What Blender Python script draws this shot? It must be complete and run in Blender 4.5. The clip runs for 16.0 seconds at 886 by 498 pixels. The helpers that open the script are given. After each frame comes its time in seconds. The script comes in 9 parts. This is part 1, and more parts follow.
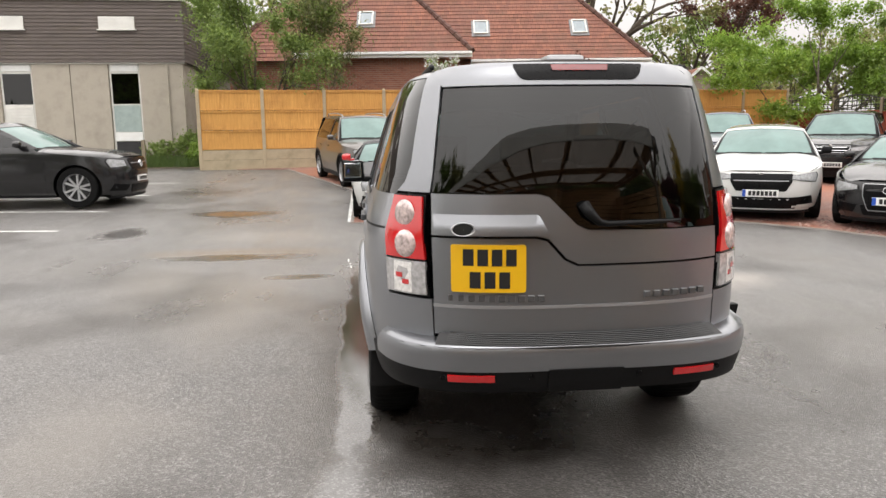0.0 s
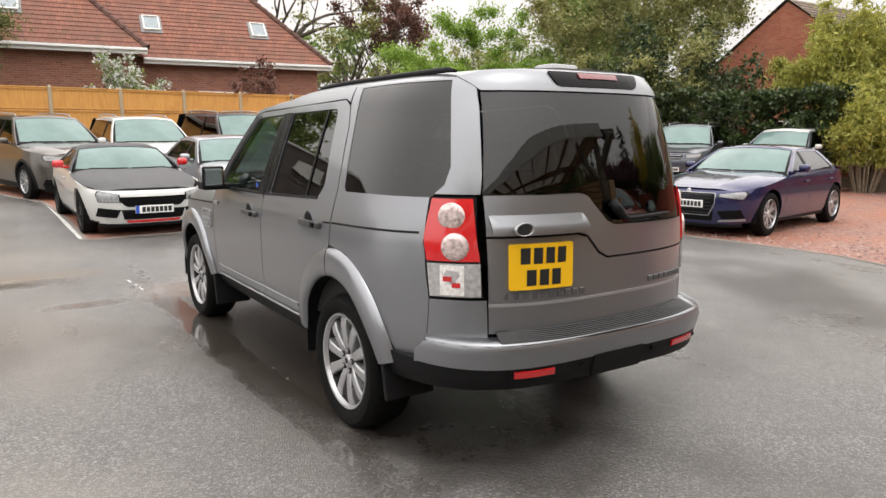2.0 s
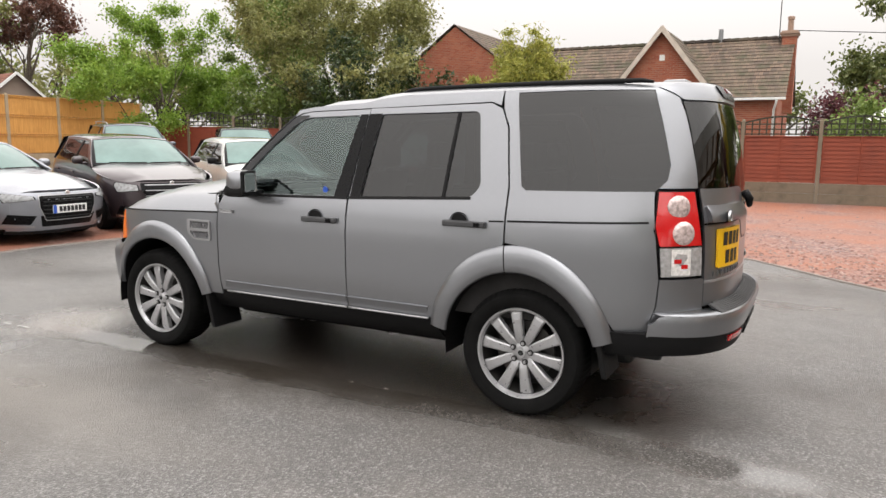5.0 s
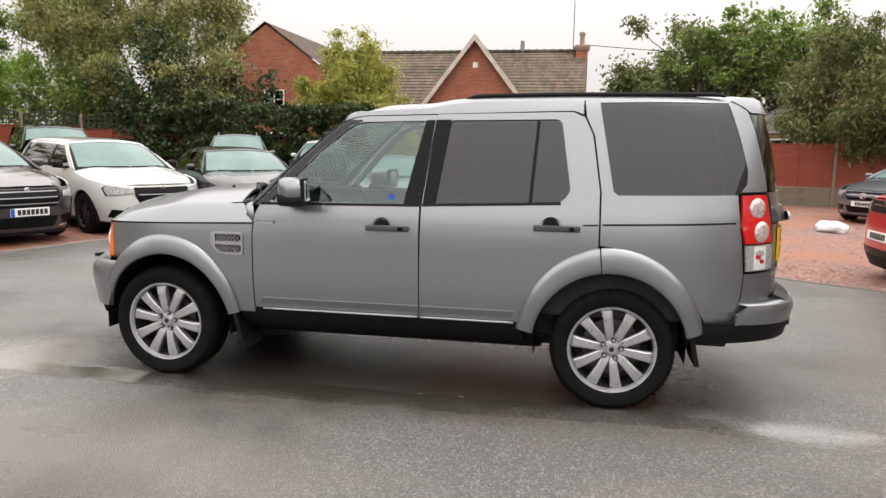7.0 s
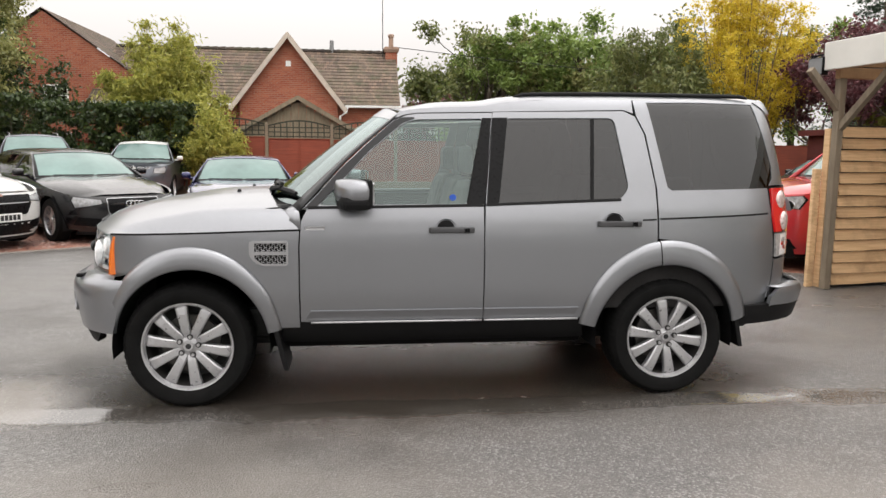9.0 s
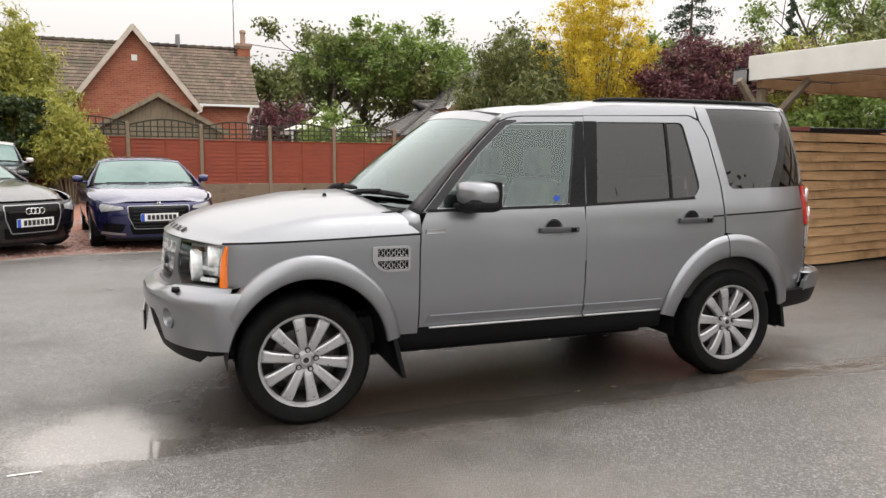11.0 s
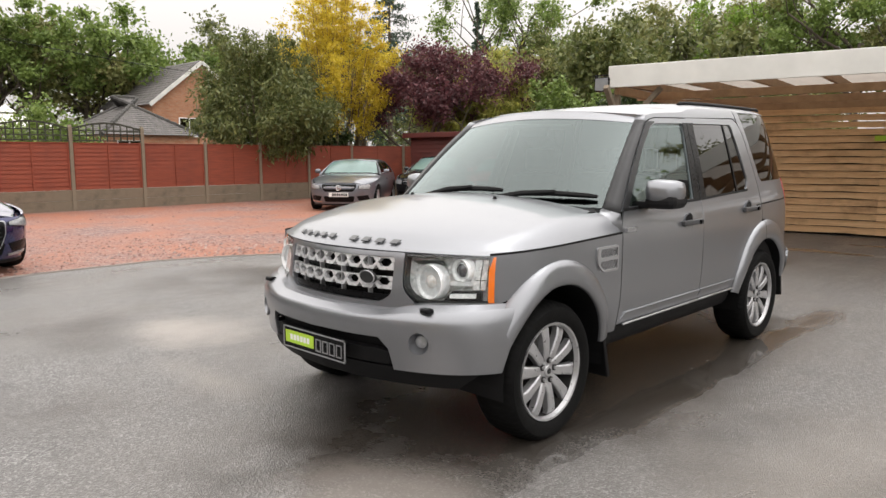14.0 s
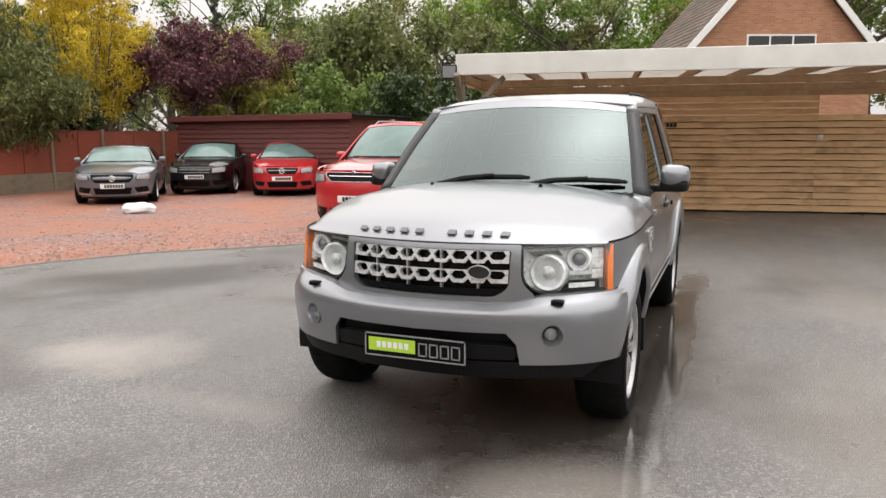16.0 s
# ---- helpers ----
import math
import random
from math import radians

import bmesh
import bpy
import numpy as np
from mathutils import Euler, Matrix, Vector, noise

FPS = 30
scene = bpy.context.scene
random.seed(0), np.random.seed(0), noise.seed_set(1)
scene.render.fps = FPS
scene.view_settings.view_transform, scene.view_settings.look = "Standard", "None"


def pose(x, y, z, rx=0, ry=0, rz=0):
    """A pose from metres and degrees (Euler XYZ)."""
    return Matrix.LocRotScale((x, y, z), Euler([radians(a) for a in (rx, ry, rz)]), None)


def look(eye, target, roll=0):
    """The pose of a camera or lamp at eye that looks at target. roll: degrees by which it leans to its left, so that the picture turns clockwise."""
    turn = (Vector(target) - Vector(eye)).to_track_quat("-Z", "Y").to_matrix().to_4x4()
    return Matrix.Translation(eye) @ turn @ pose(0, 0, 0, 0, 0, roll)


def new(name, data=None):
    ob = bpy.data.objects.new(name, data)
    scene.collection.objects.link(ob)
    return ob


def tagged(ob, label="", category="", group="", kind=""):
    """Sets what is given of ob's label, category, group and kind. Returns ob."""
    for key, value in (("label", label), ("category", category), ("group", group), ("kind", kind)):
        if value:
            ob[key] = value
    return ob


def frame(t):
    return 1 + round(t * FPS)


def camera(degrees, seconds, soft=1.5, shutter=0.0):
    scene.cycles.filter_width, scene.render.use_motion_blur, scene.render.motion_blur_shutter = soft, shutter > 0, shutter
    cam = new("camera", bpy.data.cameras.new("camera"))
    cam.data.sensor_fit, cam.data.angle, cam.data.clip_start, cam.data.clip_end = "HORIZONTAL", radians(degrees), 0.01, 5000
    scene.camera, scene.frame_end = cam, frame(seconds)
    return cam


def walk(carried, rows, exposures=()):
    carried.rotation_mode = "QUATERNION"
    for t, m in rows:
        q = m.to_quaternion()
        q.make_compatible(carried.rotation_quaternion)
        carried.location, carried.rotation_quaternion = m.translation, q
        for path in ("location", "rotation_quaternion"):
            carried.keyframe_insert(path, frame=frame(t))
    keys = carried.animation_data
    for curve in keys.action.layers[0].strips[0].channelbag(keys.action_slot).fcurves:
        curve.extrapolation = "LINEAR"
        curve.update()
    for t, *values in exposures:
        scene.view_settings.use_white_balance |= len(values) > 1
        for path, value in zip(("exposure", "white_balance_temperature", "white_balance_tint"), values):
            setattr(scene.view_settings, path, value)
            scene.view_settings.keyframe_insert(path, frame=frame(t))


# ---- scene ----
cam = camera(63.3, 16.0)
PATH = [
    (0, (-0.903, -5.434, 1.58), (-0.708, -3.471, 1.253), -0.6),
    (0.5, (-1.345, -5.39, 1.6), (-0.894, -3.469, 1.273), -0.5),
    (1, (-1.753, -5.266, 1.606), (-1.13, -3.394, 1.281), -0.4),
    (1.5, (-2.177, -5.103, 1.596), (-1.342, -3.314, 1.276), -0.2),
    (2, (-2.521, -4.839, 1.575), (-1.434, -3.191, 1.258), -0.0),
    (2.5, (-2.907, -4.563, 1.564), (-1.662, -3.029, 1.253), 0.3),
    (3, (-3.333, -4.34, 1.575), (-1.965, -2.914, 1.266), 0.4),
    (3.5, (-3.668, -4.011, 1.551), (-2.19, -2.698, 1.247), 0.6),
    (4, (-3.969, -3.655, 1.528), (-2.392, -2.462, 1.226), 0.7),
    (4.5, (-4.278, -3.282, 1.524), (-2.609, -2.22, 1.229), 0.6),
    (7, (-5.148, -1.215, 1.535), (-3.201, -0.85, 1.256), 0.9),
    (7.5, (-5.153, -0.791, 1.51), (-3.183, -0.587, 1.236), 0.9),
    (8, (-5.142, -0.358, 1.504), (-3.162, -0.292, 1.231), 0.7),
    (8.5, (-5.172, 0.061, 1.51), (-3.192, -0.021, 1.242), 0.7),
    (9, (-5.087, 0.466, 1.498), (-3.119, 0.231, 1.23), 0.6),
    (9.5, (-5.033, 0.905, 1.497), (-3.085, 0.537, 1.229), 0.6),
    (12, (-4.307, 2.957, 1.488), (-2.573, 1.995, 1.229), 0.4),
    (12.5, (-4.031, 3.422, 1.486), (-2.386, 2.313, 1.227), 0.3),
    (13, (-3.736, 3.765, 1.464), (-2.172, 2.545, 1.207), 0.2),
    (13.5, (-3.365, 4.123, 1.471), (-1.897, 2.789, 1.214), 0.1),
    (14, (-3.01, 4.453, 1.484), (-1.641, 3.017, 1.225), -0.0),
    (14.5, (-2.619, 4.706, 1.483), (-1.369, 3.167, 1.221), -0.0),
    (15, (-2.189, 5.013, 1.505), (-1.081, 3.37, 1.236), -0.0),
    (15.5, (-1.795, 5.215, 1.493), (-0.848, 3.476, 1.212), -0.2),
    (16, (-1.387, 5.34, 1.509), (-0.648, 3.506, 1.207), -0.2),
]
walk(cam, [(t, look(eye, target, roll)) for t, eye, target, roll in PATH], exposures=[(0, 1.60), (4, 1.56), (9, 1.54), (12, 1.50), (16, 1.48)])

# ---- light ----
world = bpy.data.worlds.new("overcast")
scene.world = world
world.use_nodes = True
wt = world.node_tree
wt.nodes.clear()
w_out = wt.nodes.new("ShaderNodeOutputWorld")
w_bg = wt.nodes.new("ShaderNodeBackground")
w_sky = wt.nodes.new("ShaderNodeTexSky")
w_sky.sky_type = "NISHITA"
w_sky.sun_disc = False
w_sky.sun_elevation = radians(73)
w_sky.sun_rotation = radians(200)
w_sky.air_density, w_sky.dust_density, w_sky.ozone_density = 1.0, 6.0, 1.0
w_hsv = wt.nodes.new("ShaderNodeHueSaturation")
w_hsv.inputs["Saturation"].default_value = 0.10
w_mix = wt.nodes.new("ShaderNodeMixRGB")
w_mix.inputs["Fac"].default_value = 0.72
w_mix.inputs["Color2"].default_value = (8.15, 7.72, 7.45, 1)
wt.links.new(w_sky.outputs[0], w_hsv.inputs["Color"])
wt.links.new(w_hsv.outputs[0], w_mix.inputs["Color1"])
# an overcast sky is brightest overhead
w_tc = wt.nodes.new("ShaderNodeTexCoord")
w_sep = wt.nodes.new("ShaderNodeSeparateXYZ")
w_ramp = wt.nodes.new("ShaderNodeValToRGB")
w_ramp.color_ramp.elements[0].position, w_ramp.color_ramp.elements[0].color = 0.10, (0.160, 0.160, 0.160, 1)
w_ramp.color_ramp.elements[1].position, w_ramp.color_ramp.elements[1].color = 0.62, (0.325, 0.325, 0.325, 1)
w_up = wt.nodes.new("ShaderNodeMixRGB")
w_up.blend_type = "MULTIPLY"
w_up.inputs["Fac"].default_value = 1.0
wt.links.new(w_tc.outputs["Generated"], w_sep.inputs[0])
wt.links.new(w_sep.outputs[2], w_ramp.inputs[0])
wt.links.new(w_mix.outputs[0], w_up.inputs["Color1"])
wt.links.new(w_ramp.outputs[0], w_up.inputs["Color2"])
wt.links.new(w_up.outputs[0], w_bg.inputs["Color"])
w_bg.inputs["Strength"].default_value = 0.30
wt.links.new(w_bg.outputs[0], w_out.inputs["Surface"])

sun_data = bpy.data.lights.new("sun", "SUN")
sun_data.energy, sun_data.angle, sun_data.color = 0.50, radians(176), (1.0, 0.97, 0.93)
sun = new("sun", sun_data)
sun.matrix_world = look((0, 0, 24), (5.6, 4.2, 0))


# ---- materials ----
class Mat:
    """A small wrapper round a node material."""

    def __init__(self, name):
        self.m = bpy.data.materials.new(name)
        self.m.use_nodes = True
        self.t = self.m.node_tree
        self.b = self.t.nodes["Principled BSDF"]

    def node(self, kind, **kw):
        n = self.t.nodes.new(kind)
        for k, v in kw.items():
            n.inputs[k.replace("_", " ")].default_value = v
        return n

    def link(self, a, b):
        self.t.links.new(a, b)

    def coord(self, which="Object"):
        return self.t.nodes.new("ShaderNodeTexCoord").outputs[which]

    def noise(self, scale, detail=4.0, rough=0.55, src=None, stretch=None):
        n = self.node("ShaderNodeTexNoise", Scale=scale, Detail=detail, Roughness=rough)
        c = src or self.coord()
        if stretch:
            mp = self.t.nodes.new("ShaderNodeMapping")
            mp.inputs["Scale"].default_value = stretch
            self.link(c, mp.inputs[0])
            c = mp.outputs[0]
        self.link(c, n.inputs["Vector"])
        return n.outputs["Fac"]

    def ramp(self, fac, *stops):
        r = self.t.nodes.new("ShaderNodeValToRGB")
        while len(r.color_ramp.elements) < len(stops):
            r.color_ramp.elements.new(0.5)
        for e, (p, c) in zip(r.color_ramp.elements, stops):
            e.position = p
            e.color = (*c, 1) if isinstance(c, tuple) else (c, c, c, 1)
        self.link(fac, r.inputs[0])
        return r.outputs[0]

    def mix(self, fac, a, b, mode="MIX"):
        n = self.t.nodes.new("ShaderNodeMixRGB")
        n.blend_type = mode
        for s, v in (("Fac", fac), ("Color1", a), ("Color2", b)):
            if isinstance(v, (int, float)):
                n.inputs[s].default_value = v if s == "Fac" else (v, v, v, 1)
            elif isinstance(v, tuple):
                n.inputs[s].default_value = (*v, 1)
            else:
                self.link(v, n.inputs[s])
        return n.outputs[0]

    def math(self, op, a, b=0.0):
        n = self.t.nodes.new("ShaderNodeMath")
        n.operation = op
        for i, v in enumerate((a, b)):
            if isinstance(v, (int, float)):
                n.inputs[i].default_value = v
            else:
                self.link(v, n.inputs[i])
        return n.outputs[0]

    def bump(self, height, strength=0.3, distance=0.01):
        n = self.node("ShaderNodeBump", Strength=strength, Distance=distance)
        self.link(height, n.inputs["Height"])
        self.link(n.outputs[0], self.b.inputs["Normal"])

    def set(self, **kw):
        for k, v in kw.items():
            s = self.b.inputs[k.replace("_", " ")]
            if isinstance(v, tuple):
                s.default_value = (*v, 1)
            elif isinstance(v, (int, float)):
                s.default_value = v
            else:
                self.link(v, s)
        return self

    def randomness(self):
        return self.t.nodes.new("ShaderNodeObjectInfo").outputs["Random"]

    def island(self):
        return self.t.nodes.new("ShaderNodeNewGeometry").outputs["Random Per Island"]


def plain(name, col, rough=0.5, metal=0.0, coat=0.0, var=0.12, scale=6.0, bump=0.0, spec=0.5):
    """A surface with its grain: a light mottle in colour and gloss."""
    M = Mat(name)
    n = M.noise(scale, 5)
    lo = tuple(c * (1 - var) for c in col)
    hi = tuple(min(1, c * (1 + var)) for c in col)
    M.set(Base_Color=M.ramp(n, (0.3, lo), (0.7, hi)), Metallic=metal, Coat_Weight=coat, Coat_Roughness=0.04, Specular_IOR_Level=spec)
    f = M.noise(scale * 9, 3)
    M.set(Roughness=M.ramp(f, (0.3, max(0.02, rough - 0.06)), (0.7, min(1, rough + 0.06))))
    if bump:
        M.bump(f, bump, 0.004)
    return M.m


def car_paint(name, col, metal=0.0, rough=0.3, coat=1.0):
    """Clear-coated paint with flakes and a film of road dirt and drizzle."""
    M = Mat(name)
    fl = M.noise(900, 1)
    lo = tuple(c * 0.9 for c in col)
    hi = tuple(min(1, c * 1.1) for c in col)
    base = M.ramp(fl, (0.35, lo), (0.65, hi))
    dirt = M.noise(3.0, 6, 0.65)
    M.set(Base_Color=M.mix(M.ramp(dirt, (0.5, 0.0), (0.8, 0.07)), base, tuple(0.5 * c + 0.02 for c in col)), Metallic=metal,
          Roughness=rough, Coat_Weight=coat, Coat_IOR=1.5)
    M.set(Coat_Roughness=M.ramp(M.noise(7, 4), (0.35, 0.02), (0.75, 0.10)))
    d = M.noise(160, 1, 0.4)
    M.bump(M.ramp(d, (0.66, 0.0), (0.74, 1.0)), 0.04, 0.001)
    return M.m


def glass(name, tint, gloss_rough=0.01, ior=1.5, coat=(1, 1, 1)):
    """Clear or tinted sheet glass: the tint passes, the gloss is Fresnel's."""
    M = Mat(name)
    tr = M.t.nodes.new("ShaderNodeBsdfTransparent")
    tr.inputs[0].default_value = (*tint, 1)
    gl = M.t.nodes.new("ShaderNodeBsdfGlossy")
    gl.inputs["Color"].default_value = (*coat, 1)
    gl.inputs["Roughness"].default_value = gloss_rough
    lw = M.t.nodes.new("ShaderNodeLayerWeight")
    lw.inputs["Blend"].default_value = 0.5
    f0 = ((ior - 1) / (ior + 1)) ** 2
    mx = M.t.nodes.new("ShaderNodeMixShader")
    boost = M.math("ADD", M.math("MULTIPLY", M.math("POWER", lw.outputs["Facing"], 4.5), 1 - f0), f0 * 1.35)
    M.link(boost, mx.inputs[0])
    M.link(tr.outputs[0], mx.inputs[1])
    M.link(gl.outputs[0], mx.inputs[2])
    M.link(mx.outputs[0], M.t.nodes["Material Output"].inputs["Surface"])
    return M.m


def asphalt_material():
    M = Mat("wet_asphalt")
    c = M.coord()
    grain = M.noise(120, 3, 0.6, c)
    mid = M.noise(34, 4, 0.65, c)
    stones = M.node("ShaderNodeTexVoronoi", Scale=105.0)
    M.link(c, stones.inputs["Vector"])
    tone = M.t.nodes.new("ShaderNodeSeparateColor")
    M.link(stones.outputs["Color"], tone.inputs[0])
    blot = M.noise(0.55, 6, 0.62, c)
    streak = M.noise(0.9, 5, 0.6, c, (1.0, 0.25, 1.0))
    base = M.ramp(tone.outputs[0], (0.0, 0.040), (0.5, 0.095), (0.78, 0.215), (1.0, 0.50))
    base = M.mix(0.5, base, M.ramp(mid, (0.3, 0.075), (0.7, 0.165)))
    base = M.mix(M.ramp(blot, (0.35, 0.0), (0.7, 0.6)), base, (0.150, 0.143, 0.134))
    sep = M.t.nodes.new("ShaderNodeSeparateXYZ")
    M.link(c, sep.inputs[0])
    edge = M.math("SUBTRACT", M.noise(1.6, 6, 0.62, c), 0.5)

    def pool(cx, cy, rx, ry, wob=0.9):
        dx = M.math("DIVIDE", M.math("SUBTRACT", sep.outputs[0], cx), rx)
        dy = M.math("DIVIDE", M.math("SUBTRACT", sep.outputs[1], cy), ry)
        d = M.math("SQRT", M.math("ADD", M.math("MULTIPLY", dx, dx), M.math("MULTIPLY", dy, dy)))
        return M.math("ADD", M.math("SUBTRACT", 1.0, d), M.math("MULTIPLY", edge, wob))

    # water runs along the car's near side and lies in a few dips
    water = M.ramp(pool(-1.03, 0.2, 0.16, 4.0, 1.5), (0.0, 0.0), (0.30, 1.0))
    for q in ((-2.6, 3.55, 1.15, 0.30), (-1.7, 2.35, 0.5, 0.18), (-3.3, 7.5, 0.9, 0.5), (-7.2, 4.0, 1.2, 0.5), (0.8, -7.6, 1.6, 0.25), (-0.6, -8.9, 1.1, 0.2), (-4.6, 5.6, 0.5, 0.7), (-1.05, -2.5, 0.22, 0.75), (-0.80, 2.62, 0.58, 0.60, 1.4)):
        water = M.math("MAXIMUM", water, M.ramp(pool(*q), (0.0, 0.0), (0.55, 0.9)))
    # wet band by the car, with the car's contact shade painted in
    damp_and_shade = M.ramp(pool(-0.35, 0.1, 1.05, 3.2, 0.9), (0.0, 0.0), (0.35, 1.0))
    damp_and_shade = M.math("MAXIMUM", damp_and_shade, M.ramp(M.noise(0.33, 5, 0.55, c), (0.52, 0.0), (0.66, 0.8)))
    silt = M.ramp(pool(-2.6, 3.85, 1.5, 0.40, 1.2), (0.0, 0.0), (0.7, 0.65))
    silt = M.math("MAXIMUM", silt, M.ramp(pool(-1.2, -0.4, 0.5, 2.2, 1.2), (0.0, 0.0), (0.6, 0.06)))
    film = M.ramp(M.math("ADD", M.math("MULTIPLY", streak, 0.6), M.math("MULTIPLY", blot, 0.4)), (0.42, 0.0), (0.62, 1.0))
    base = M.mix(M.math("MULTIPLY", damp_and_shade, 0.90), base, (0.026, 0.0215, 0.0170))
    base = M.mix(silt, base, (0.180, 0.140, 0.100))
    base = M.mix(M.math("MULTIPLY", water, 0.25), base, (0.036, 0.033, 0.029))
    # paler colour painted in for the sky's sheen on wet ground
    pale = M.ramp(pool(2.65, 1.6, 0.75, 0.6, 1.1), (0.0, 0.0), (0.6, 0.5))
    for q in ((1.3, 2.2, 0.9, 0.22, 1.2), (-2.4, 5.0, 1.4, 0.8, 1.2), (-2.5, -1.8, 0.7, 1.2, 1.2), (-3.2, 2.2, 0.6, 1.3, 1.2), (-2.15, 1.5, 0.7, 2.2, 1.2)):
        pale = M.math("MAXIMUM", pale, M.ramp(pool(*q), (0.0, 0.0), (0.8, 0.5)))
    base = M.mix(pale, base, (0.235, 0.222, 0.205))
    # lighter patches that put sky sheen into the ground colour
    pale_sheen = M.ramp(pool(-0.80, 2.62, 0.55, 0.58, 1.3), (0.0, 0.0), (0.6, 0.40))
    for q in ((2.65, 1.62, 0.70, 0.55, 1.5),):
        pale_sheen = M.math("MAXIMUM", pale_sheen, M.ramp(pool(*q), (0.0, 0.0), (0.8, 0.5)))
    base = M.mix(pale_sheen, base, (0.36, 0.335, 0.315))
    rough = M.mix(film, 0.50, 0.24)
    rough = M.mix(damp_and_shade, rough, 0.27)
    rough = M.mix(water, rough, 0.06)
    M.set(Base_Color=M.mix(1.0, base, (0.99, 0.955, 0.925), "MULTIPLY"), Roughness=rough, Specular_IOR_Level=M.mix(water, M.mix(damp_and_shade, 0.6, 0.42), 1.0))
    h = M.math("ADD", M.math("MULTIPLY", grain, 0.4), M.math("MULTIPLY", stones.outputs["Distance"], 0.7))
    h = M.math("MULTIPLY", h, M.math("SUBTRACT", 1.0, M.math("MULTIPLY", water, 0.97)))
    h = M.math("MULTIPLY", h, M.math("SUBTRACT", 1.0, M.math("MULTIPLY", damp_and_shade, 0.45)))
    M.bump(h, 1.0, 0.006)
    return M.m


def gravel_material():
    M = Mat("red_gravel")
    c = M.coord()
    v = M.node("ShaderNodeTexVoronoi", Scale=22.0)
    M.link(c, v.inputs["Vector"])
    tone = M.t.nodes.new("ShaderNodeSeparateColor")
    M.link(v.outputs["Color"], tone.inputs[0])
    chips = M.ramp(tone.outputs[0], (0.1, (0.13, 0.066, 0.055)), (0.45, (0.22, 0.118, 0.10)), (0.7, (0.33, 0.225, 0.195)), (0.95, (0.12, 0.088, 0.084)))
    sand = M.ramp(M.noise(40, 4, 0.6, c), (0.3, (0.235, 0.080, 0.042)), (0.7, (0.345, 0.140, 0.080)))
    where = M.ramp(M.noise(0.42, 6, 0.68, c), (0.38, 0.0), (0.60, 1.0))
    M.set(Base_Color=M.mix(where, chips, sand), Roughness=0.62)
    M.bump(M.math("MULTIPLY", v.outputs["Distance"], M.math("SUBTRACT", 1.0, M.math("MULTIPLY", where, 0.7))), 0.8, 0.02)
    return M.m


def wood_material(name, lo, hi, along=(1, 14, 14), rough=0.7, stain=0.35, stain_col=(0.07, 0.045, 0.03)):
    M = Mat(name)
    rnd = M.randomness()
    c = M.coord()
    add = M.t.nodes.new("ShaderNodeVectorMath")
    add.operation = "ADD"
    comb = M.t.nodes.new("ShaderNodeCombineXYZ")
    for i in range(3):
        M.link(M.math("MULTIPLY", rnd, 17.0 + 9 * i), comb.inputs[i])
    M.link(c, add.inputs[0])
    M.link(comb.outputs[0], add.inputs[1])
    g = M.noise(3.0, 6, 0.65, add.outputs[0], along)
    col = M.ramp(g, (0.28, lo), (0.72, hi))
    col = M.mix(M.math("MULTIPLY", rnd, 0.35), col, tuple(0.5 * (a + b) * 0.8 for a, b in zip(lo, hi)))
    s = M.ramp(M.noise(1.1, 6, 0.7, add.outputs[0]), (0.5, 0.0), (0.78, stain))
    M.set(Base_Color=M.mix(s, col, stain_col), Roughness=rough)
    M.bump(g, 0.35, 0.004)
    return M.m


def brick_material(name, a, b, mortar, sx=1.0):
    M = Mat(name)
    mp = M.t.nodes.new("ShaderNodeMapping")
    M.link(M.coord("UV"), mp.inputs[0])
    br = M.t.nodes.new("ShaderNodeTexBrick")
    for k, v in (("Scale", 1.0), ("Mortar Size", 0.006), ("Brick Width", 0.225), ("Row Height", 0.075), ("Bias", 0.0)):
        br.inputs[k].default_value = v
    br.inputs["Color1"].default_value = (*a, 1)
    br.inputs["Color2"].default_value = (*b, 1)
    br.inputs["Mortar"].default_value = (*mortar, 1)
    M.link(mp.outputs[0], br.inputs["Vector"])
    st = M.noise(0.8, 5)
    M.set(Base_Color=M.mix(M.ramp(st, (0.4, 0.0), (0.8, 0.3)), br.outputs["Color"], tuple(c * 0.5 for c in a)), Roughness=0.85)
    M.bump(br.outputs["Fac"], -0.4, 0.01)
    return M.m


def roof_material(name, lo, mid, hi, moss=0.0, length=0.3):
    """Rows of clay tiles: colour by tile and lichen in patches; the courses are modelled."""
    M = Mat(name)
    mp = M.t.nodes.new("ShaderNodeMapping")
    M.link(M.coord("UV"), mp.inputs[0])
    br = M.t.nodes.new("ShaderNodeTexBrick")
    for k, v in (("Scale", 1.0), ("Mortar Size", 0.006), ("Brick Width", 0.17), ("Row Height", length), ("Bias", 0.0)):
        br.inputs[k].default_value = v
    br.inputs["Color1"].default_value = (*lo, 1)
    br.inputs["Color2"].default_value = (*hi, 1)
    br.inputs["Mortar"].default_value = (*tuple(c * 0.35 for c in lo), 1)
    M.link(mp.outputs[0], br.inputs["Vector"])
    n = M.noise(0.5, 6, 0.65)
    col = M.mix(M.ramp(n, (0.4, 0.0), (0.7, 0.7)), br.outputs["Color"], mid)
    if moss:
        col = M.mix(M.ramp(M.noise(1.7, 6, 0.7), (0.48, 0.0), (0.66, moss)), col, (0.055, 0.056, 0.026))
    M.set(Base_Color=col, Roughness=0.8)
    M.bump(br.outputs["Fac"], -0.5, 0.02)
    return M.m


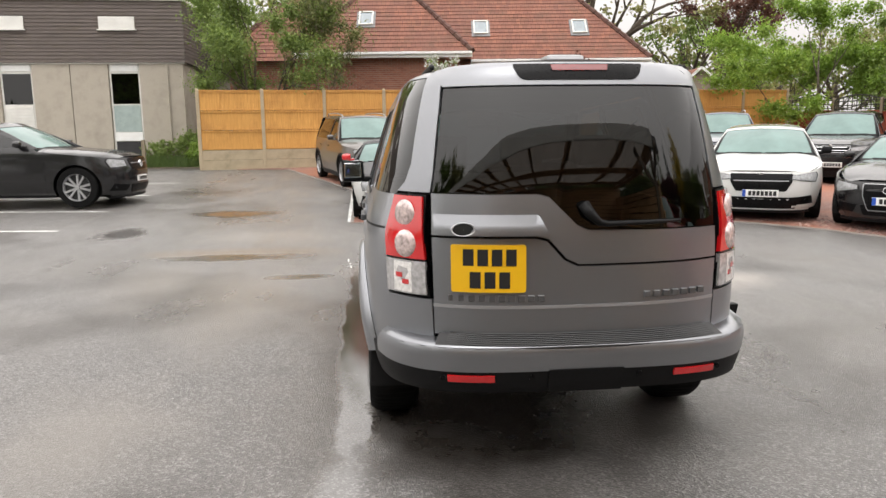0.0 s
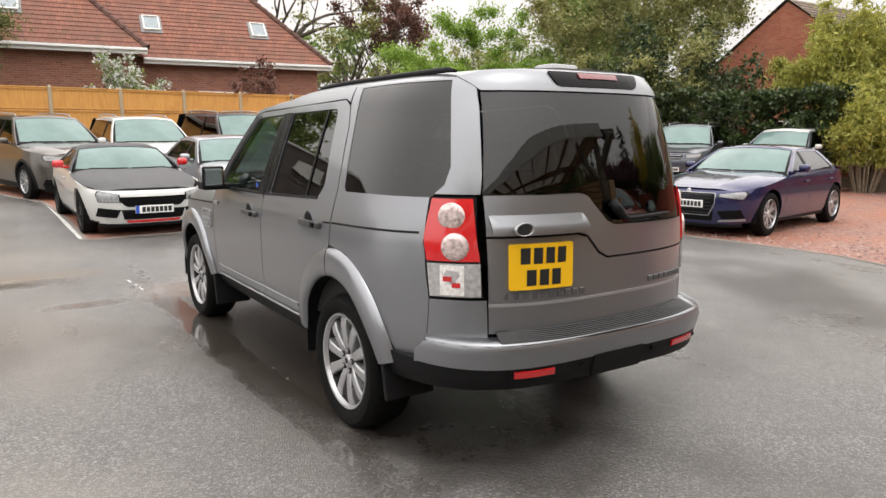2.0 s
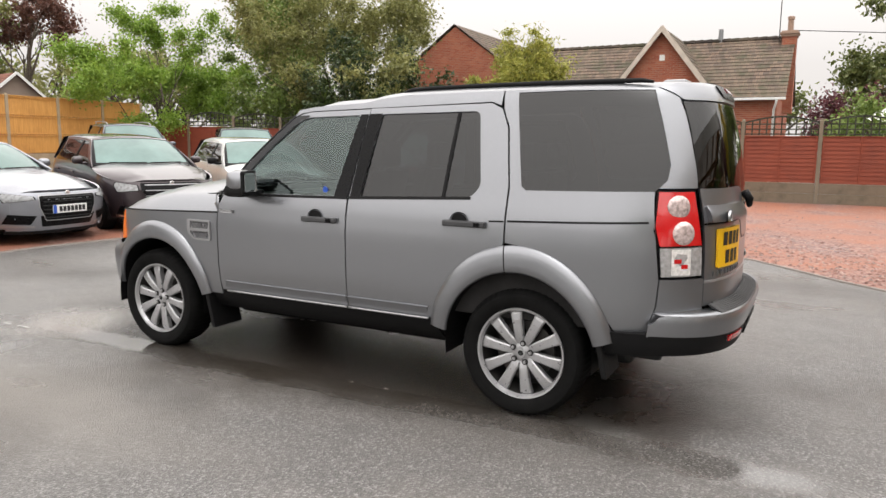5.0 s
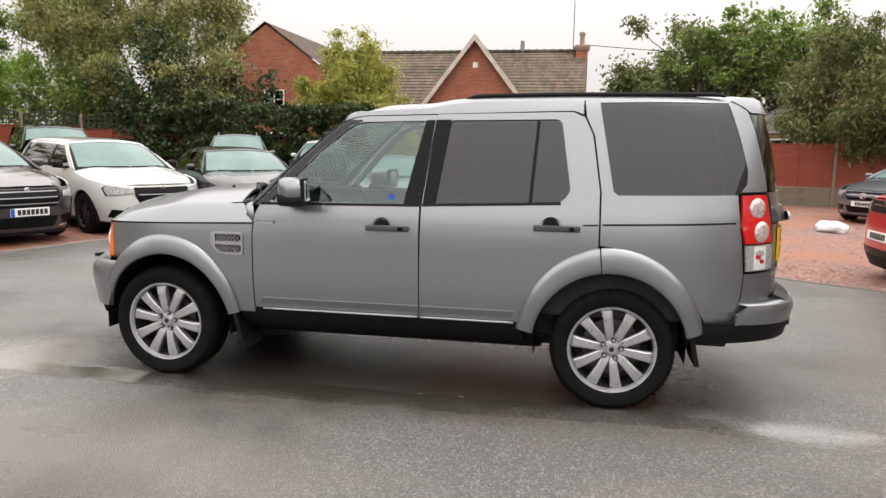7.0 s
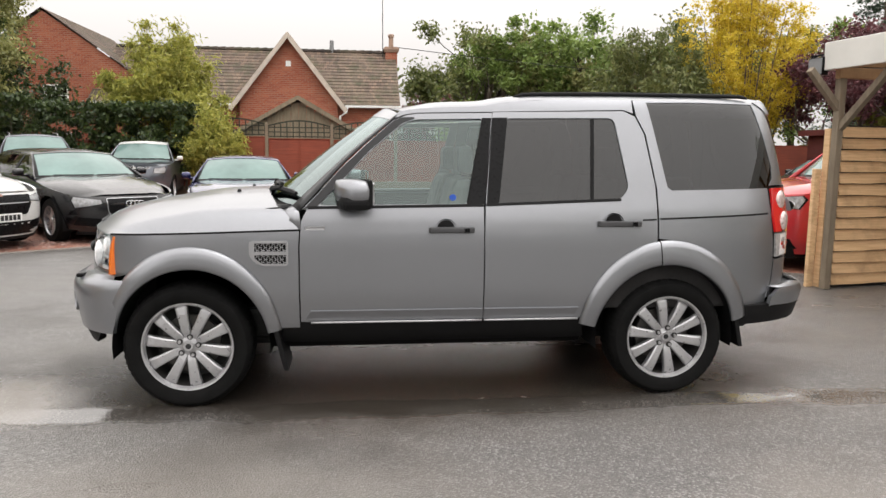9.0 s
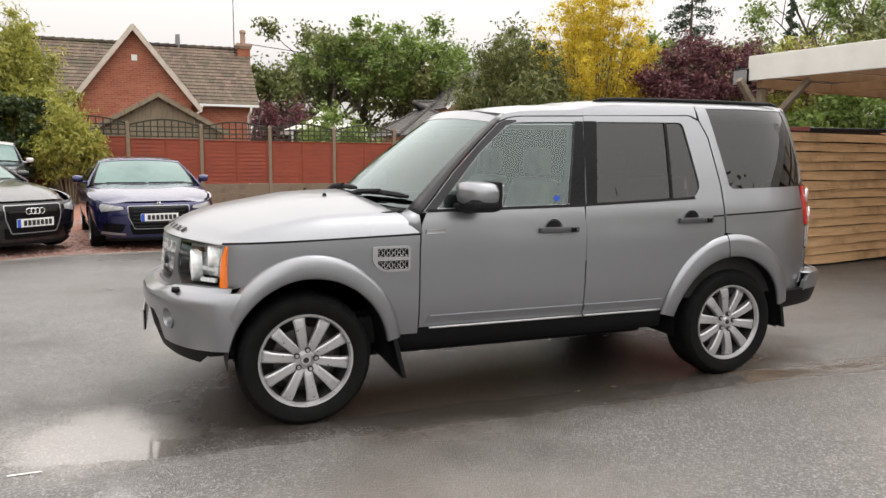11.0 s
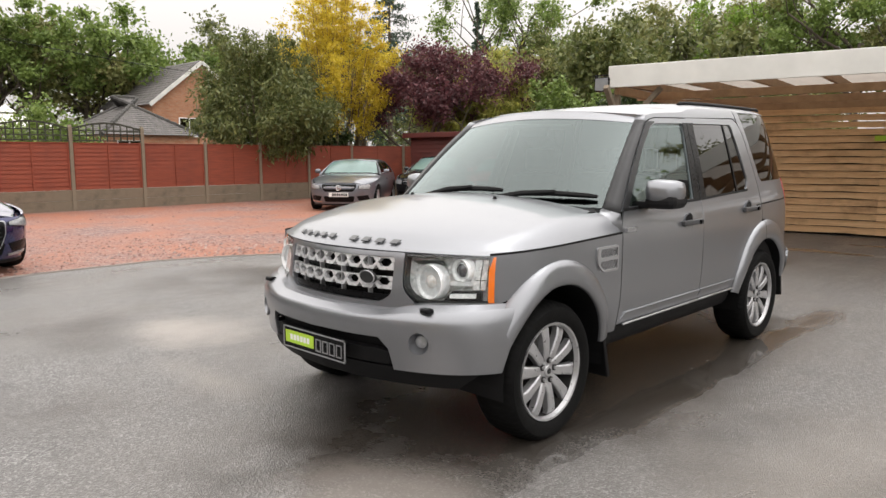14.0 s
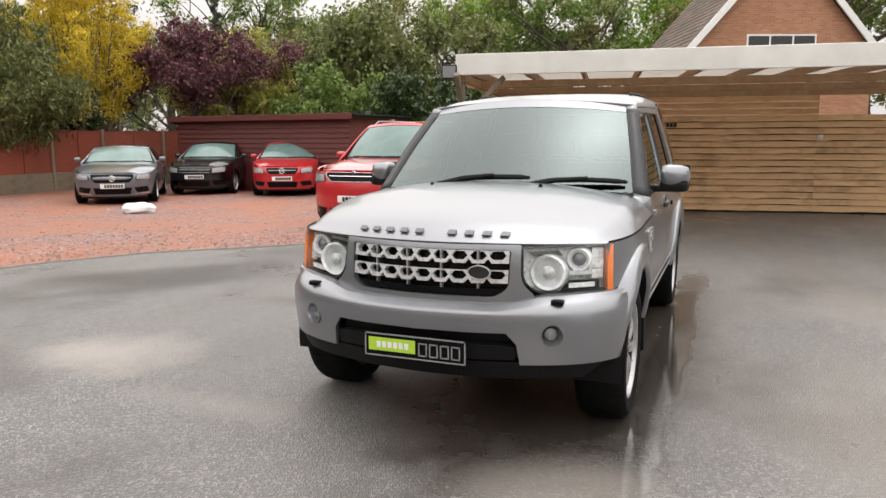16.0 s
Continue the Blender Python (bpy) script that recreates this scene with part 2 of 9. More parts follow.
def leaf_material(name, lo, hi, trans=0.35, rough=0.5):
    M = Mat(name)
    col = M.ramp(M.island(), (0.0, lo), (0.55, tuple(0.5 * (a + b) for a, b in zip(lo, hi))), (1.0, hi))
    col = M.mix(M.ramp(M.noise(0.7, 3), (0.35, 0.0), (0.7, 0.25)), col, tuple(c * 0.6 for c in lo))
    M.set(Base_Color=col, Roughness=rough)
    tl = M.t.nodes.new("ShaderNodeBsdfTranslucent")
    M.link(col, tl.inputs[0])
    mx = M.t.nodes.new("ShaderNodeMixShader")
    mx.inputs[0].default_value = trans
    M.link(M.b.outputs[0], mx.inputs[1])
    M.link(tl.outputs[0], mx.inputs[2])
    M.link(mx.outputs[0], M.t.nodes["Material Output"].inputs["Surface"])
    return M.m


def concrete_material(name, col, stain=(0.10, 0.10, 0.075), scale=1.0):
    M = Mat(name)
    c = M.coord()
    n = M.noise(2.2 * scale, 7, 0.68, c)
    f = M.noise(60, 3, 0.6, c)
    base = M.ramp(f, (0.3, tuple(x * 0.86 for x in col)), (0.7, tuple(min(1, x * 1.12) for x in col)))
    M.set(Base_Color=M.mix(M.ramp(n, (0.48, 0.0), (0.8, 0.55)), base, stain), Roughness=0.9)
    M.bump(f, 0.35, 0.006)
    return M.m


ASPHALT = asphalt_material()
GRAVEL = gravel_material()
PAINT = car_paint("grey_metallic_paint", (0.258, 0.265, 0.282), 0.80, 0.33, 0.50)
BLACK_TRIM = plain("black_plastic", (0.006, 0.006, 0.0065), 0.55, bump=0.15, scale=20, spec=0.18)
GLOSS_BLACK = plain("gloss_black", (0.004, 0.004, 0.0045), 0.30, spec=0.14)
RUBBER = plain("tyre_rubber", (0.0055, 0.0055, 0.0055), 0.75, var=0.3, scale=14, bump=0.4, spec=0.12)
ALLOY = plain("alloy_silver", (0.42, 0.42, 0.43), 0.32, 0.6, coat=0.3, var=0.05)
CHROME = plain("chrome", (0.78, 0.78, 0.78), 0.10, 1.0, var=0.03)
SILVER = plain("silver_paint", (0.36, 0.36, 0.37), 0.34, 0.5, var=0.04)
DARK_METAL = plain("dark_metal", (0.020, 0.021, 0.021), 0.5, 0.0, spec=0.3)
DISC = plain("brake_disc", (0.10, 0.095, 0.09), 0.45, 0.8)
GLASS_CLEAR = glass("clear_glass", (0.60, 0.70, 0.68), 0.01, 1.72, (0.84, 0.97, 0.95))
GLASS_SCREEN = glass("windscreen_glass", (0.12, 0.15, 0.147), 0.03, 1.85, (0.84, 0.96, 0.95))
GLASS_DARK = glass("privacy_glass", (0.045, 0.047, 0.050), 0.015)
GLASS_LAMP = glass("lamp_cover", (0.93, 0.95, 0.95))
RED_LENS = plain("red_lens", (0.52, 0.010, 0.012), 0.15, coat=1.0)
CLEAR_LENS = plain("clear_lens", (0.46, 0.45, 0.45), 0.18, 0.35, coat=0.6, var=0.3, scale=40)
BULB_WHITE = plain("bulb_white", (0.74, 0.72, 0.70), 0.2, 0.1, coat=0.5, var=0.25, scale=60)
FROST = plain("frosted_lamp_plastic", (0.66, 0.67, 0.68), 0.3, 0.1, coat=0.4, var=0.2, scale=30)
DIM_LENS = plain("projector_glass", (0.10, 0.10, 0.11), 0.08, 0.2, coat=1.0, var=0.3, scale=20)
GRILLE_SILVER = plain("grille_silver", (0.60, 0.60, 0.61), 0.30, 0.35, var=0.05)
MIRROR = plain("mirror_silver", (0.55, 0.56, 0.57), 0.05, 1.0, var=0.02)
DIM_RED = plain("unlit_red_lens", (0.16, 0.008, 0.010), 0.15, coat=1.0)
# rim alloy darkened to carry the shade inside the wheel
SHADED_ALLOY = plain("shaded_alloy", (0.028, 0.027, 0.026), 0.6, 0.2, var=0.3, scale=8)
ORANGE_LENS = plain("orange_lens", (0.75, 0.17, 0.015), 0.2, coat=1.0)
LAMP_INNER = plain("lamp_reflector", (0.86, 0.87, 0.88), 0.25, 0.0, var=0.2, scale=40)
LAMP_CHROME = plain("lamp_chrome", (0.80, 0.81, 0.82), 0.26, 0.20, var=0.4, scale=45, bump=0.5)
BADGE_GREY = plain("badge_grey", (0.13, 0.132, 0.135), 0.35, 0.5)
PILLAR_GREY = plain("satin_pillar_trim", (0.018, 0.0185, 0.020), 0.38, 0.0, spec=0.36, bump=0.1)
HANDLE_GREY = plain("grey_handle", (0.060, 0.061, 0.064), 0.38, 0.2, bump=0.1)
PINK_LENS = plain("pink_lens", (0.58, 0.47, 0.45), 0.16, 0.2, coat=0.6, var=0.55, scale=46)
RIB_GREY = plain("ribbed_grey_plastic", (0.030, 0.030, 0.031), 0.6, var=0.15, scale=20)
YELLOW_PLATE = plain("yellow_plate", (0.80, 0.46, 0.010), 0.35, var=0.03)
WHITE_PLATE = plain("white_plate", (0.78, 0.78, 0.76), 0.35, var=0.03)
PLATE_INK = plain("plate_ink", (0.012, 0.012, 0.012), 0.5)
PLATE_BLUE = plain("plate_blue", (0.02, 0.08, 0.42), 0.4)
LIME = plain("lime_green", (0.42, 0.62, 0.05), 0.4, var=0.04)
INTERIOR = plain("dark_trim", (0.022, 0.021, 0.021), 0.8, var=0.25, spec=0.2)
SEAT_CLOTH = plain("grey_leather", (0.12, 0.112, 0.105), 0.55, var=0.2, scale=12, bump=0.2)
HEADLINER = plain("headliner", (0.22, 0.215, 0.205), 0.9)
HEAD_LENS = plain("headlamp_glass", (0.26, 0.265, 0.27), 0.12, coat=0.8, var=0.35, scale=26)
# opaque pale green stands in for sky reflected in parked cars' windscreens
SKY_TINT_GLASS = plain("sky_tinted_windscreen", (0.13, 0.205, 0.19), 0.12, var=0.22, scale=1.6)
SHUT_GLASS = glass("side_glass", (0.06, 0.065, 0.065), 0.02)
WHITE = plain("white_gloss", (0.78, 0.78, 0.76), 0.4, var=0.04)
BARGE = plain("dull_cream_paint", (0.52, 0.45, 0.38), 0.6, var=0.15, scale=3.0)
WHITE_OLD = plain("weathered_white", (0.66, 0.65, 0.61), 0.55, var=0.10, scale=2.0)
CONCRETE = concrete_material("post_concrete", (0.38, 0.31, 0.21), (0.13, 0.12, 0.07))
PEBBLE = concrete_material("pebbledash", (0.40, 0.36, 0.30), (0.19, 0.17, 0.13), 0.8)
KERB = concrete_material("edging_concrete", (0.24, 0.21, 0.19))
YELLOW_WOOD = wood_material("treated_pine", (0.44, 0.205, 0.045), (0.70, 0.385, 0.105), (12, 12, 0.7), 0.75, 0.55, (0.24, 0.10, 0.028))
POST_BROWN = concrete_material("stained_concrete", (0.20, 0.165, 0.12), (0.10, 0.085, 0.05))
RED_WOOD = wood_material("red_stained_wood", (0.150, 0.028, 0.012), (0.275, 0.056, 0.023), (0.8, 0.8, 14), 0.7, 0.5, (0.10, 0.022, 0.012))
BOARD_WOOD = wood_material("sawn_larch", (0.54, 0.325, 0.162), (0.84, 0.585, 0.335), (0.7, 6, 16), 0.72, 0.75, (0.13, 0.070, 0.035))
RAFTER_WOOD = wood_material("rafter_pine", (0.30, 0.175, 0.09), (0.46, 0.30, 0.165), (2, 2, 2), 0.7, 0.3)
POST_WOOD = wood_material("weathered_post", (0.150, 0.120, 0.085), (0.28, 0.225, 0.160), (6, 6, 0.8), 0.8, 0.5)
GREY_WOOD = wood_material("weathered_wood", (0.16, 0.135, 0.095), (0.30, 0.25, 0.17), (6, 6, 1), 0.85, 0.4)
TRELLIS = plain("green_trellis", (0.030, 0.032, 0.020), 0.75, var=0.3)
SHED_WOOD = wood_material("maroon_boards", (0.075, 0.014, 0.012), (0.125, 0.026, 0.020), (0.8, 0.8, 14), 0.6, 0.4, (0.03, 0.01, 0.008))
BRICK_RED = brick_material("red_brick", (0.30, 0.075, 0.040), (0.40, 0.125, 0.065), (0.34, 0.24, 0.18))
BRICK_BROWN = brick_material("brown_brick", (0.23, 0.085, 0.055), (0.32, 0.13, 0.085), (0.30, 0.24, 0.20))
BRICK_TAN = brick_material("tan_brick", (0.36, 0.15, 0.075), (0.46, 0.22, 0.12), (0.36, 0.29, 0.22))
TILE_RED = roof_material("red_clay_tiles", (0.175, 0.068, 0.046), (0.150, 0.072, 0.056), (0.255, 0.100, 0.062), 0.25)
TILE_BROWN = roof_material("brown_clay_tiles", (0.060, 0.042, 0.032), (0.165, 0.125, 0.088), (0.170, 0.112, 0.078), 0.85)
TILE_GREY = roof_material("grey_tiles", (0.10, 0.095, 0.09), (0.13, 0.12, 0.115), (0.17, 0.155, 0.15), 0.3)
SHINGLE = wood_material("dark_hung_tiles", (0.070, 0.056, 0.050), (0.150, 0.122, 0.108), (0.5, 0.5, 6), 0.75, 0.5, (0.075, 0.060, 0.028))
BARK = plain("bark", (0.085, 0.068, 0.050), 0.9, var=0.4, scale=14, bump=0.8)
PALE_BARK = plain("pale_bark", (0.16, 0.125, 0.085), 0.85, var=0.3, scale=14, bump=0.5)
ROOM_GLASS = glass("house_glass", (0.05, 0.055, 0.06), 0.02)
ROOM_DARK = plain("room_dark", (0.03, 0.03, 0.032), 0.8)
PANEL_BLUE = plain("spandrel_panel", (0.33, 0.40, 0.38), 0.3, var=0.1)
LEAD = plain("lead_flashing", (0.20, 0.205, 0.21), 0.6)
LINE_AND_GLINT = plain("road_paint_and_glint", (0.62, 0.62, 0.60), 0.6, var=0.25, scale=9)
GRASS = leaf_material("grass_blades", (0.045, 0.085, 0.016), (0.115, 0.175, 0.035), 0.3)
PLASTIC_BAG = plain("white_plastic", (0.74, 0.75, 0.76), 0.35, var=0.06, scale=9)
ROOF_SHEET = leaf_material("translucent_sheet", (0.36, 0.325, 0.29), (0.44, 0.40, 0.36), 0.6, 0.5)
POST_RED = plain("red_box", (0.45, 0.06, 0.03), 0.5)
# near-black that stands for shade between the carport slats
GAP_SHADE = plain("slat_gap_shade", (0.012, 0.010, 0.009), 0.9)
BASE_BOARD = concrete_material("mossy_gravel_board", (0.175, 0.140, 0.100), (0.045, 0.045, 0.030), 1.4)
EARTH = concrete_material("earth", (0.085, 0.062, 0.042), (0.05, 0.055, 0.02))

# ---- building helpers ----
from mathutils.geometry import delaunay_2d_cdt


def rise(y):
    """The yard climbs gently away from the car towards the timber fence."""
    return 0.028 * 0.5 * ((y - 2.2) + math.sqrt((y - 2.2) ** 2 + 1.5)) if -40 < y < 60 else 0.028 * max(0.0, min(y, 60) - 2.2)


def thing(name, m, label, category, group="", kind=""):
    """An Empty at a thing's base."""
    ob = new(name)
    ob.empty_display_size = 0.2
    ob.matrix_world = m
    return tagged(ob, label, category, group, kind)


def raw(name, verts, faces, material, parent=None, label="", smooth=False, normals=None):
    me = bpy.data.meshes.new(name)
    me.from_pydata([tuple(v) for v in verts], [], [tuple(f) for f in faces])
    if smooth:
        me.polygons.foreach_set("use_smooth", [True] * len(me.polygons))
    me.materials.append(material)
    if normals is not None:
        me.normals_split_custom_set_from_vertices([tuple(n) for n in normals])
    me.update()
    ob = new(name, me)
    if parent:
        ob.parent = parent
    if label:
        tagged(ob, label)
    return ob


def part(name, bm, material, parent=None, label="", smooth=False):
    me = bpy.data.meshes.new(name)
    bm.normal_update()
    bm.to_mesh(me)
    bm.free()
    if smooth:
        me.polygons.foreach_set("use_smooth", [True] * len(me.polygons))
    me.materials.append(material)
    ob = new(name, me)
    if parent:
        ob.parent = parent
    if label:
        tagged(ob, label)
    return ob


def add_box(bm, lo, hi, bevel=0.0, m=None):
    """A box between two corners, its edges eased."""
    r = bmesh.ops.create_cube(bm, size=1.0)
    vs = r["verts"]
    for v in vs:
        v.co = Vector([lo[i] + (v.co[i] + 0.5) * (hi[i] - lo[i]) for i in range(3)])
        if m:
            v.co = m @ v.co
    if bevel:
        es = {e for v in vs for e in v.link_edges}
        bmesh.ops.bevel(bm, geom=list(es), offset=bevel, segments=1 if bevel < 0.008 else 2, affect="EDGES", profile=0.6)


def box(name, lo, hi, material, parent=None, label="", bevel=0.006, m=None):
    bm = bmesh.new()
    add_box(bm, lo, hi, bevel, m)
    return part(name, bm, material, parent, label)


def add_cyl(bm, a, b, r0, r1, seg=16, caps=True):
    a, b = Vector(a), Vector(b)
    d = b - a
    q = d.to_track_quat("Z", "Y").to_matrix().to_4x4()
    bmesh.ops.create_cone(bm, cap_ends=caps, segments=seg, radius1=r0, radius2=r1, depth=d.length,
                          matrix=Matrix.Translation((a + b) / 2) @ q)


def tube(verts, faces, pts, radii, seg=7):
    """A tapered tube along points, added to lists of vertices and faces."""
    base = len(verts)
    n = len(pts)
    for i, p in enumerate(pts):
        d = (Vector(pts[min(i + 1, n - 1)]) - Vector(pts[max(i - 1, 0)])).normalized()
        s = d.cross(Vector((0.31, 0.17, 0.93))).normalized()
        u = s.cross(d)
        for k in range(seg):
            t = 2 * math.pi * k / seg
            verts.append(Vector(p) + radii[i] * (math.cos(t) * s + math.sin(t) * u))
    for i in range(n - 1):
        for k in range(seg):
            k2 = (k + 1) % seg
            faces.append((base + i * seg + k, base + i * seg + k2, base + (i + 1) * seg + k2, base + (i + 1) * seg + k))
    faces.append(tuple(base + k for k in range(seg))[::-1])
    faces.append(tuple(base + (n - 1) * seg + k for k in range(seg)))


def spin(name, profile, material, parent, seg=48, axis="X", label="", centre=(0, 0, 0)):
    """A lathe: profile rows are (along the axis, radius)."""
    vs, fs = [], []
    n = len(profile)
    for k in range(seg):
        t = 2 * math.pi * k / seg
        for h, r in profile:
            p = (h, r * math.cos(t), r * math.sin(t)) if axis == "X" else (r * math.cos(t), r * math.sin(t), h) if axis == "Z" else (r * math.cos(t), h, r * math.sin(t))
            vs.append(tuple(p[i] + centre[i] for i in range(3)))
    for k in range(seg):
        k2 = (k + 1) % seg
        for i in range(n - 1):
            fs.append((k * n + i, k2 * n + i, k2 * n + i + 1, k * n + i + 1))
    ob = raw(name, vs, fs, material, parent, label)
    bm = bmesh.new()
    bm.from_mesh(ob.data)
    bmesh.ops.remove_doubles(bm, verts=bm.verts, dist=1e-5)
    bmesh.ops.recalc_face_normals(bm, faces=bm.faces)
    for f in bm.faces:
        f.smooth = True
    for e in bm.edges:
        if e.is_manifold and e.calc_face_angle() > 0.6:
            e.smooth = False
    bm.to_mesh(ob.data)
    bm.free()
    return ob


def curve_of(xs, ys):
    """A smooth curve through rows that do not overshoot."""
    xs, ys = np.array(xs, float), np.array(ys, float)
    h = np.diff(xs)
    d = np.diff(ys) / h
    m = np.zeros(len(xs))
    m[0], m[-1] = d[0], d[-1]
    for i in range(1, len(xs) - 1):
        m[i] = 0 if d[i - 1] * d[i] <= 0 else 2 * d[i - 1] * d[i] / (d[i - 1] + d[i])

    def at(x):
        x = min(max(x, xs[0]), xs[-1])
        i = min(int(np.searchsorted(xs, x, "right")) - 1, len(h) - 1)
        t = (x - xs[i]) / h[i]
        return float((1 + 2 * t) * (1 - t) ** 2 * ys[i] + t * (1 - t) ** 2 * h[i] * m[i] + t * t * (3 - 2 * t) * ys[i + 1] + t * t * (t - 1) * h[i] * m[i + 1])

    return at


def rounded(rows, seg=4):
    """An outline of (u, v) or (u, v, radius) with its corners rounded."""
    out, n = [], len(rows)
    for i, row in enumerate(rows):
        p = Vector(row[:2])
        if len(row) == 2:
            out.append(tuple(p))
            continue
        a, b = Vector(rows[i - 1][:2]) - p, Vector(rows[(i + 1) % n][:2]) - p
        ra, rb = min(row[2], a.length * 0.48), min(row[2], b.length * 0.48)
        p0, p1 = p + a.normalized() * ra, p + b.normalized() * rb
        for k in range(seg + 1):
            t = k / seg
            out.append(tuple((1 - t) ** 2 * p0 + 2 * t * (1 - t) * p + t * t * p1))
    return out


def inside(px, py, poly):
    poly = np.array(poly)
    x0, y0 = poly[:, 0], poly[:, 1]
    x1, y1 = np.roll(x0, -1), np.roll(y0, -1)
    res = np.zeros(len(px), bool)
    for a, b, c, d in zip(x0, y0, x1, y1):
        if b == d:
            continue
        hit = ((b > py) != (d > py)) & (px < (c - a) * (py - b) / (d - b) + a)
        res ^= hit
    return res


def dense(poly, step):
    out = []
    n = len(poly)
    for i in range(n):
        a, b = np.array(poly[i]), np.array(poly[(i + 1) % n])
        k = max(1, int(np.ceil(np.linalg.norm(b - a) / step)))
        for j in range(k):
            out.append(tuple(a + (b - a) * j / k))
    return out


def patch(name, outline, fn, material, parent, holes=(), step=0.06, depth=0.012, lift=0.0, mirror=False, label="", centre=(0, 0, 0.8), flip=False):
    """A curved sheet: an outline in two coordinates, laid on the surface fn and given a folded rim."""
    loops = [dense(outline, step)] + [dense(h, step) for h in holes]
    vs, edges = [], []
    for lp in loops:
        b = len(vs)
        vs += [Vector(p) for p in lp]
        edges += [(b + i, b + (i + 1) % len(lp)) for i in range(len(lp))]
    allp = np.array([tuple(v) for v in vs])
    lo, hi = allp.min(0), allp.max(0)
    gx, gy = np.meshgrid(np.arange(lo[0] + step / 2, hi[0], step), np.arange(lo[1] + step / 2, hi[1], step))
    gx = (gx + (np.arange(gx.shape[0])[:, None] % 2) * step * 0.5).ravel()
    gy = gy.ravel()
    if len(gx):
        ok = inside(gx, gy, loops[0])
        for lp in loops[1:]:
            ok &= ~inside(gx, gy, lp)
        gx, gy = gx[ok], gy[ok]
        if len(gx):
            d = np.sqrt(((gx[:, None] - allp[None, :, 0]) ** 2 + (gy[:, None] - allp[None, :, 1]) ** 2).min(1))
            vs += [Vector((a, b)) for a, b, k in zip(gx, gy, d) if k > step * 0.45]
    res = delaunay_2d_cdt(vs, edges, [], 0, 1e-7)
    pts, tris = res[0], res[2]
    cen = np.array([[sum(pts[i][k] for i in f) / 3 for k in (0, 1)] for f in tris])
    keep = inside(cen[:, 0], cen[:, 1], loops[0])
    for lp in loops[1:]:
        keep &= ~inside(cen[:, 0], cen[:, 1], lp)
    tris = [f for f, k in zip(tris, keep) if k]
    used = sorted({i for f in tris for i in f})
    idx = {k: i for i, k in enumerate(used)}
    sx = -1 if mirror else 1
    cc = Vector(centre)
    pos, nor = [], []
    e = 1e-3
    for k in used:
        u, v = pts[k]
        p = Vector(fn(u, v))
        du = Vector(fn(u + e, v)) - Vector(fn(u - e, v))
        dv = Vector(fn(u, v + e)) - Vector(fn(u, v - e))
        n = du.cross(dv)
        n = n.normalized() if n.length > 1e-12 else Vector((0, 0, 1))
        if (n.dot(p - cc) < 0) != flip:
            n = -n
        p = p + n * lift
        pos.append(Vector((p.x * sx, p.y, p.z)))
        nor.append(Vector((n.x * sx, n.y, n.z)))
    faces = []
    count = {}
    for f in tris:
        a, b, c = (idx[i] for i in f)
        g = (pos[b] - pos[a]).cross(pos[c] - pos[a])
        if g.dot(nor[a] + nor[b] + nor[c]) < 0:
            b, c = c, b
        faces.append((a, b, c))
        for i, j in ((a, b), (b, c), (c, a)):
            count[(i, j)] = 1
    if depth:
        rim = [(i, j) for i, j in count if (j, i) not in count]
        top, low = {}, {}
        for i in {i for r in rim for i in r}:
            top[i] = len(pos)
            pos.append(pos[i].copy())
            nor.append(nor[i])
            low[i] = len(pos)
            pos.append(pos[i] - nor[i] * depth)
            nor.append(nor[i])
        for i, j in rim:
            faces.append((top[j], top[i], low[i], low[j]))
    ob = raw(name, pos, faces, material, parent, label, smooth=True)
    me = ob.data
    if depth:
        nt = len(tris)
        me.polygons.foreach_set("use_smooth", [i < nt for i in range(len(me.polygons))])
    me.normals_split_custom_set_from_vertices([tuple(n) for n in nor]) if not depth else None
    if depth:
        loopn = []
        for p in me.polygons:
            for li in p.loop_indices:
                vi = me.loops[li].vertex_index
                loopn.append(tuple(nor[vi]) if p.index < len(tris) else tuple(p.normal))
        me.normals_split_custom_set(loopn)
    return ob


def strip(name, A, B, material, parent, depth=0.01, label="", mirror=False, centre=(0, 0, 0.8)):
    """A band between two lines with the same number of points."""
    n = len(A)

    def fn(u, v):
        f = min(max(u, 0), 0.99999) * (n - 1)
        i = int(f)
        t = f - i
        a = Vector(A[i]).lerp(Vector(A[i + 1]), t)
        b = Vector(B[i]).lerp(Vector(B[i + 1]), t)
        return a.lerp(b, v)

    vs, fs = [], []
    for i in range(n):
        for p in (A[i], B[i]):
            vs.append(Vector((-p[0] if mirror else p[0], p[1], p[2])))
    for i in range(n - 1):
        fs.append((2 * i, 2 * i + 1, 2 * i + 3, 2 * i + 2))
    ob = raw(name, vs, fs, material, parent, label, smooth=True)
    if depth:
        so = ob.modifiers.new("thickness", "SOLIDIFY")
        so.thickness, so.offset = depth, 0.0
    return ob


def uv_box(ob, scale=1.0, flat=None):
    """UVs in metres: along the wall and up it (or up the slope of a roof)."""
    me = ob.data
    uv = me.uv_layers.new(name="metres")
    for p in me.polygons:
        n = p.normal
        if abs(n.z) > 0.99:
            a, b = Vector((1, 0, 0)), Vector((0, 1, 0))
        else:
            a = Vector((-n.y, n.x, 0)).normalized()
            b = n.cross(a)
            if b.z < 0:
                b = -b
        for li in p.loop_indices:
            co = me.vertices[me.loops[li].vertex_index].co
            uv.data[li].uv = (co.dot(a) * scale, co.dot(b) * scale)
    return ob

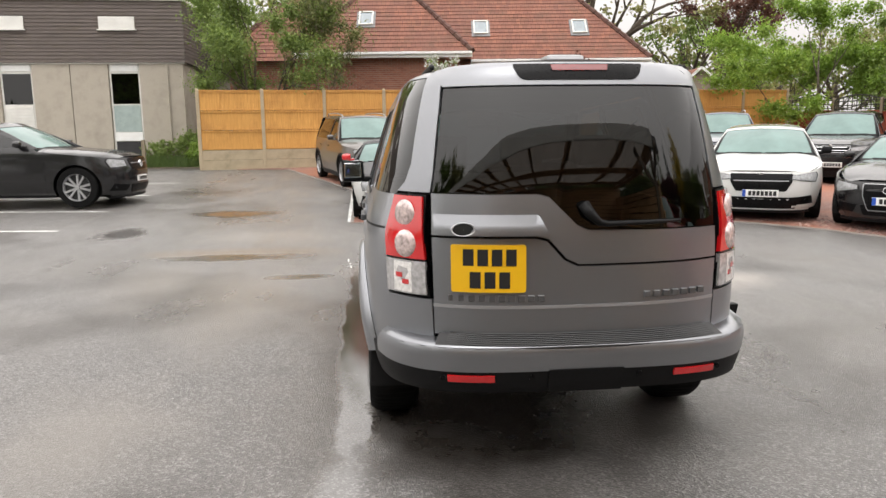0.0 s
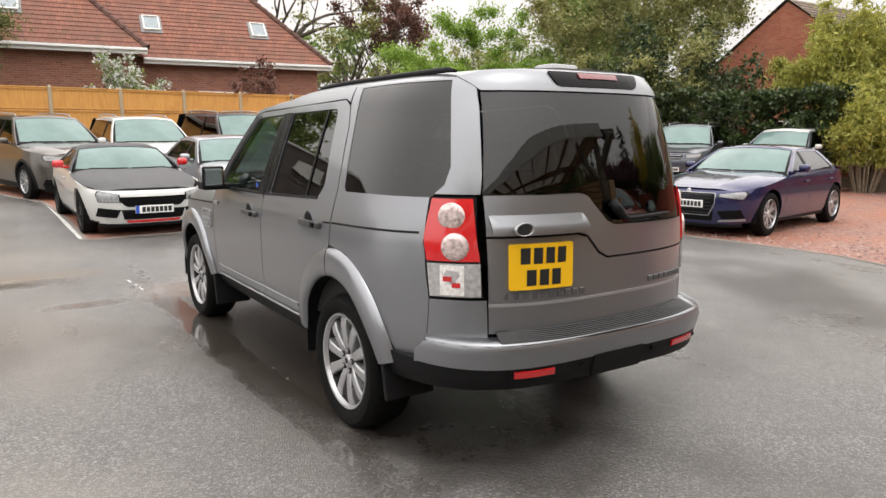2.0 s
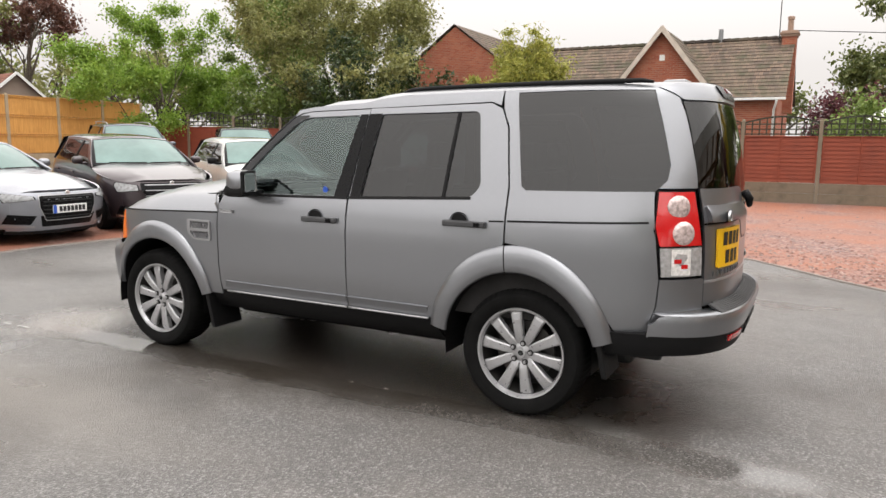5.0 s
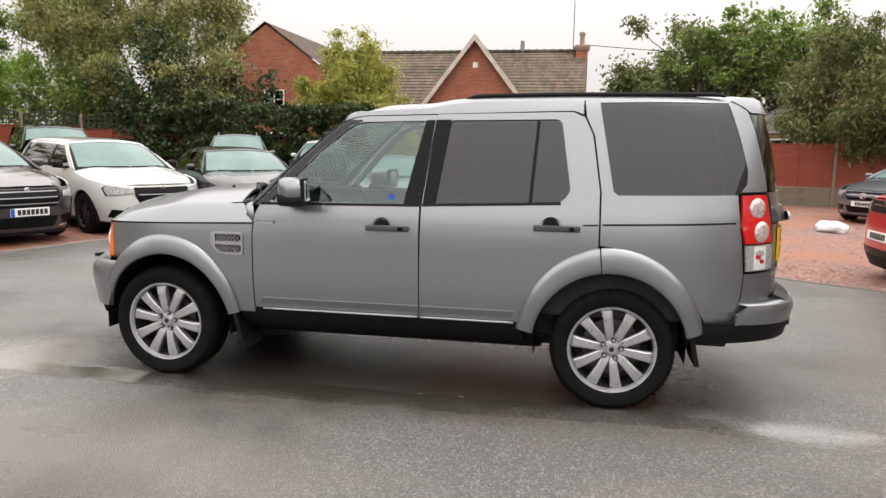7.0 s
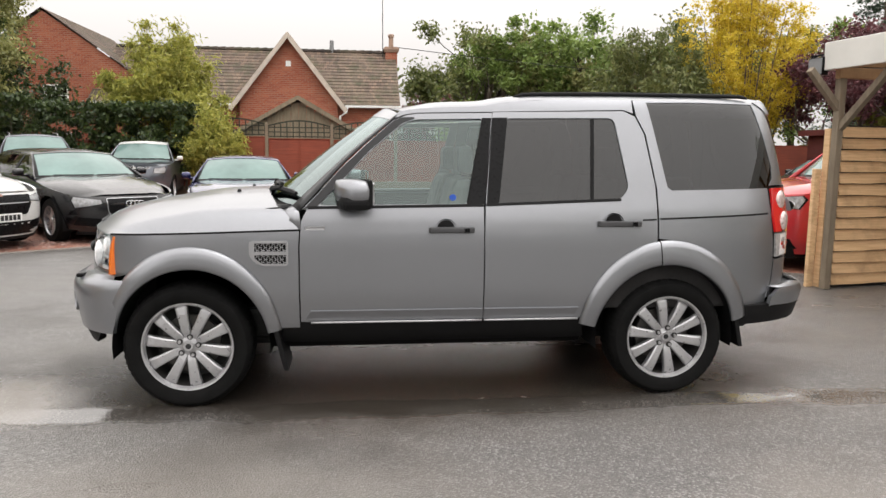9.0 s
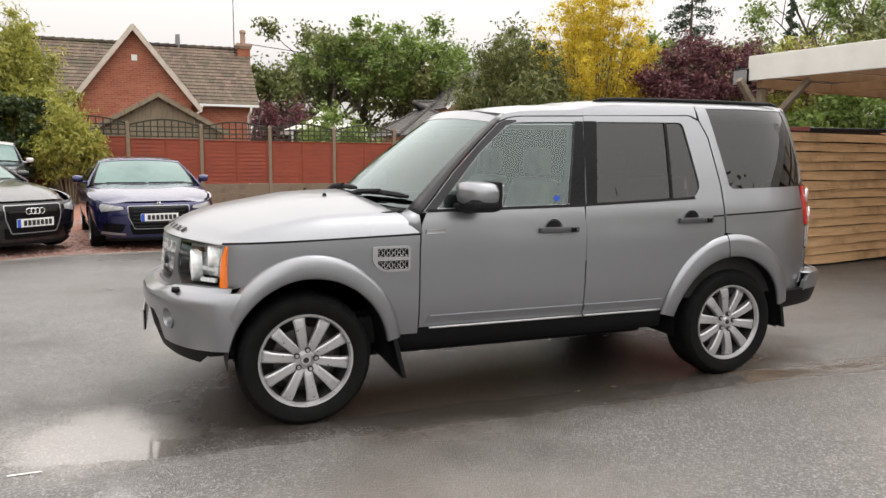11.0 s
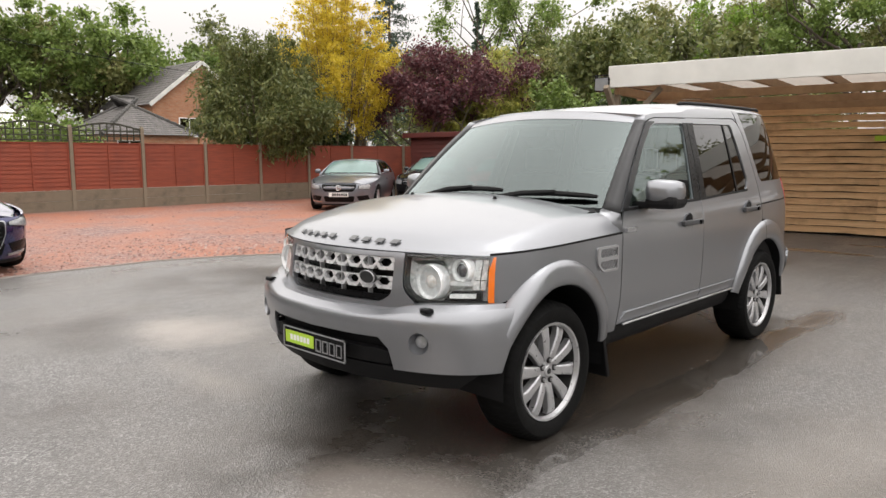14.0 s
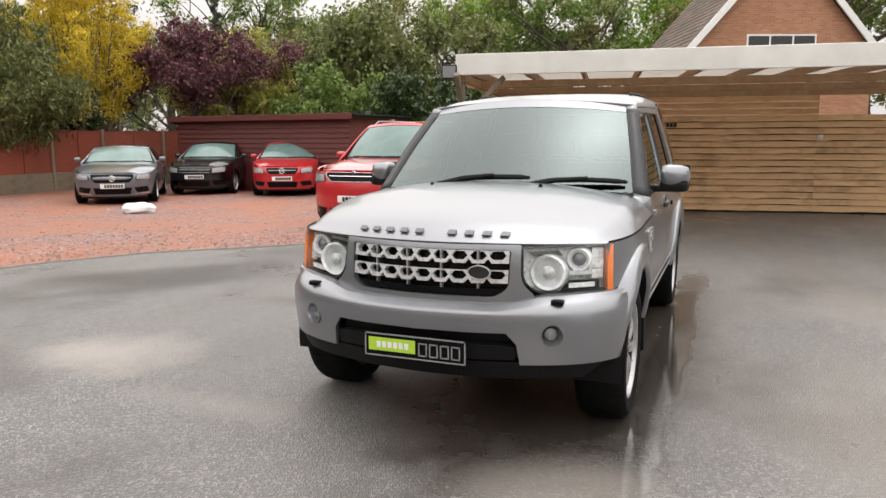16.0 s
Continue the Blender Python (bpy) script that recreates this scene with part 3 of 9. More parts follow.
# ---- the grey off-roader in the middle of the yard ----
A_HALF = curve_of([0.30, 0.40, 0.50, 0.70, 0.95, 1.08, 1.16, 1.22, 1.45, 1.70, 1.78, 1.83, 1.87],
                  [0.86, 0.888, 0.915, 0.942, 0.946, 0.936, 0.920, 0.902, 0.836, 0.757, 0.728, 0.700, 0.66])
B_REAR = curve_of([0.30, 0.80, 1.10, 1.30, 1.50, 1.65, 1.75, 1.81, 1.85, 1.88], [0.965, 0.965, 0.962, 0.950, 0.920, 0.890, 0.860, 0.842, 0.815, 0.74])
ROOF_Z = curve_of([-2.40, -2.28, -2.05, -1.30, -0.66, -0.42, -0.28, -0.10, 0.08, 0.16, 0.21, 0.30], [1.856, 1.870, 1.882, 1.882, 1.872, 1.854, 1.829, 1.820, 1.810, 1.800, 1.788, 1.75])
HOOD_Z = curve_of([0.70, 1.06, 1.34, 1.64, 1.85, 2.00, 2.09, 2.18], [1.240, 1.238, 1.226, 1.182, 1.142, 1.098, 1.050, 0.985])
FRONT_Y = curve_of([0.70, 0.80, 0.90, 1.00, 1.05], [2.185, 2.18, 2.17, 2.15, 2.13])


def h_side(y, z):
    a = A_HALF(z)
    if y < -1.5:
        q = min(0.995, (-1.5 - y) / B_REAR(z))
        a *= (1 - q ** 3) ** (1 / 3)
    elif y > 1.2:
        q = min(0.995, (y - 1.2) / 0.97)
        a *= (1 - q ** 3.2) ** (1 / 3.2)
    return (-a, y, z)


def h_rear(x, z):
    q = min(0.995, abs(x) / A_HALF(z))
    return (x, -(1.5 + B_REAR(z) * (1 - q ** 3) ** (1 / 3)), z)


def h_wrap(u, z):
    """Round the rear corner: u grows along the flank and then inwards along the tail."""
    a, b = A_HALF(z), B_REAR(z)
    if u < 0:
        return (-a, -1.5 - 0.96 * u, z)
    if u < 0.7937:
        return (-a * (1 - u ** 3) ** (1 / 3), -1.5 - b * u, z)
    q = max(0.0, 1.5874 - u)
    return (-a * q, -1.5 - b * (1 - q ** 3) ** (1 / 3), z)


def uy(y, z):
    return ((-1.5 - y) / (0.96 if y > -1.5 else B_REAR(z)), z)


def ux(x, z):
    return (1.5874 - x / A_HALF(z), z)


def h_front(x, z):
    return (x, FRONT_Y(z) - 0.42 * x * x, z)


def h_bumper(a, b, n, y0, back):
    """A bumper's wrap: u as in h_wrap."""
    k = 0.5 ** (1 / n)

    def fn(u, z):
        aa, bb = (f(z) for f in (a, b))
        s = -1 if back else 1
        if u < 0:
            return (-aa, s * (y0 + bb * u), z)
        if u < k:
            return (-aa * (1 - u ** n) ** (1 / n), s * (y0 + bb * u), z)
        q = 2 * k - u
        return (-aa * q, s * (y0 + bb * max(1e-6, 1 - abs(q) ** n) ** (1 / n)), z)

    return fn, 2 * k


def h_plan(sa, sb):
    """The front bumper's plan: flat in the middle, rounding into the flanks. Returns the surface, the way along it for an x, and its end."""
    xs = [0.0, 0.27, 0.50, 0.65, 0.78, 0.86, 0.915, 0.948]
    ys = [2.285, 2.262, 2.203, 2.146, 2.068, 1.990, 1.905, 1.800]
    s = [0.0]
    for i in range(1, len(xs)):
        s.append(s[-1] + math.hypot(xs[i] - xs[i - 1], ys[i] - ys[i - 1]))
    fx, fy, fu = curve_of(s, xs), curve_of(s, ys), curve_of(xs, s)

    def fn(u, z):
        a = abs(u)
        return (math.copysign(fx(a), u) * sa(z), 1.2 + (fy(a) - 1.2) * sb(z), z)

    return fn, lambda x: math.copysign(fu(abs(x)), x), s[-1]


def arc(cy, cz, a, b, t0, t1, n=22):
    return [(cy + a * math.cos(radians(t0 + (t1 - t0) * i / n)), cz + b * math.sin(radians(t0 + (t1 - t0) * i / n))) for i in range(n + 1)]


def alloy_wheel(parent, at, r=0.365, rim=0.254, width=0.235, spokes=10, out=-1, name="wheel", mat=ALLOY, groups=1, tyre_seg=180):
    """Tyre, rim, spokes, nuts and disc; out is the side (along x) that faces outwards."""
    o = out
    w = width
    rim_prof = [(-0.46 * w, rim + 0.006), (-0.5 * w, rim + 0.004), (-0.49 * w, rim - 0.006), (-0.40 * w, rim - 0.016), (0.36 * w, rim - 0.03), (0.46 * w, rim - 0.008), (0.48 * w, rim + 0.004)]
    lip = [(o * -h, q) for h, q in rim_prof[:4]]
    wheel = spin(name, lip, mat, parent, 64)
    wheel.location = at
    # barrel and closing disc have the shade behind the spokes painted in
    spin("barrel", [(o * -h, q) for h, q in rim_prof[3:]], SHADED_ALLOY, wheel, 48)
    spin("barrel_back", [(-o * 0.30 * w, rim - 0.03), (-o * 0.32 * w, 0.02)], SHADED_ALLOY, wheel, 32)
    sw = w * 0.5
    ty = [(-0.44 * w, rim - 0.004), (-0.50 * w, rim + 0.016), (-0.56 * w, rim + 0.45 * (r - rim)), (-0.545 * w, rim + 0.70 * (r - rim)), (-0.48 * w, r - 0.020), (-0.39 * w, r - 0.005), (-0.2 * w, r), (0, r),
          (0.2 * w, r), (0.39 * w, r - 0.005), (0.48 * w, r - 0.020), (0.56 * w, rim + 0.6 * (r - rim)), (0.5 * w, rim + 0.016), (0.44 * w, rim - 0.004)]
    tyre = spin("tyre", ty, RUBBER, wheel, tyre_seg)
    # tread grooves: every other slice of the shoulder and crown sinks a little
    n = len(ty)
    bm = bmesh.new()
    bm.from_mesh(tyre.data)
    for v in bm.verts:
        rr = math.hypot(v.co.y, v.co.z)
        if rr > r - 0.02:
            k = int(round(math.atan2(v.co.z, v.co.y) / (2 * math.pi) * tyre_seg + (0.5 if v.co.x > 0 else 0)))
            if k % 3 == 0:
                f = (rr - 0.006) / rr
                v.co.y *= f
                v.co.z *= f
    bm.to_mesh(tyre.data)
    bm.free()
    face = o * 0.40 * w
    bm = bmesh.new()
    for k in range(spokes):
        t = 2 * math.pi * k / spokes + 0.16
        c, s = math.cos(t), math.sin(t)
        rows = []
        for rr, hw, dx, th in ((0.05, 0.020, -0.016, 0.03), (0.085, 0.0245, -0.006, 0.035), (0.12, 0.0255, -0.001, 0.035), (0.19, 0.029, 0.002, 0.035), (rim - 0.030, 0.033, -0.003, 0.03), (rim - 0.006, 0.037, -0.014, 0.025)):
            ring = []
            for side, back in ((-1, 0), (-0.72, 0.006), (0.72, 0.006), (1, 0), (1, -th), (-1, -th)):
                y, z = rr, side * hw
                ring.append(bm.verts.new((face + o * (dx + back), y * c - z * s, y * s + z * c)))
            rows.append(ring)
        for a, b in zip(rows, rows[1:]):
            for i in range(6):
                bm.faces.new((a[i], a[(i + 1) % 6], b[(i + 1) % 6], b[i]))
        bm.faces.new(rows[0][::-1])
        bm.faces.new(rows[-1])
    bmesh.ops.recalc_face_normals(bm, faces=bm.faces)
    part("spoke_star", bm, mat, wheel)
    spin("hub", [(face + o * 0.004, 0.001), (face + o * 0.004, 0.028), (face - o * 0.004, 0.034), (face - o * 0.014, 0.066), (face - o * 0.045, 0.075)], mat, wheel, 40)
    spin("hub_badge", [(face + o * 0.007, 0.001), (face + o * 0.006, 0.015), (face + o * 0.002, 0.017)], DARK_METAL, wheel, 24)
    for k in range(5):
        t = 2 * math.pi * k / 5 + 0.5
        bm = bmesh.new()
        y, z = 0.056 * math.cos(t), 0.056 * math.sin(t)
        add_cyl(bm, (face - o * 0.012, y, z), (face + o * 0.0015, y, z), 0.0165, 0.0165, 16)
        # dark disc painted as the shade of the nut's recess
        well = part("nut_well", bm, SHADED_ALLOY, wheel)
        bm = bmesh.new()
        add_cyl(bm, (face - o * 0.012, y, z), (face + o * 0.010, y, z), 0.0115, 0.0095, 6)
        part("wheel_nut", bm, ALLOY, well)
    spin("brake_disc", [(0.02 * o, 0.001), (0.02 * o, 0.17), (-0.01 * o, 0.17), (-0.01 * o, 0.001)], DISC, wheel, 32)
    return wheel


def letter_bars(n, width, height, gap=0.3):
    """Plain bars in the place of letters: (x0, x1) in a row of n."""
    w = width / (n + (n - 1) * gap)
    return [(-width / 2 + i * w * (1 + gap), -width / 2 + i * w * (1 + gap) + w) for i in range(n)]


def hero_car():
    car = thing("off_road_car", pose(0, 0, 0), "grey metallic four-door off-road estate car parked on wet asphalt", "car")
    roof_edge = lambda y: ROOF_Z(y) - 0.055
    st = 0.05
    f_arch_out = lambda t0, t1: arc(1.415, 0.372, 0.51, 0.580, t0, t1)
    r_arch_out = lambda t0, t1: arc(-1.418, 0.372, 0.546, 0.605, t0, t1)
    for mirror in (False, True):
        side = "offside" if mirror else "nearside"
        kw = dict(parent=car, step=st, mirror=mirror)
        # front wing, cut by the arch
        wing = [(0.806, 0.47)] + [(0.806, 0.95), (0.800, 1.044), (1.30, 1.036), (1.86, 1.012), (1.868, 0.765)] + f_arch_out(40, 168)[1:] + [(0.915, 0.47)]
        patch("front_wing", wing, h_side, PAINT, **kw)
        # doors
        fdoor = [(0.798, 0.505), (0.798, 0.95), (0.787, 1.10), (0.755, 1.163), (0.2, 1.178), (-0.271, 1.188), (-0.275, 0.505)]
        patch("front_door", fdoor, h_side, PAINT, **kw)
        rd = [(-0.280, 0.505), (-0.284, 1.190), (-0.345, 1.738), (-1.165, 1.758), (-1.235, 1.725), (-1.285, 1.62), (-1.335, 1.30), (-1.338, 0.985)] + [p for p in r_arch_out(84, 12)][1:] + [(-0.875, 0.505)]
        rwin = rounded([(-0.432, 1.703, 0.02), (-1.100, 1.714, 0.04), (-1.168, 1.295, 0.03), (-1.118, 1.226, 0.04), (-0.362, 1.196, 0.02)])
        rdoor = patch("rear_door", rd, h_side, PAINT, holes=[rwin], **kw)
        patch("rear_door_glass", rwin, h_side, GLASS_DARK, rdoor, step=0.12, lift=-0.010, mirror=mirror, depth=0.004)
        bar = [(-0.925, 1.210), (-0.955, 1.712), (-0.975, 1.712), (-0.945, 1.210)]
        patch("window_bar", bar, h_side, GLOSS_BLACK, rdoor, lift=-0.004, mirror=mirror, depth=0.006)
        pillar = [(-0.290, 1.196), (-0.340, 1.704), (-0.434, 1.706), (-0.364, 1.196)]
        patch("pillar_trim", pillar, h_side, GLOSS_BLACK, rdoor, lift=0.003, mirror=mirror, depth=0.004, step=0.1)
        patch("swage_groove", [(-1.245, 1.097), (-1.245, 1.106), (-1.332, 1.110), (-1.332, 1.100)], h_side, BLACK_TRIM, rdoor, lift=0.0015, mirror=mirror, depth=0.002)
        # front door window frame and glass
        frame_out = [(0.780, 1.164), (0.690, 1.258), (0.566, 1.395), (0.380, 1.570), (0.252, 1.680), (0.178, 1.711), (0.100, 1.722), (-0.342, 1.734), (-0.276, 1.190), (0.2, 1.180)]
        fwin = rounded([(0.690, 1.186, 0.03), (0.392, 1.500), (0.200, 1.662, 0.04), (0.130, 1.687, 0.04), (-0.278, 1.699, 0.02), (-0.172, 1.196, 0.02)])
        fr = patch("window_frame", frame_out, h_side, PAINT, holes=[fwin], **kw)
        patch("front_door_glass", fwin, h_side, GLASS_CLEAR, fr, step=0.12, lift=-0.010, mirror=mirror, depth=0.0)
        patch("pillar_trim", [(-0.278, 1.192), (-0.335, 1.702), (-0.278, 1.702), (-0.170, 1.194)], h_side, GLOSS_BLACK, fr, lift=0.003, mirror=mirror, depth=0.004, step=0.1)
        patch("pillar_trim", [(0.776, 1.164), (0.686, 1.258), (0.562, 1.395), (0.376, 1.570), (0.250, 1.678), (0.205, 1.698), (0.130, 1.700), (0.130, 1.690), (0.200, 1.665), (0.394, 1.503), (0.694, 1.182)], h_side, PILLAR_GREY, fr, lift=0.003, mirror=mirror, depth=0.004, step=0.08)
        for y0, y1 in ((0.75, -0.27), (-0.286, -1.115)):
            z0, z1 = (1.172, 1.188) if y0 > 0 else (1.190, 1.222)
            patch("waist_seal", [(y0, z0 - 0.008), (y0, z0 + 0.008), (y1, z1 + 0.008), (y1, z1 - 0.008)], h_side, BLACK_TRIM, fr if y0 > 0 else rdoor, lift=0.004, mirror=mirror, depth=0.006)
        # roof side above the doors
        cant = [(0.245, 1.694), (0.182, 1.717), (0.10, 1.728), (-0.34, 1.741), (-1.165, 1.766), (-1.225, 1.745)]
        top = [(y, roof_edge(y)) for y in (-1.225, -1.0, -0.7, -0.5, -0.4, -0.3, -0.2, 0.0, 0.1, 0.16, 0.208)]
        patch("roof_side", cant + top, h_side, PAINT, **kw)
        # rear quarter with its window, wrapping to the tail
        qw = [(-1.318, 1.815), (-1.60, 1.820), (-2.055, 1.818), (-2.172, 1.430), (-2.166, 1.350), (-2.115, 1.292), (-1.440, 1.278), (-1.412, 1.30)]
        q_out = [uy(-1.348, 0.99), uy(-1.346, 1.29), uy(-1.296, 1.62), uy(-1.245, 1.73), uy(-1.232, 1.826), uy(-1.7, 1.827), uy(-2.05, 1.827)]
        q_out += [ux(0.62, 1.827), ux(0.578, 1.80), ux(0.592, 1.70), ux(0.632, 1.40), ux(0.648, 1.31)] + [uy(-2.11, 1.308), uy(-2.118, 1.20), uy(-2.16, 0.838), uy(-2.15, 0.70), uy(-2.128, 0.63), uy(-2.118, 0.550), uy(-1.968, 0.546)]
        q_out += [uy(p[0], p[1]) for p in r_arch_out(158, 97)[1:]]
        quarter = patch("rear_quarter_panel", q_out, h_wrap, PAINT, holes=[[uy(*p) for p in qw]], **kw)
        patch("quarter_glass", [uy(*p) for p in qw], h_wrap, GLASS_DARK, quarter, step=0.08, lift=-0.003, mirror=mirror, depth=0.004)
        # swage line
        for pts in ([(-1.355, 1.102), (-1.355, 1.113), (-2.10, 1.140), (-2.10, 1.129)],):
            patch("swage_groove", [uy(*p) for p in pts], h_wrap, BLACK_TRIM, quarter, lift=0.0015, mirror=mirror, depth=0.002)
        # lower sill and its bright strip
        sill = lambda u, v: (h_side(u, 0.50)[0] + (0.02 + 0.10 * ((0.5 - v) / 0.14) ** 2 * 0.7), u, v)
        sl = patch("sill", [(0.93, 0.36), (0.90, 0.498), (-0.88, 0.498), (-0.93, 0.36)], sill, BLACK_TRIM, **kw)
        for y0, y1 in ((0.74, -0.270), (-0.284, -0.86)):
            ys = [y0 + (y1 - y0) * i / 10 for i in range(11)]
            strip("sill_strip", [(h_side(y, 0.50)[0] - 0.012, y, 0.496) for y in ys], [(h_side(y, 0.50)[0] - 0.012, y, 0.506) for y in ys], ALLOY, sl, depth=0.012, mirror=mirror)
            patch("door_moulding", [(y0 + (0.04 if y0 > 0 else 0), 0.515), (y0, 0.575), (y1, 0.575), (y1 + (0 if y0 > 0 else 0.02), 0.515)], lambda u, v: (h_side(u, 0.575)[0] - 0.004 + (0.575 - v) * 0.45, u, v), PAINT, sl, lift=0.009, mirror=mirror, depth=0.012)
        # arch flares: a bulged band with a rolled lip
        for cy, ao, bo, ai, bi, t0, t1, nm in ((1.415, 0.512, 0.582, 0.432, 0.452, 10, 171, "front"), (-1.418, 0.552, 0.608, 0.448, 0.458, 9, 168, "rear")):
            prof = ((0.0, 0.002), (0.05, 0.020), (0.30, 0.030), (0.70, 0.035), (0.92, 0.033), (1.0, 0.022), (1.01, 0.008))
            lips = ((1.01, 0.010), (1.015, -0.05), (1.02, -0.13))
            # the rear arch is split where the door ends
            runs = ((t0, t1),) if nm == "front" else ((t0, 82.6), (83.4, t1))
            for pn, pr, mt, spans in (("wheel_arch", prof, PAINT, runs), ("arch_lip", lips, BLACK_TRIM, ((t0, t1),))):
                for s0, s1 in spans:
                    vs, fs = [], []
                    n = max(8, int((s1 - s0) / 4))
                    for i in range(n + 1):
                        t = radians(s0 + (s1 - s0) * i / n)
                        for f, b in pr:
                            y = cy + math.cos(t) * (ao + (ai - ao) * f)
                            z = 0.372 + math.sin(t) * (bo + (bi - bo) * f)
                            x = h_side(max(-2.2, min(1.86, y)), max(0.45, z))[0]
                            if y > 1.5:
                                x -= 0.055 * min(1.0, (y - 1.5) / 0.35) * min(1.0, f * 4)
                            if y < -1.6:
                                x -= 0.012 * min(1.0, (-1.6 - y) / 0.3) * min(1.0, f * 4)
                            vs.append(Vector(((x - b) * (-1 if mirror else 1), y, z)))
                    k = len(pr)
                    for i in range(n):
                        for j in range(k - 1):
                            f = (i * k + j, i * k + j + 1, (i + 1) * k + j + 1, (i + 1) * k + j)
                            fs.append(f if mirror else f[::-1])
                    raw(pn, vs, fs, mt, car, smooth=True)
            # dark liner behind
            vs, fs = [], []
            for i in range(25):
                t = radians(-8 + 196 * i / 24)
                y, z = cy + 0.44 * math.cos(t), 0.372 + 0.465 * math.sin(t)
                for x in (-0.93, -0.56):
                    vs.append(((x if not mirror else -x), y, max(0.25, z)))
            for i in range(24):
                fs.append((2 * i, 2 * i + 1, 2 * i + 3, 2 * i + 2))
            c0 = len(vs)
            vs.append((-0.56 if not mirror else 0.56, cy, 0.372))
            for i in range(24):
                fs.append((2 * i + 1, c0, 2 * i + 3))
            raw("arch_liner", vs, fs, BLACK_TRIM, car)
        # mud flaps
        for y, z0, z1, h in ((0.945, 0.215, 0.46, 0.04), (-1.875, 0.30, 0.54, 0.05)):
            bm = bmesh.new()
            add_box(bm, (-0.93, y - 0.015, z0), (-0.66, y + 0.015, z1), 0.008)
            for v in bm.verts:
                v.co.y += (-0.06 if y > 0 else -0.05) * (z1 - v.co.z) / (z1 - z0)
                if mirror:
                    v.co.x *= -1
            bmesh.ops.recalc_face_normals(bm, faces=bm.faces)
            part("mud_flap", bm, BLACK_TRIM, car)
        # door handles
        sx = 1 if mirror else -1
        for y0, y1, z in ((0.055, -0.215, 1.046), (-0.962, -1.232, 1.080)):
            x = -h_side(y0, z)[0]
            yc = (y0 + y1) / 2
            cup = spin("handle_cup", [(0.004 * sx, 0.062), (-0.006 * sx, 0.058), (-0.02 * sx, 0.03), (-0.022 * sx, 0.001)], PAINT, car, 28)
            cup.location = (sx * x, yc + 0.035, z + 0.004)
            # black half disc stands in for shade at the top of the cup
            bm = bmesh.new()
            bmesh.ops.create_circle(bm, cap_ends=True, segments=24, radius=0.052)
            for v in bm.verts:
                v.co = Vector((sx * (x + 0.0045), yc + 0.035 + v.co.x, z + 0.006 + max(v.co.y, -0.004)))
            bmesh.ops.recalc_face_normals(bm, faces=bm.faces)
            part("handle_shadow_cup", bm, BLACK_TRIM, car)
            bm = bmesh.new()
            add_box(bm, (x + 0.016, min(y0, y1), z - 0.018), (x + 0.046, max(y0, y1), z + 0.018), 0.010)
            for v in bm.verts:
                v.co.x -= 0.020 * (abs(v.co.y - yc) / 0.135) ** 3
                v.co.x *= sx
            bmesh.ops.recalc_face_normals(bm, faces=bm.faces)
            h = part("door_handle", bm, HANDLE_GREY, car, "dark grey door handle", smooth=False)
            box("key_pad", (sx * (x + 0.034), y1 + 0.035, z - 0.012), (sx * (x + 0.041), y1 + 0.062, z + 0.012), GLOSS_BLACK, h, bevel=0.002)
        # side vent: silver surround, honeycomb
        ring = rounded([(1.080, 0.985, 0.02), (0.862, 0.985, 0.02), (0.862, 0.842, 0.02), (1.020, 0.842, 0.04), (1.080, 0.895, 0.03)])
        h1 = [(1.050, 0.972), (0.874, 0.972), (0.874, 0.925), (1.050, 0.925)]
        h2 = [(1.050, 0.905), (0.874, 0.905), (0.874, 0.855), (1.010, 0.855), (1.050, 0.885)]
        vent = patch("side_vent", ring, h_side, SILVER, holes=[h1, h2], lift=0.012, **{**kw, "step": 0.04})
        patch("vent_recess", ring, h_side, GLOSS_BLACK, vent, step=0.08, lift=0.002, mirror=mirror, depth=0.0)
        for zc, w in ((0.949, 0.17), (0.880, 0.15)):
            bm = bmesh.new()
            for r in range(3):
                for c in range(6):
                    yy, zz = 0.962 + (c - 2.5) * 0.030 + (r % 2) * 0.015, zc + (r - 1) * 0.018
                    for k in range(3):
                        t = math.pi * (2 * k + 1) / 6 * 2
                        d = Vector((0, math.cos(t), math.sin(t))) * 0.014
                        p = Vector((sx * (0.9455 + 0.006), yy, zz))
                        add_cyl(bm, p, p + d, 0.0022, 0.0022, 4)
            part("vent_mesh", bm, SILVER, vent)
        box("side_badge", (sx * 0.941, 0.655, 1.048), (sx * 0.952, 0.765, 1.068), SILVER, car, bevel=0.003)
        patch("bonnet_trim_line", [(0.80, 1.040), (0.80, 1.050), (1.86, 1.021), (1.86, 1.010)], h_side, BLACK_TRIM, lift=0.001, depth=0.002, **kw)
        # door mirrors
        bm = bmesh.new()
        add_box(bm, (0.955, 0.42, 1.215), (1.130, 0.58, 1.348), 0.05)
        for v in bm.verts:
            f = (v.co.x - 0.955) / 0.195
            v.co.y += -0.06 * f * f + (0.03 if v.co.y > 0.5 else 0) * (1 - f)
            v.co.z += -0.015 * f
            v.co.x *= sx
        bmesh.ops.recalc_face_normals(bm, faces=bm.faces)
        mir = part("door_mirror", bm, PAINT, car, "grey painted door mirror on a black foot", smooth=True)
        bm = bmesh.new()
        add_box(bm, (0.950, 0.416, 1.172), (1.126, 0.586, 1.250), 0.03)
        for v in bm.verts:
            v.co.y += -0.045 * ((v.co.x - 0.945) / 0.21) ** 2
            v.co.x *= sx
        bmesh.ops.recalc_face_normals(bm, faces=bm.faces)
        part("mirror_base", bm, BLACK_TRIM, mir)
        bm = bmesh.new()
        add_box(bm, (0.87, 0.43, 1.172), (0.98, 0.58, 1.215), 0.012)
        for v in bm.verts:
            v.co.x *= sx
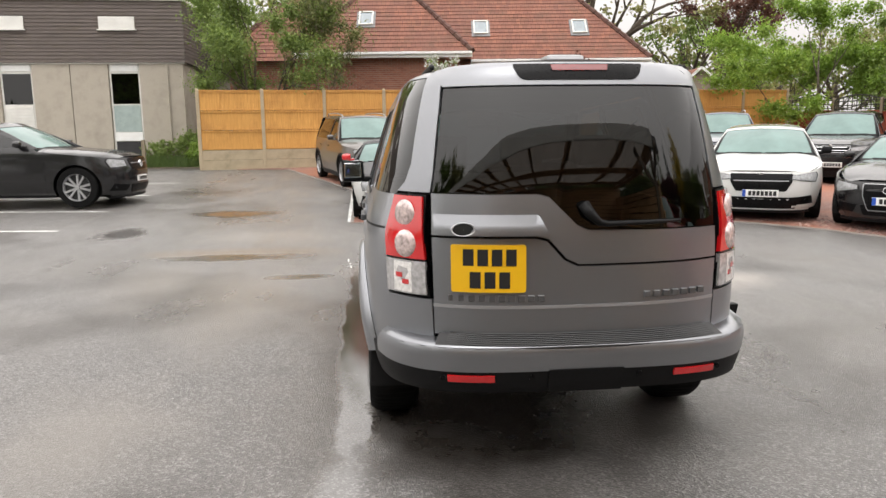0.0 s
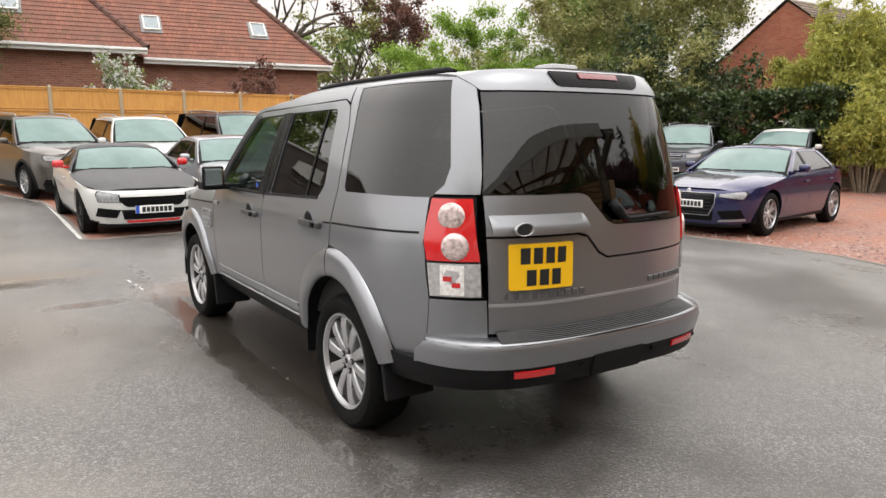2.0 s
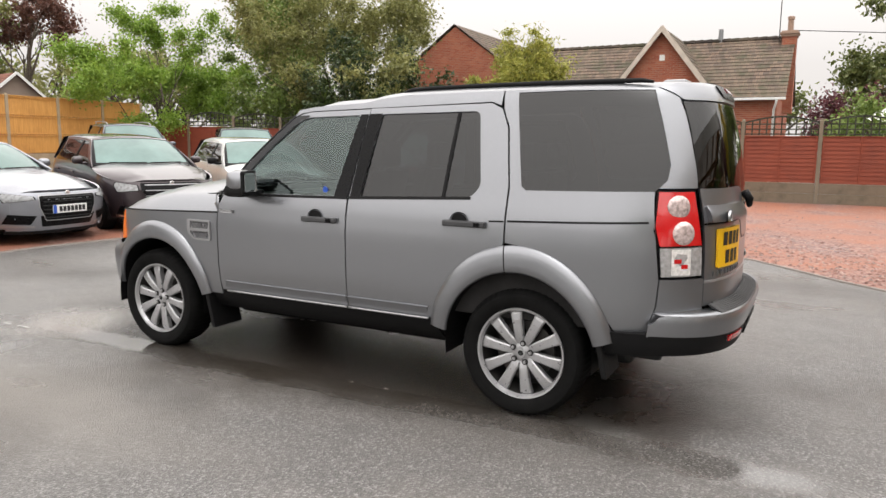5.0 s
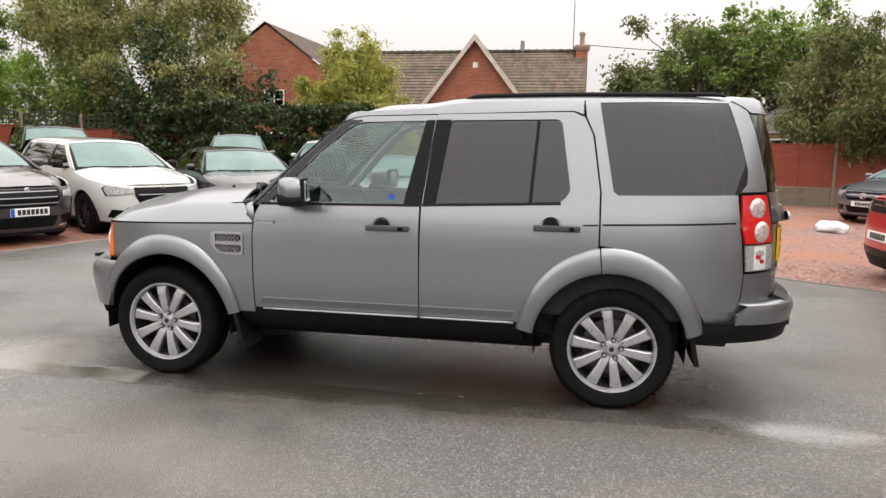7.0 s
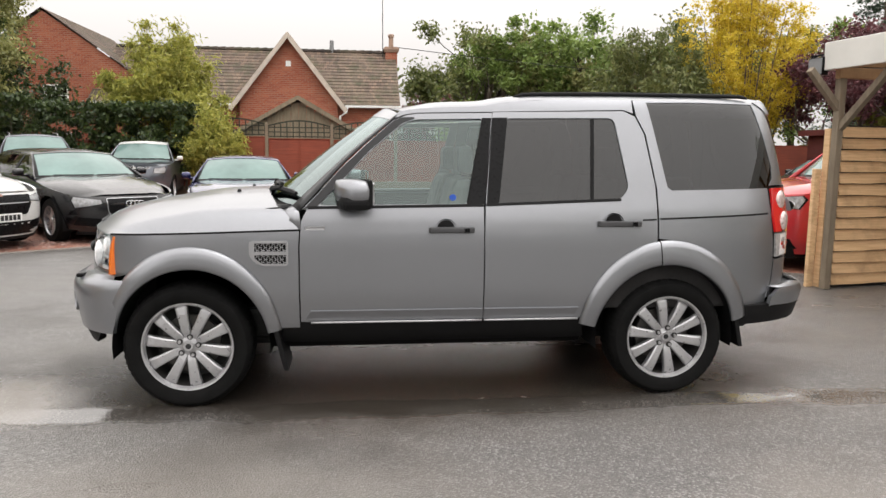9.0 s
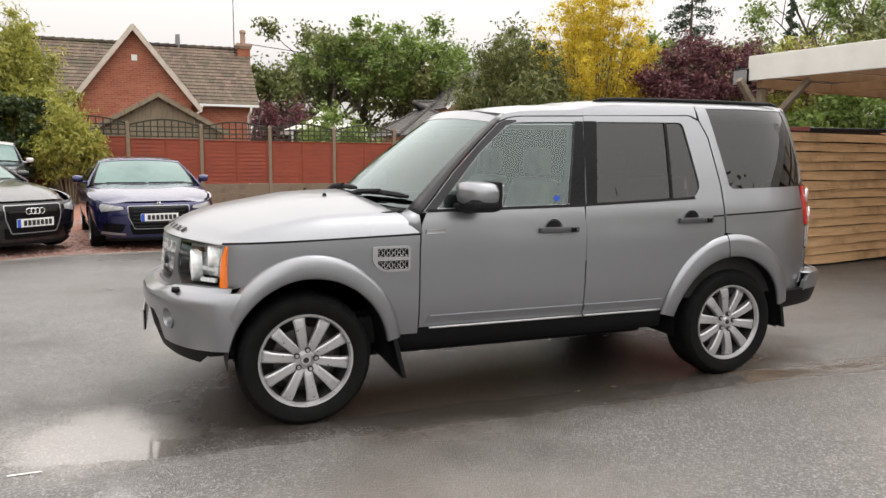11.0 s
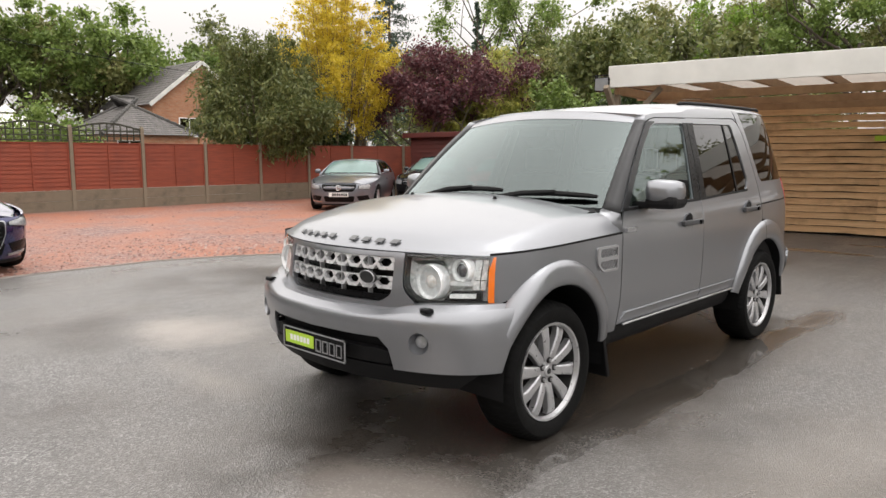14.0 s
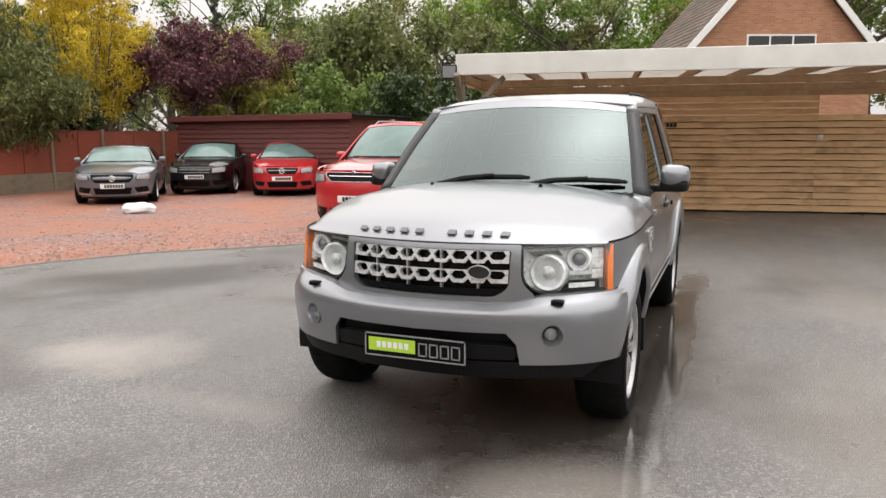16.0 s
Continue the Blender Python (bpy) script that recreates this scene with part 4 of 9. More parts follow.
        bmesh.ops.recalc_face_normals(bm, faces=bm.faces)
        part("mirror_arm", bm, BLACK_TRIM, mir)
        bm = bmesh.new()
        add_box(bm, (0.960, 0.412, 1.190), (1.126, 0.440, 1.342), 0.015)
        for v in bm.verts:
            v.co.y += -0.05 * ((v.co.x - 0.955) / 0.21) ** 2
            v.co.x *= sx
        bmesh.ops.recalc_face_normals(bm, faces=bm.faces)
        part("mirror_shell", bm, BLACK_TRIM, mir)
        bm = bmesh.new()
        add_box(bm, (0.975, 0.404, 1.205), (1.115, 0.411, 1.330), 0.012)
        for v in bm.verts:
            v.co.y += -0.05 * ((v.co.x - 0.955) / 0.21) ** 2 + 0.004
            v.co.x *= sx
        bmesh.ops.recalc_face_normals(bm, faces=bm.faces)
        part("mirror_glass", bm, MIRROR, mir)
        # tail lamp round the corner
        lamp = [uy(-2.122, 1.296), ux(0.662, 1.300), ux(0.655, 0.850), uy(-2.163, 0.848), uy(-2.152, 0.98), uy(-2.124, 1.10)]
        tl = patch("tail_lamp", lamp, h_wrap, GLOSS_BLACK, lift=0.0, depth=0.03, **kw)
        red = [uy(-2.130, 1.288), ux(0.674, 1.290), ux(0.670, 1.018), uy(-2.155, 1.016), uy(-2.130, 1.12)]
        patch("red_lens", red, h_wrap, RED_LENS, tl, step=st, lift=0.012, mirror=mirror, depth=0.02)
        low = [uy(-2.157, 1.006), ux(0.670, 1.008), ux(0.666, 0.860), uy(-2.169, 0.858)]
        patch("reversing_lens", low, h_wrap, CLEAR_LENS, tl, step=st, lift=0.012, mirror=mirror, depth=0.02, label="clear lens over a red and silver reflector")
        patch("reversing_bulb", [ux(0.805, 1.000), ux(0.725, 1.000), ux(0.725, 0.866), ux(0.805, 0.866)], h_wrap, BULB_WHITE, tl, lift=0.0128, mirror=mirror, depth=0.002)
        for x0, x1, z0, z1 in ((0.795, 0.765, 0.928, 0.950), (0.765, 0.738, 0.900, 0.922)):
            patch("fog_lens", [ux(x0, z1), ux(x1, z1), ux(x1, z0), ux(x0, z0)], h_wrap, RED_LENS, tl, lift=0.0140, mirror=mirror, depth=0.002)
        for zc in (1.212, 1.080):
            c = Vector(h_wrap(*ux(0.752, zc)))
            e1 = (Vector(h_wrap(*ux(0.742, zc))) - Vector(h_wrap(*ux(0.762, zc)))).normalized()
            e2 = Vector((0, 0, 1))
            nn = e1.cross(e2).normalized()
            if nn.y > 0:
                nn = -nn
            vs, fs = [], []
            rings = ((0.0, 0.026), (0.034, 0.025), (0.055, 0.020), (0.062, 0.012), (0.064, 0.006))
            for rr, h in rings:
                for k in range(28):
                    t = 2 * math.pi * k / 28
                    q = c + e1 * rr * math.cos(t) + e2 * rr * math.sin(t) + nn * h
                    vs.append((q.x * (-1 if mirror else 1), q.y, q.z))
            for i in range(len(rings) - 1):
                for k in range(28):
                    k2 = (k + 1) % 28
                    fs.append((i * 28 + k, i * 28 + k2, (i + 1) * 28 + k2, (i + 1) * 28 + k))
            raw("round_lens", vs, fs, PINK_LENS, tl, smooth=True)
        corner = [uy(-2.165, 0.842), ux(0.646, 0.842), ux(0.640, 0.660), ux(0.72, 0.630), uy(-2.18, 0.598), uy(-2.12, 0.598), uy(-2.155, 0.70)]
        patch("rear_corner", corner, h_wrap, PAINT, lift=0.004, depth=0.015, **kw)
        # headlamp: recessed box, two round units, indicator and a clear cover
        hl = rounded([(-0.472, 1.004, 0.01), (-0.862, 1.012), (-0.872, 0.782, 0.01), (-0.56, 0.768, 0.05), (-0.480, 0.83, 0.05)])
        hb = patch("headlamp", hl, h_front, LAMP_CHROME, lift=-0.062, depth=0.0, **kw)
        patch("headlamp_bezel", hl, h_front, DARK_METAL, hb, step=st, holes=[[(-0.672 + (p[0] + 0.672) * 0.962, 0.890 + (p[1] - 0.890) * 0.93) for p in hl]], lift=-0.004, depth=0.07, mirror=mirror)
        patch("indicator", [(-0.842, 1.000), (-0.865, 1.004), (-0.875, 0.788), (-0.850, 0.786)], h_front, ORANGE_LENS, hb, lift=0.002, depth=0.05, mirror=mirror, step=st)
        x, z, r = -0.585, 0.872, 0.084
        y, c = h_front(x, z)[1], (sx * -x, 0, z)
        spin("lamp_disc", [(y - 0.040, 0.028), (y - 0.034, r * 0.80), (y - 0.024, r), (y - 0.030, r * 1.06), (y - 0.075, r * 1.08)], FROST, hb, 40, axis="Y", centre=c)
        spin("lamp_ring", [(y - 0.030, r * 0.84), (y - 0.022, r * 0.92), (y - 0.018, r * 0.99), (y - 0.028, r * 1.03)], LAMP_INNER, hb, 40, axis="Y", centre=c)
        spin("lamp_bulb", [(y - 0.020, 0.001), (y - 0.024, 0.018), (y - 0.034, 0.031), (y - 0.046, 0.034)], BULB_WHITE, hb, 24, axis="Y", centre=c)
        x, z, r = -0.715, 0.932, 0.054
        y, c = h_front(x, z)[1], (sx * -x, 0, z)
        spin("projector_ring", [(y - 0.050, r * 0.72), (y - 0.030, r * 0.86), (y - 0.024, r), (y - 0.034, r * 1.10), (y - 0.075, r * 1.12)], LAMP_INNER, hb, 36, axis="Y", centre=c)
        spin("projector_bezel", [(y - 0.034, r * 0.62), (y - 0.030, r * 0.72), (y - 0.046, r * 0.80)], LAMP_CHROME, hb, 32, axis="Y", centre=c)
        spin("projector_lens", [(y - 0.026, 0.001), (y - 0.030, r * 0.3), (y - 0.040, r * 0.60), (y - 0.055, r * 0.66)], DIM_LENS, hb, 28, axis="Y", centre=c)
        patch("light_guide", [(-0.655, 0.862), (-0.79, 0.862), (-0.805, 0.99), (-0.785, 0.99), (-0.775, 0.885), (-0.655, 0.885)], h_front, FROST, hb, lift=-0.022, depth=0.02, mirror=mirror, step=st)
        # stepped reflector cells beside the indicator
        for zz0, zz1 in ((0.845, 0.890), (0.894, 0.940), (0.944, 0.992)):
            for xx0, xx1 in ((-0.786, -0.812), (-0.815, -0.838)):
                patch("reflector_cell", [(xx0, zz1), (xx1, zz1), (xx1, zz0), (xx0, zz0)], h_front, LAMP_CHROME, hb, lift=-0.018 - 0.008 * ((zz0 > 0.9) + (xx0 < -0.8)), depth=0.03, mirror=mirror)
        patch("lamp_visor", [(-0.50, 0.978), (-0.64, 0.984), (-0.66, 0.958), (-0.53, 0.962)], h_front, DARK_METAL, hb, lift=-0.03, depth=0.02, mirror=mirror)
        patch("daytime_light", [(-0.69, 0.822), (-0.80, 0.826), (-0.80, 0.804), (-0.69, 0.800)], h_front, LAMP_INNER, hb, lift=-0.015, depth=0.02, mirror=mirror)
        patch("lamp_base", [(-0.70, 0.835), (-0.824, 0.835), (-0.826, 0.790), (-0.66, 0.785)], h_front, GLOSS_BLACK, hb, lift=-0.03, depth=0.02, mirror=mirror)
        patch("lamp_cover", hl, h_front, GLASS_LAMP, hb, lift=0.0, depth=0.0, mirror=mirror, step=0.08)
    # bonnet: a shell with two shallow raised panels
    def hood(k, y):
        c = 0.42 * max(0.0, min(1.0, (y - 1.35) / 0.75))
        xe = -h_side(min(1.86, y), 1.045)[0]
        xe = -h_side(min(1.86, y - c * xe * xe), 1.045)[0] - 0.003
        x = k * xe
        yy = y - c * x * x
        ze = 1.052 - 0.034 * min(1.0, max(0.0, (y - 0.8) / 1.06))
        zt = HOOD_Z(y) + 0.012 * (1 - k * k)
        z = zt - max(0.0, zt - ze) * (0.52 * abs(k) ** 2.2 + 0.48 * max(0.0, (abs(k) - 0.88) / 0.12) ** 2.0)
        s = 1 / (1 + math.exp(-(abs(k) - 0.42) * 40)) - 1 / (1 + math.exp(-(abs(k) - 0.80) * 30))
        f = max(0.0, min(1.0, (1.62 - y) / 0.25)) * max(0.0, min(1.0, (y - 0.9) / 0.15))
        z += 0.004 * s * f
        return (x, yy, max(z, 1.0))

    patch("bonnet", [(-1, 0.802), (-0.95, 0.862), (-0.86, 0.930), (-0.5, 1.01), (0, 1.05), (0.5, 1.01), (0.86, 0.930), (0.95, 0.862), (1, 0.802), (1, 2.150), (-1, 2.150)], hood, PAINT, car, step=0.045, depth=0.02)
    for k, n in ((0, 10),):
        for i, (x0, x1) in enumerate(letter_bars(10, 0.80, 0.05, 1.1)):
            if i == 4:
                continue
            yc = 2.112
            vs = []
            c = Vector(hood((x0 + x1) / 2 / 0.86, yc))
            a = Vector(hood(x0 / 0.86, yc - 0.024)) + Vector((0, 0.002, 0.005))
            b = Vector(hood(x1 / 0.86, yc - 0.024)) + Vector((0, 0.002, 0.005))
            d = Vector(hood(x0 / 0.86, yc)) + Vector((0, 0.005, 0.003))
            e = Vector(hood(x1 / 0.86, yc)) + Vector((0, 0.005, 0.003))
            o = raw("badge_bar", [a, b, e, d], [(3, 2, 1, 0)], BADGE_GREY, car)
            so = o.modifiers.new("thickness", "SOLIDIFY")
            so.thickness = 0.006
    for x in (-0.33, 0.33):
        bm = bmesh.new()
        p = Vector(hood(x / 0.9, 1.22))
        add_cyl(bm, p, p + Vector((0, 0, 0.016)), 0.014, 0.008, 10)
        part("washer_jet", bm, BLACK_TRIM, car)
    # grille panel and grille
    gh = rounded([(-0.425, 0.985, 0.02), (0.425, 0.985, 0.02), (0.420, 0.805, 0.03), (0.36, 0.762, 0.03), (-0.36, 0.762, 0.03), (-0.420, 0.805, 0.03)])
    gp = patch("grille_surround", rounded([(-0.468, 1.010), (0.468, 1.010), (0.476, 0.83, 0.04), (0.55, 0.756, 0.03), (0.40, 0.725, 0.03), (-0.40, 0.725, 0.03), (-0.55, 0.756, 0.03), (-0.476, 0.83, 0.04)]), h_front, PAINT, car, holes=[gh], step=0.04, depth=0.03)
    patch("grille_backing", [(-0.44, 1.0), (0.44, 1.0), (0.44, 0.75), (-0.44, 0.75)], h_front, GLOSS_BLACK, gp, step=0.15, lift=-0.06, depth=0)
    for z0, z1 in ((0.921, 0.984), (0.826, 0.889)):
        holes, teeth = [], []
        for i in range(9):
            x, zc = (i - 4) * 0.0915, z1 - 0.025
            holes.append([(x - 0.040, zc), (x - 0.022, zc + 0.020), (x + 0.022, zc + 0.020), (x + 0.040, zc), (x + 0.022, zc - 0.020), (x - 0.022, zc - 0.020)])
            teeth += [(x - 0.027, z0), (x + 0.027, z0)] + ([(x + 0.04575, z0 + 0.022)] if i < 8 else [])
        patch("grille_bar", [(-0.418, z1), (-0.418, z0)] + teeth + [(0.418, z0), (0.418, z1)], h_front, GRILLE_SILVER, gp, holes=holes, step=0.05, lift=-0.008, depth=0.03, label="silver bar with six-sided perforations")
    for x in (-0.27, -0.09, 0.09, 0.27):
        y = h_front(x, 0.84)[1]
        box("grille_rib", (x - 0.004, y - 0.05, 0.77), (x + 0.004, y - 0.02, 0.985), SILVER, gp, bevel=0.001)
    patch("grille_lip", rounded([(-0.405, 0.798, 0.02), (0.405, 0.798, 0.02), (0.36, 0.768, 0.02), (-0.36, 0.768, 0.02)]), h_front, GLOSS_BLACK, gp, step=0.06, lift=-0.02, depth=0.01)
    oval = spin("grille_badge", [(0, 0.001), (0.002, 0.036), (-0.004, 0.046), (-0.016, 0.047)], DARK_METAL, gp, 28, axis="Y")
    oval.location = (-0.285, h_front(-0.285, 0.88)[1] + 0.010, 0.880)
    oval.scale = (1.25, 1, 0.72)
    spin("badge_rim", [(0.001, 0.042), (0.003, 0.045), (0.000, 0.048)], ALLOY, oval, 28, axis="Y")
    # front bumper
    fb, U, end = h_plan(curve_of([0.36, 0.45, 0.60, 0.74, 0.80], [0.965, 0.992, 1.0, 0.992, 0.975]), curve_of([0.34, 0.45, 0.55, 0.64, 0.672, 0.70, 0.735, 0.77], [0.925, 0.960, 0.980, 0.998, 1.0, 0.996, 0.968, 0.915]))
    bx = lambda x, z: (U(x), z)
    top = [bx(x, z) for x, z in ((0.90, 0.762), (0.6, 0.742), (0.40, 0.714), (-0.40, 0.714), (-0.6, 0.742), (-0.90, 0.762))]
    e0, e1 = end, -end
    fogs = []
    for s in (-1, 1):
        c = bx(0.645 * s, 0.600)
        fogs.append([(c[0] + 0.050 * math.cos(t), c[1] + 0.054 * math.sin(t)) for t in [2 * math.pi * i / 20 for i in range(20)]])
    outline = [(e0, 0.762)] + top + [(e1, 0.762), (e1, 0.66), bx(-0.941, 0.58), bx(-0.926, 0.452)] + [bx(-0.86, 0.452), bx(-0.50, 0.450)] + [bx(-0.485, 0.555), bx(-0.44, 0.612), bx(0.44, 0.612), bx(0.485, 0.555)] + [bx(0.50, 0.450), bx(0.86, 0.452), bx(0.926, 0.452), bx(0.941, 0.58), (e0, 0.66)]
    bp = patch("front_bumper", outline, fb, PAINT, car, holes=fogs, step=0.045, depth=0.02)
    for s in (-1, 1):
        p = Vector(fb(*bx(0.645 * s, 0.600)))
        fg = spin("fog_lamp", [(-0.06, 0.001), (-0.058, 0.02), (-0.045, 0.036), (-0.02, 0.044), (0.004, 0.052), (0.002, 0.060), (-0.01, 0.060)], PAINT, bp, 32, axis="Y")
        fg.location = p
        fg.rotation_euler = (0, 0, radians(-24 * s))
        spin("fog_lens", [(-0.030, 0.001), (-0.032, 0.02), (-0.038, 0.030)], HEAD_LENS, fg, 24, axis="Y")
        q = Vector(fb(*bx(0.66 * s, 0.705)))
        box("lamp_washer", (q.x - 0.03, q.y - 0.060, 0.742), (q.x + 0.03, q.y - 0.018, 0.765), GLOSS_BLACK, bp, bevel=0.005)
    patch("lower_grille", [bx(0.475, 0.470), bx(0.465, 0.555), bx(0.43, 0.605), bx(-0.43, 0.605), bx(-0.465, 0.555), bx(-0.475, 0.470)], fb, BLACK_TRIM, bp, step=0.08, lift=-0.05, depth=0)
    patch("bumper_bar", [bx(0.478, 0.468), bx(0.478, 0.535), bx(0.41, 0.545), bx(-0.41, 0.545), bx(-0.478, 0.535), bx(-0.478, 0.468)], fb, BLACK_TRIM, bp, step=0.06, lift=-0.012, depth=0.03)
    patch("bumper_skirt", [bx(0.80, 0.365), bx(0.88, 0.455), bx(-0.88, 0.455), bx(-0.80, 0.365)], fb, BLACK_TRIM, bp, step=0.07, lift=-0.015, depth=0.05)
    # shelf from the bumper's upper edge back to the grille and lamps
    xs = [-0.925 + 1.85 * i / 36 for i in range(37)]
    zt = curve_of([0.0, 0.40, 0.60, 0.90], [0.714, 0.714, 0.742, 0.762])
    zb = curve_of([0.0, 0.42, 0.56, 0.90], [0.738, 0.738, 0.772, 0.788])
    A = [fb(*bx(x, zt(abs(x)) - 0.002)) for x in xs]
    B = [Vector(h_front(x, zb(abs(x)))) + Vector((0, -0.006, 0)) for x in xs]
    M2 = [(Vector(a) * 0.45 + b * 0.55) + Vector((0, 0, 0.010)) for a, b in zip(A, B)]
    strip("bumper_shelf", A, M2, PAINT, bp, depth=0.0)
    strip("bumper_shelf", M2, B, PAINT, bp, depth=0.0)
    pl = thing_part_plate("dealer_plate", bp, (0, 2.276, 0.512), 0.53, 0.115)
    # windscreen, bowed, with its black surround
    lowc, topc = (0.825, 0.840, 1.178), (0.675, 0.203, 1.738)

    def screen(k, v):
        x = k * (lowc[0] + (topc[0] - lowc[0]) * v)
        y = lowc[1] + (topc[1] - lowc[1]) * v + (0.20 - 0.11 * v) * (1 - k * k)
        z = lowc[2] + (topc[2] - lowc[2]) * v + (0.030 + 0.014 * v) * (1 - k * k) + 0.02 * math.sin(math.pi * v)
        return (x, y, z)

    ws = patch("windscreen", [(-1, 0), (1, 0), (1, 0.90), (-1, 0.90)], screen, GLASS_SCREEN, car, step=0.10, depth=0.0, label="wet clear windscreen")
    patch("roof_header", [(-1, 0.895), (1, 0.895), (1, 1.0), (-1, 1.0)], screen, PAINT, car, step=0.05, depth=0.010, lift=0.002)
    patch("screen_border", [(-1, 0), (1, 0), (1, 0.90), (-1, 0.90)], screen, GLOSS_BLACK, ws, holes=[rounded([(-0.965, 0.05, 0.05), (0.965, 0.05, 0.05), (0.965, 0.885, 0.04), (-0.965, 0.885, 0.04)])], step=0.08, depth=0.0, lift=-0.003)
    for mirror in (False, True):
        shut = curve_of([0.0, 0.2, 0.42, 0.70, 0.90, 1.0], [0.800, 0.697, 0.571, 0.387, 0.258, 0.212])
        shut_z = curve_of([0.0, 0.2, 0.42, 0.70, 0.90, 1.0], [1.152, 1.264, 1.403, 1.576, 1.686, roof_edge(0.21)])
        vv = [0.93 * i / 12 for i in range(13)]
        strip("windscreen_pillar", [screen(-1.0, v) for v in vv], [h_side(shut(v), shut_z(v)) for v in vv], PILLAR_GREY, car, mirror=mirror)
        vv = [0.93, 0.965, 1.0]
        strip("roof_corner", [screen(-1.0, v) for v in vv], [h_side(shut(v), shut_z(v)) for v in vv], PAINT, car, mirror=mirror)
        A = [h_side(0.800, 1.152), (-0.880, 0.825, 1.164), screen(-1.0, 0.0), screen(-0.93, 0.0)]
        B = [(-0.938, 0.785, 1.045), (-0.895, 0.875, 1.075), (-0.82, 0.955, 1.13), (-0.74, 1.0, 1.17)]
        strip("wing_corner", A[:3], B[:3], PAINT, car, mirror=mirror)
        strip("scuttle_corner", A[2:], B[2:], GLOSS_BLACK, car, mirror=mirror)
    patch("scuttle_panel", [(-0.98, 0.0), (0.98, 0.0), (0.98, 1.0), (-0.98, 1.0)], lambda k, v: (k * 0.85, 0.80 + 0.19 * (1 - k * k) + 0.19 * v, 1.172 + 0.028 * (1 - k * k) - 0.010 * v), BLACK_TRIM, car, step=0.1, depth=0.01)
    # wipers
    for x0, y0, x1 in ((-0.28, 1.06, -0.80), (0.30, 1.09, -0.22)):
        vs, fs = [], []
        k0, k1 = x0 / 0.83, x1 / 0.83
        pa = [Vector(screen(k0 + (k1 - k0) * t, 0.035 + 0.03 * t)) + Vector((0, 0.012, 0.024 + 0.01 * math.sin(3 * t))) for t in [i / 8 for i in range(9)]]
        tube(vs, fs, pa, [0.011] + [0.017] * 7 + [0.011], 6)
        wp = raw("wiper_blade", vs, fs, BLACK_TRIM, car)
        vs, fs = [], []
        m = (pa[4] + pa[5]) / 2
        pv = Vector((x0 + (0.10 if x0 > 0 else 0.12), screen(k0, 0)[1] + 0.03, 1.215))
        tube(vs, fs, [pv, pv.lerp(m, 0.5) + Vector((0, 0.02, 0.02)), m + Vector((0, 0.01, 0.012))], [0.022, 0.018, 0.013], 6)
        raw("wiper_arm", vs, fs, BLACK_TRIM, wp)
    # roof
    def roof(k, y):
        z = ROOF_Z(y)
        xe = -h_side(max(-2.3, y), roof_edge(y))[0]
        w = max(0.0, min(1.0, (y + 0.05) / 0.26))
        w = w * w * (3 - 2 * w)
        return (k * xe, y + 0.115 * (1 - k * k) * max(0, (y + 0.2) / 0.6) - 0.10 * (1 - k ** 2) * max(0.0, (-1.9 - y) / 0.3), (z - 0.020 * k * k - 0.035 * abs(k) ** 10) * (1 - w) + (1.735 + 0.046 * (1 - k * k)) * w)

    ks = [-1 + i / 12 for i in range(25)]
    strip("roof_front", [screen(k, 0.995) for k in ks], [roof(k, 0.208) for k in ks], PAINT, car, depth=0.006)
    patch("roof", [(-1, 0.21), (1, 0.21), (1, -2.19), (-1, -2.19)], roof, PAINT, car, step=0.05, depth=0.02, label="grey roof with a raised rear half")
    for x in (-0.605, 0.605):
        vs, fs = [], []
        ys = [-0.50, -0.56, -0.70, -1.0, -1.4, -1.8, -1.98, -2.04]
        pts = [(x, y, ROOF_Z(y) - 0.022 + (0.0 if i in (0, 7) else 0.010)) for i, y in enumerate(ys)]
        tube(vs, fs, pts, [0.008, 0.014, 0.015, 0.015, 0.015, 0.015, 0.014, 0.008], 8)
        raw("roof_rail", vs, fs, BLACK_TRIM, car, "black roof rail", smooth=True)
    bm = bmesh.new()
    add_box(bm, (-0.09, -2.12, 1.875), (0.09, -1.98, 1.915), 0.02)
    part("aerial_pod", bm, SILVER, car)
    # tail: upper panel with the high brake lamp, glass, stepped gate, drop-down gate
    edge = lambda z: 0.574 + (0.648 - 0.574) * (1.80 - z) / 0.49 - 0.005
    up = patch("rear_spoiler", [(-0.615, 1.830), (-0.572, 1.765), (0.572, 1.765), (0.615, 1.830), (0.54, 1.852), (0.40, 1.860), (-0.40, 1.860), (-0.54, 1.852)], h_rear, PAINT, car, step=0.05, depth=0.02, lift=0.006)
    bl = patch("high_brake_lamp", rounded([(-0.285, 1.848, 0.01), (0.285, 1.848, 0.01), (0.255, 1.785, 0.03), (-0.255, 1.785, 0.03)]), h_rear, GLOSS_BLACK, up, step=0.05, depth=0.03, lift=0.012)
    patch("brake_lens", [(-0.125, 1.842), (0.125, 1.842), (0.12, 1.820), (-0.12, 1.820)], h_rear, DIM_RED, bl, lift=0.016, depth=0.01)
    gate = [(-0.640, 1.306), (-0.20, 1.306), (-0.150, 1.292), (-0.105, 1.245), (-0.03, 1.172), (0.02, 1.150), (0.640, 1.140)]
    glass_out = [(-edge(1.76), 1.760), (edge(1.76), 1.760), (edge(1.5), 1.5), (0.645, 1.31), (0.642, 1.146)] + [(x, z + 0.005) for x, z in gate[::-1]][1:]
    tg = patch("tailgate_glass", glass_out, h_rear, GLASS_DARK, car, step=0.09, depth=0.004, lift=-0.004, label="dark tinted tailgate glass")
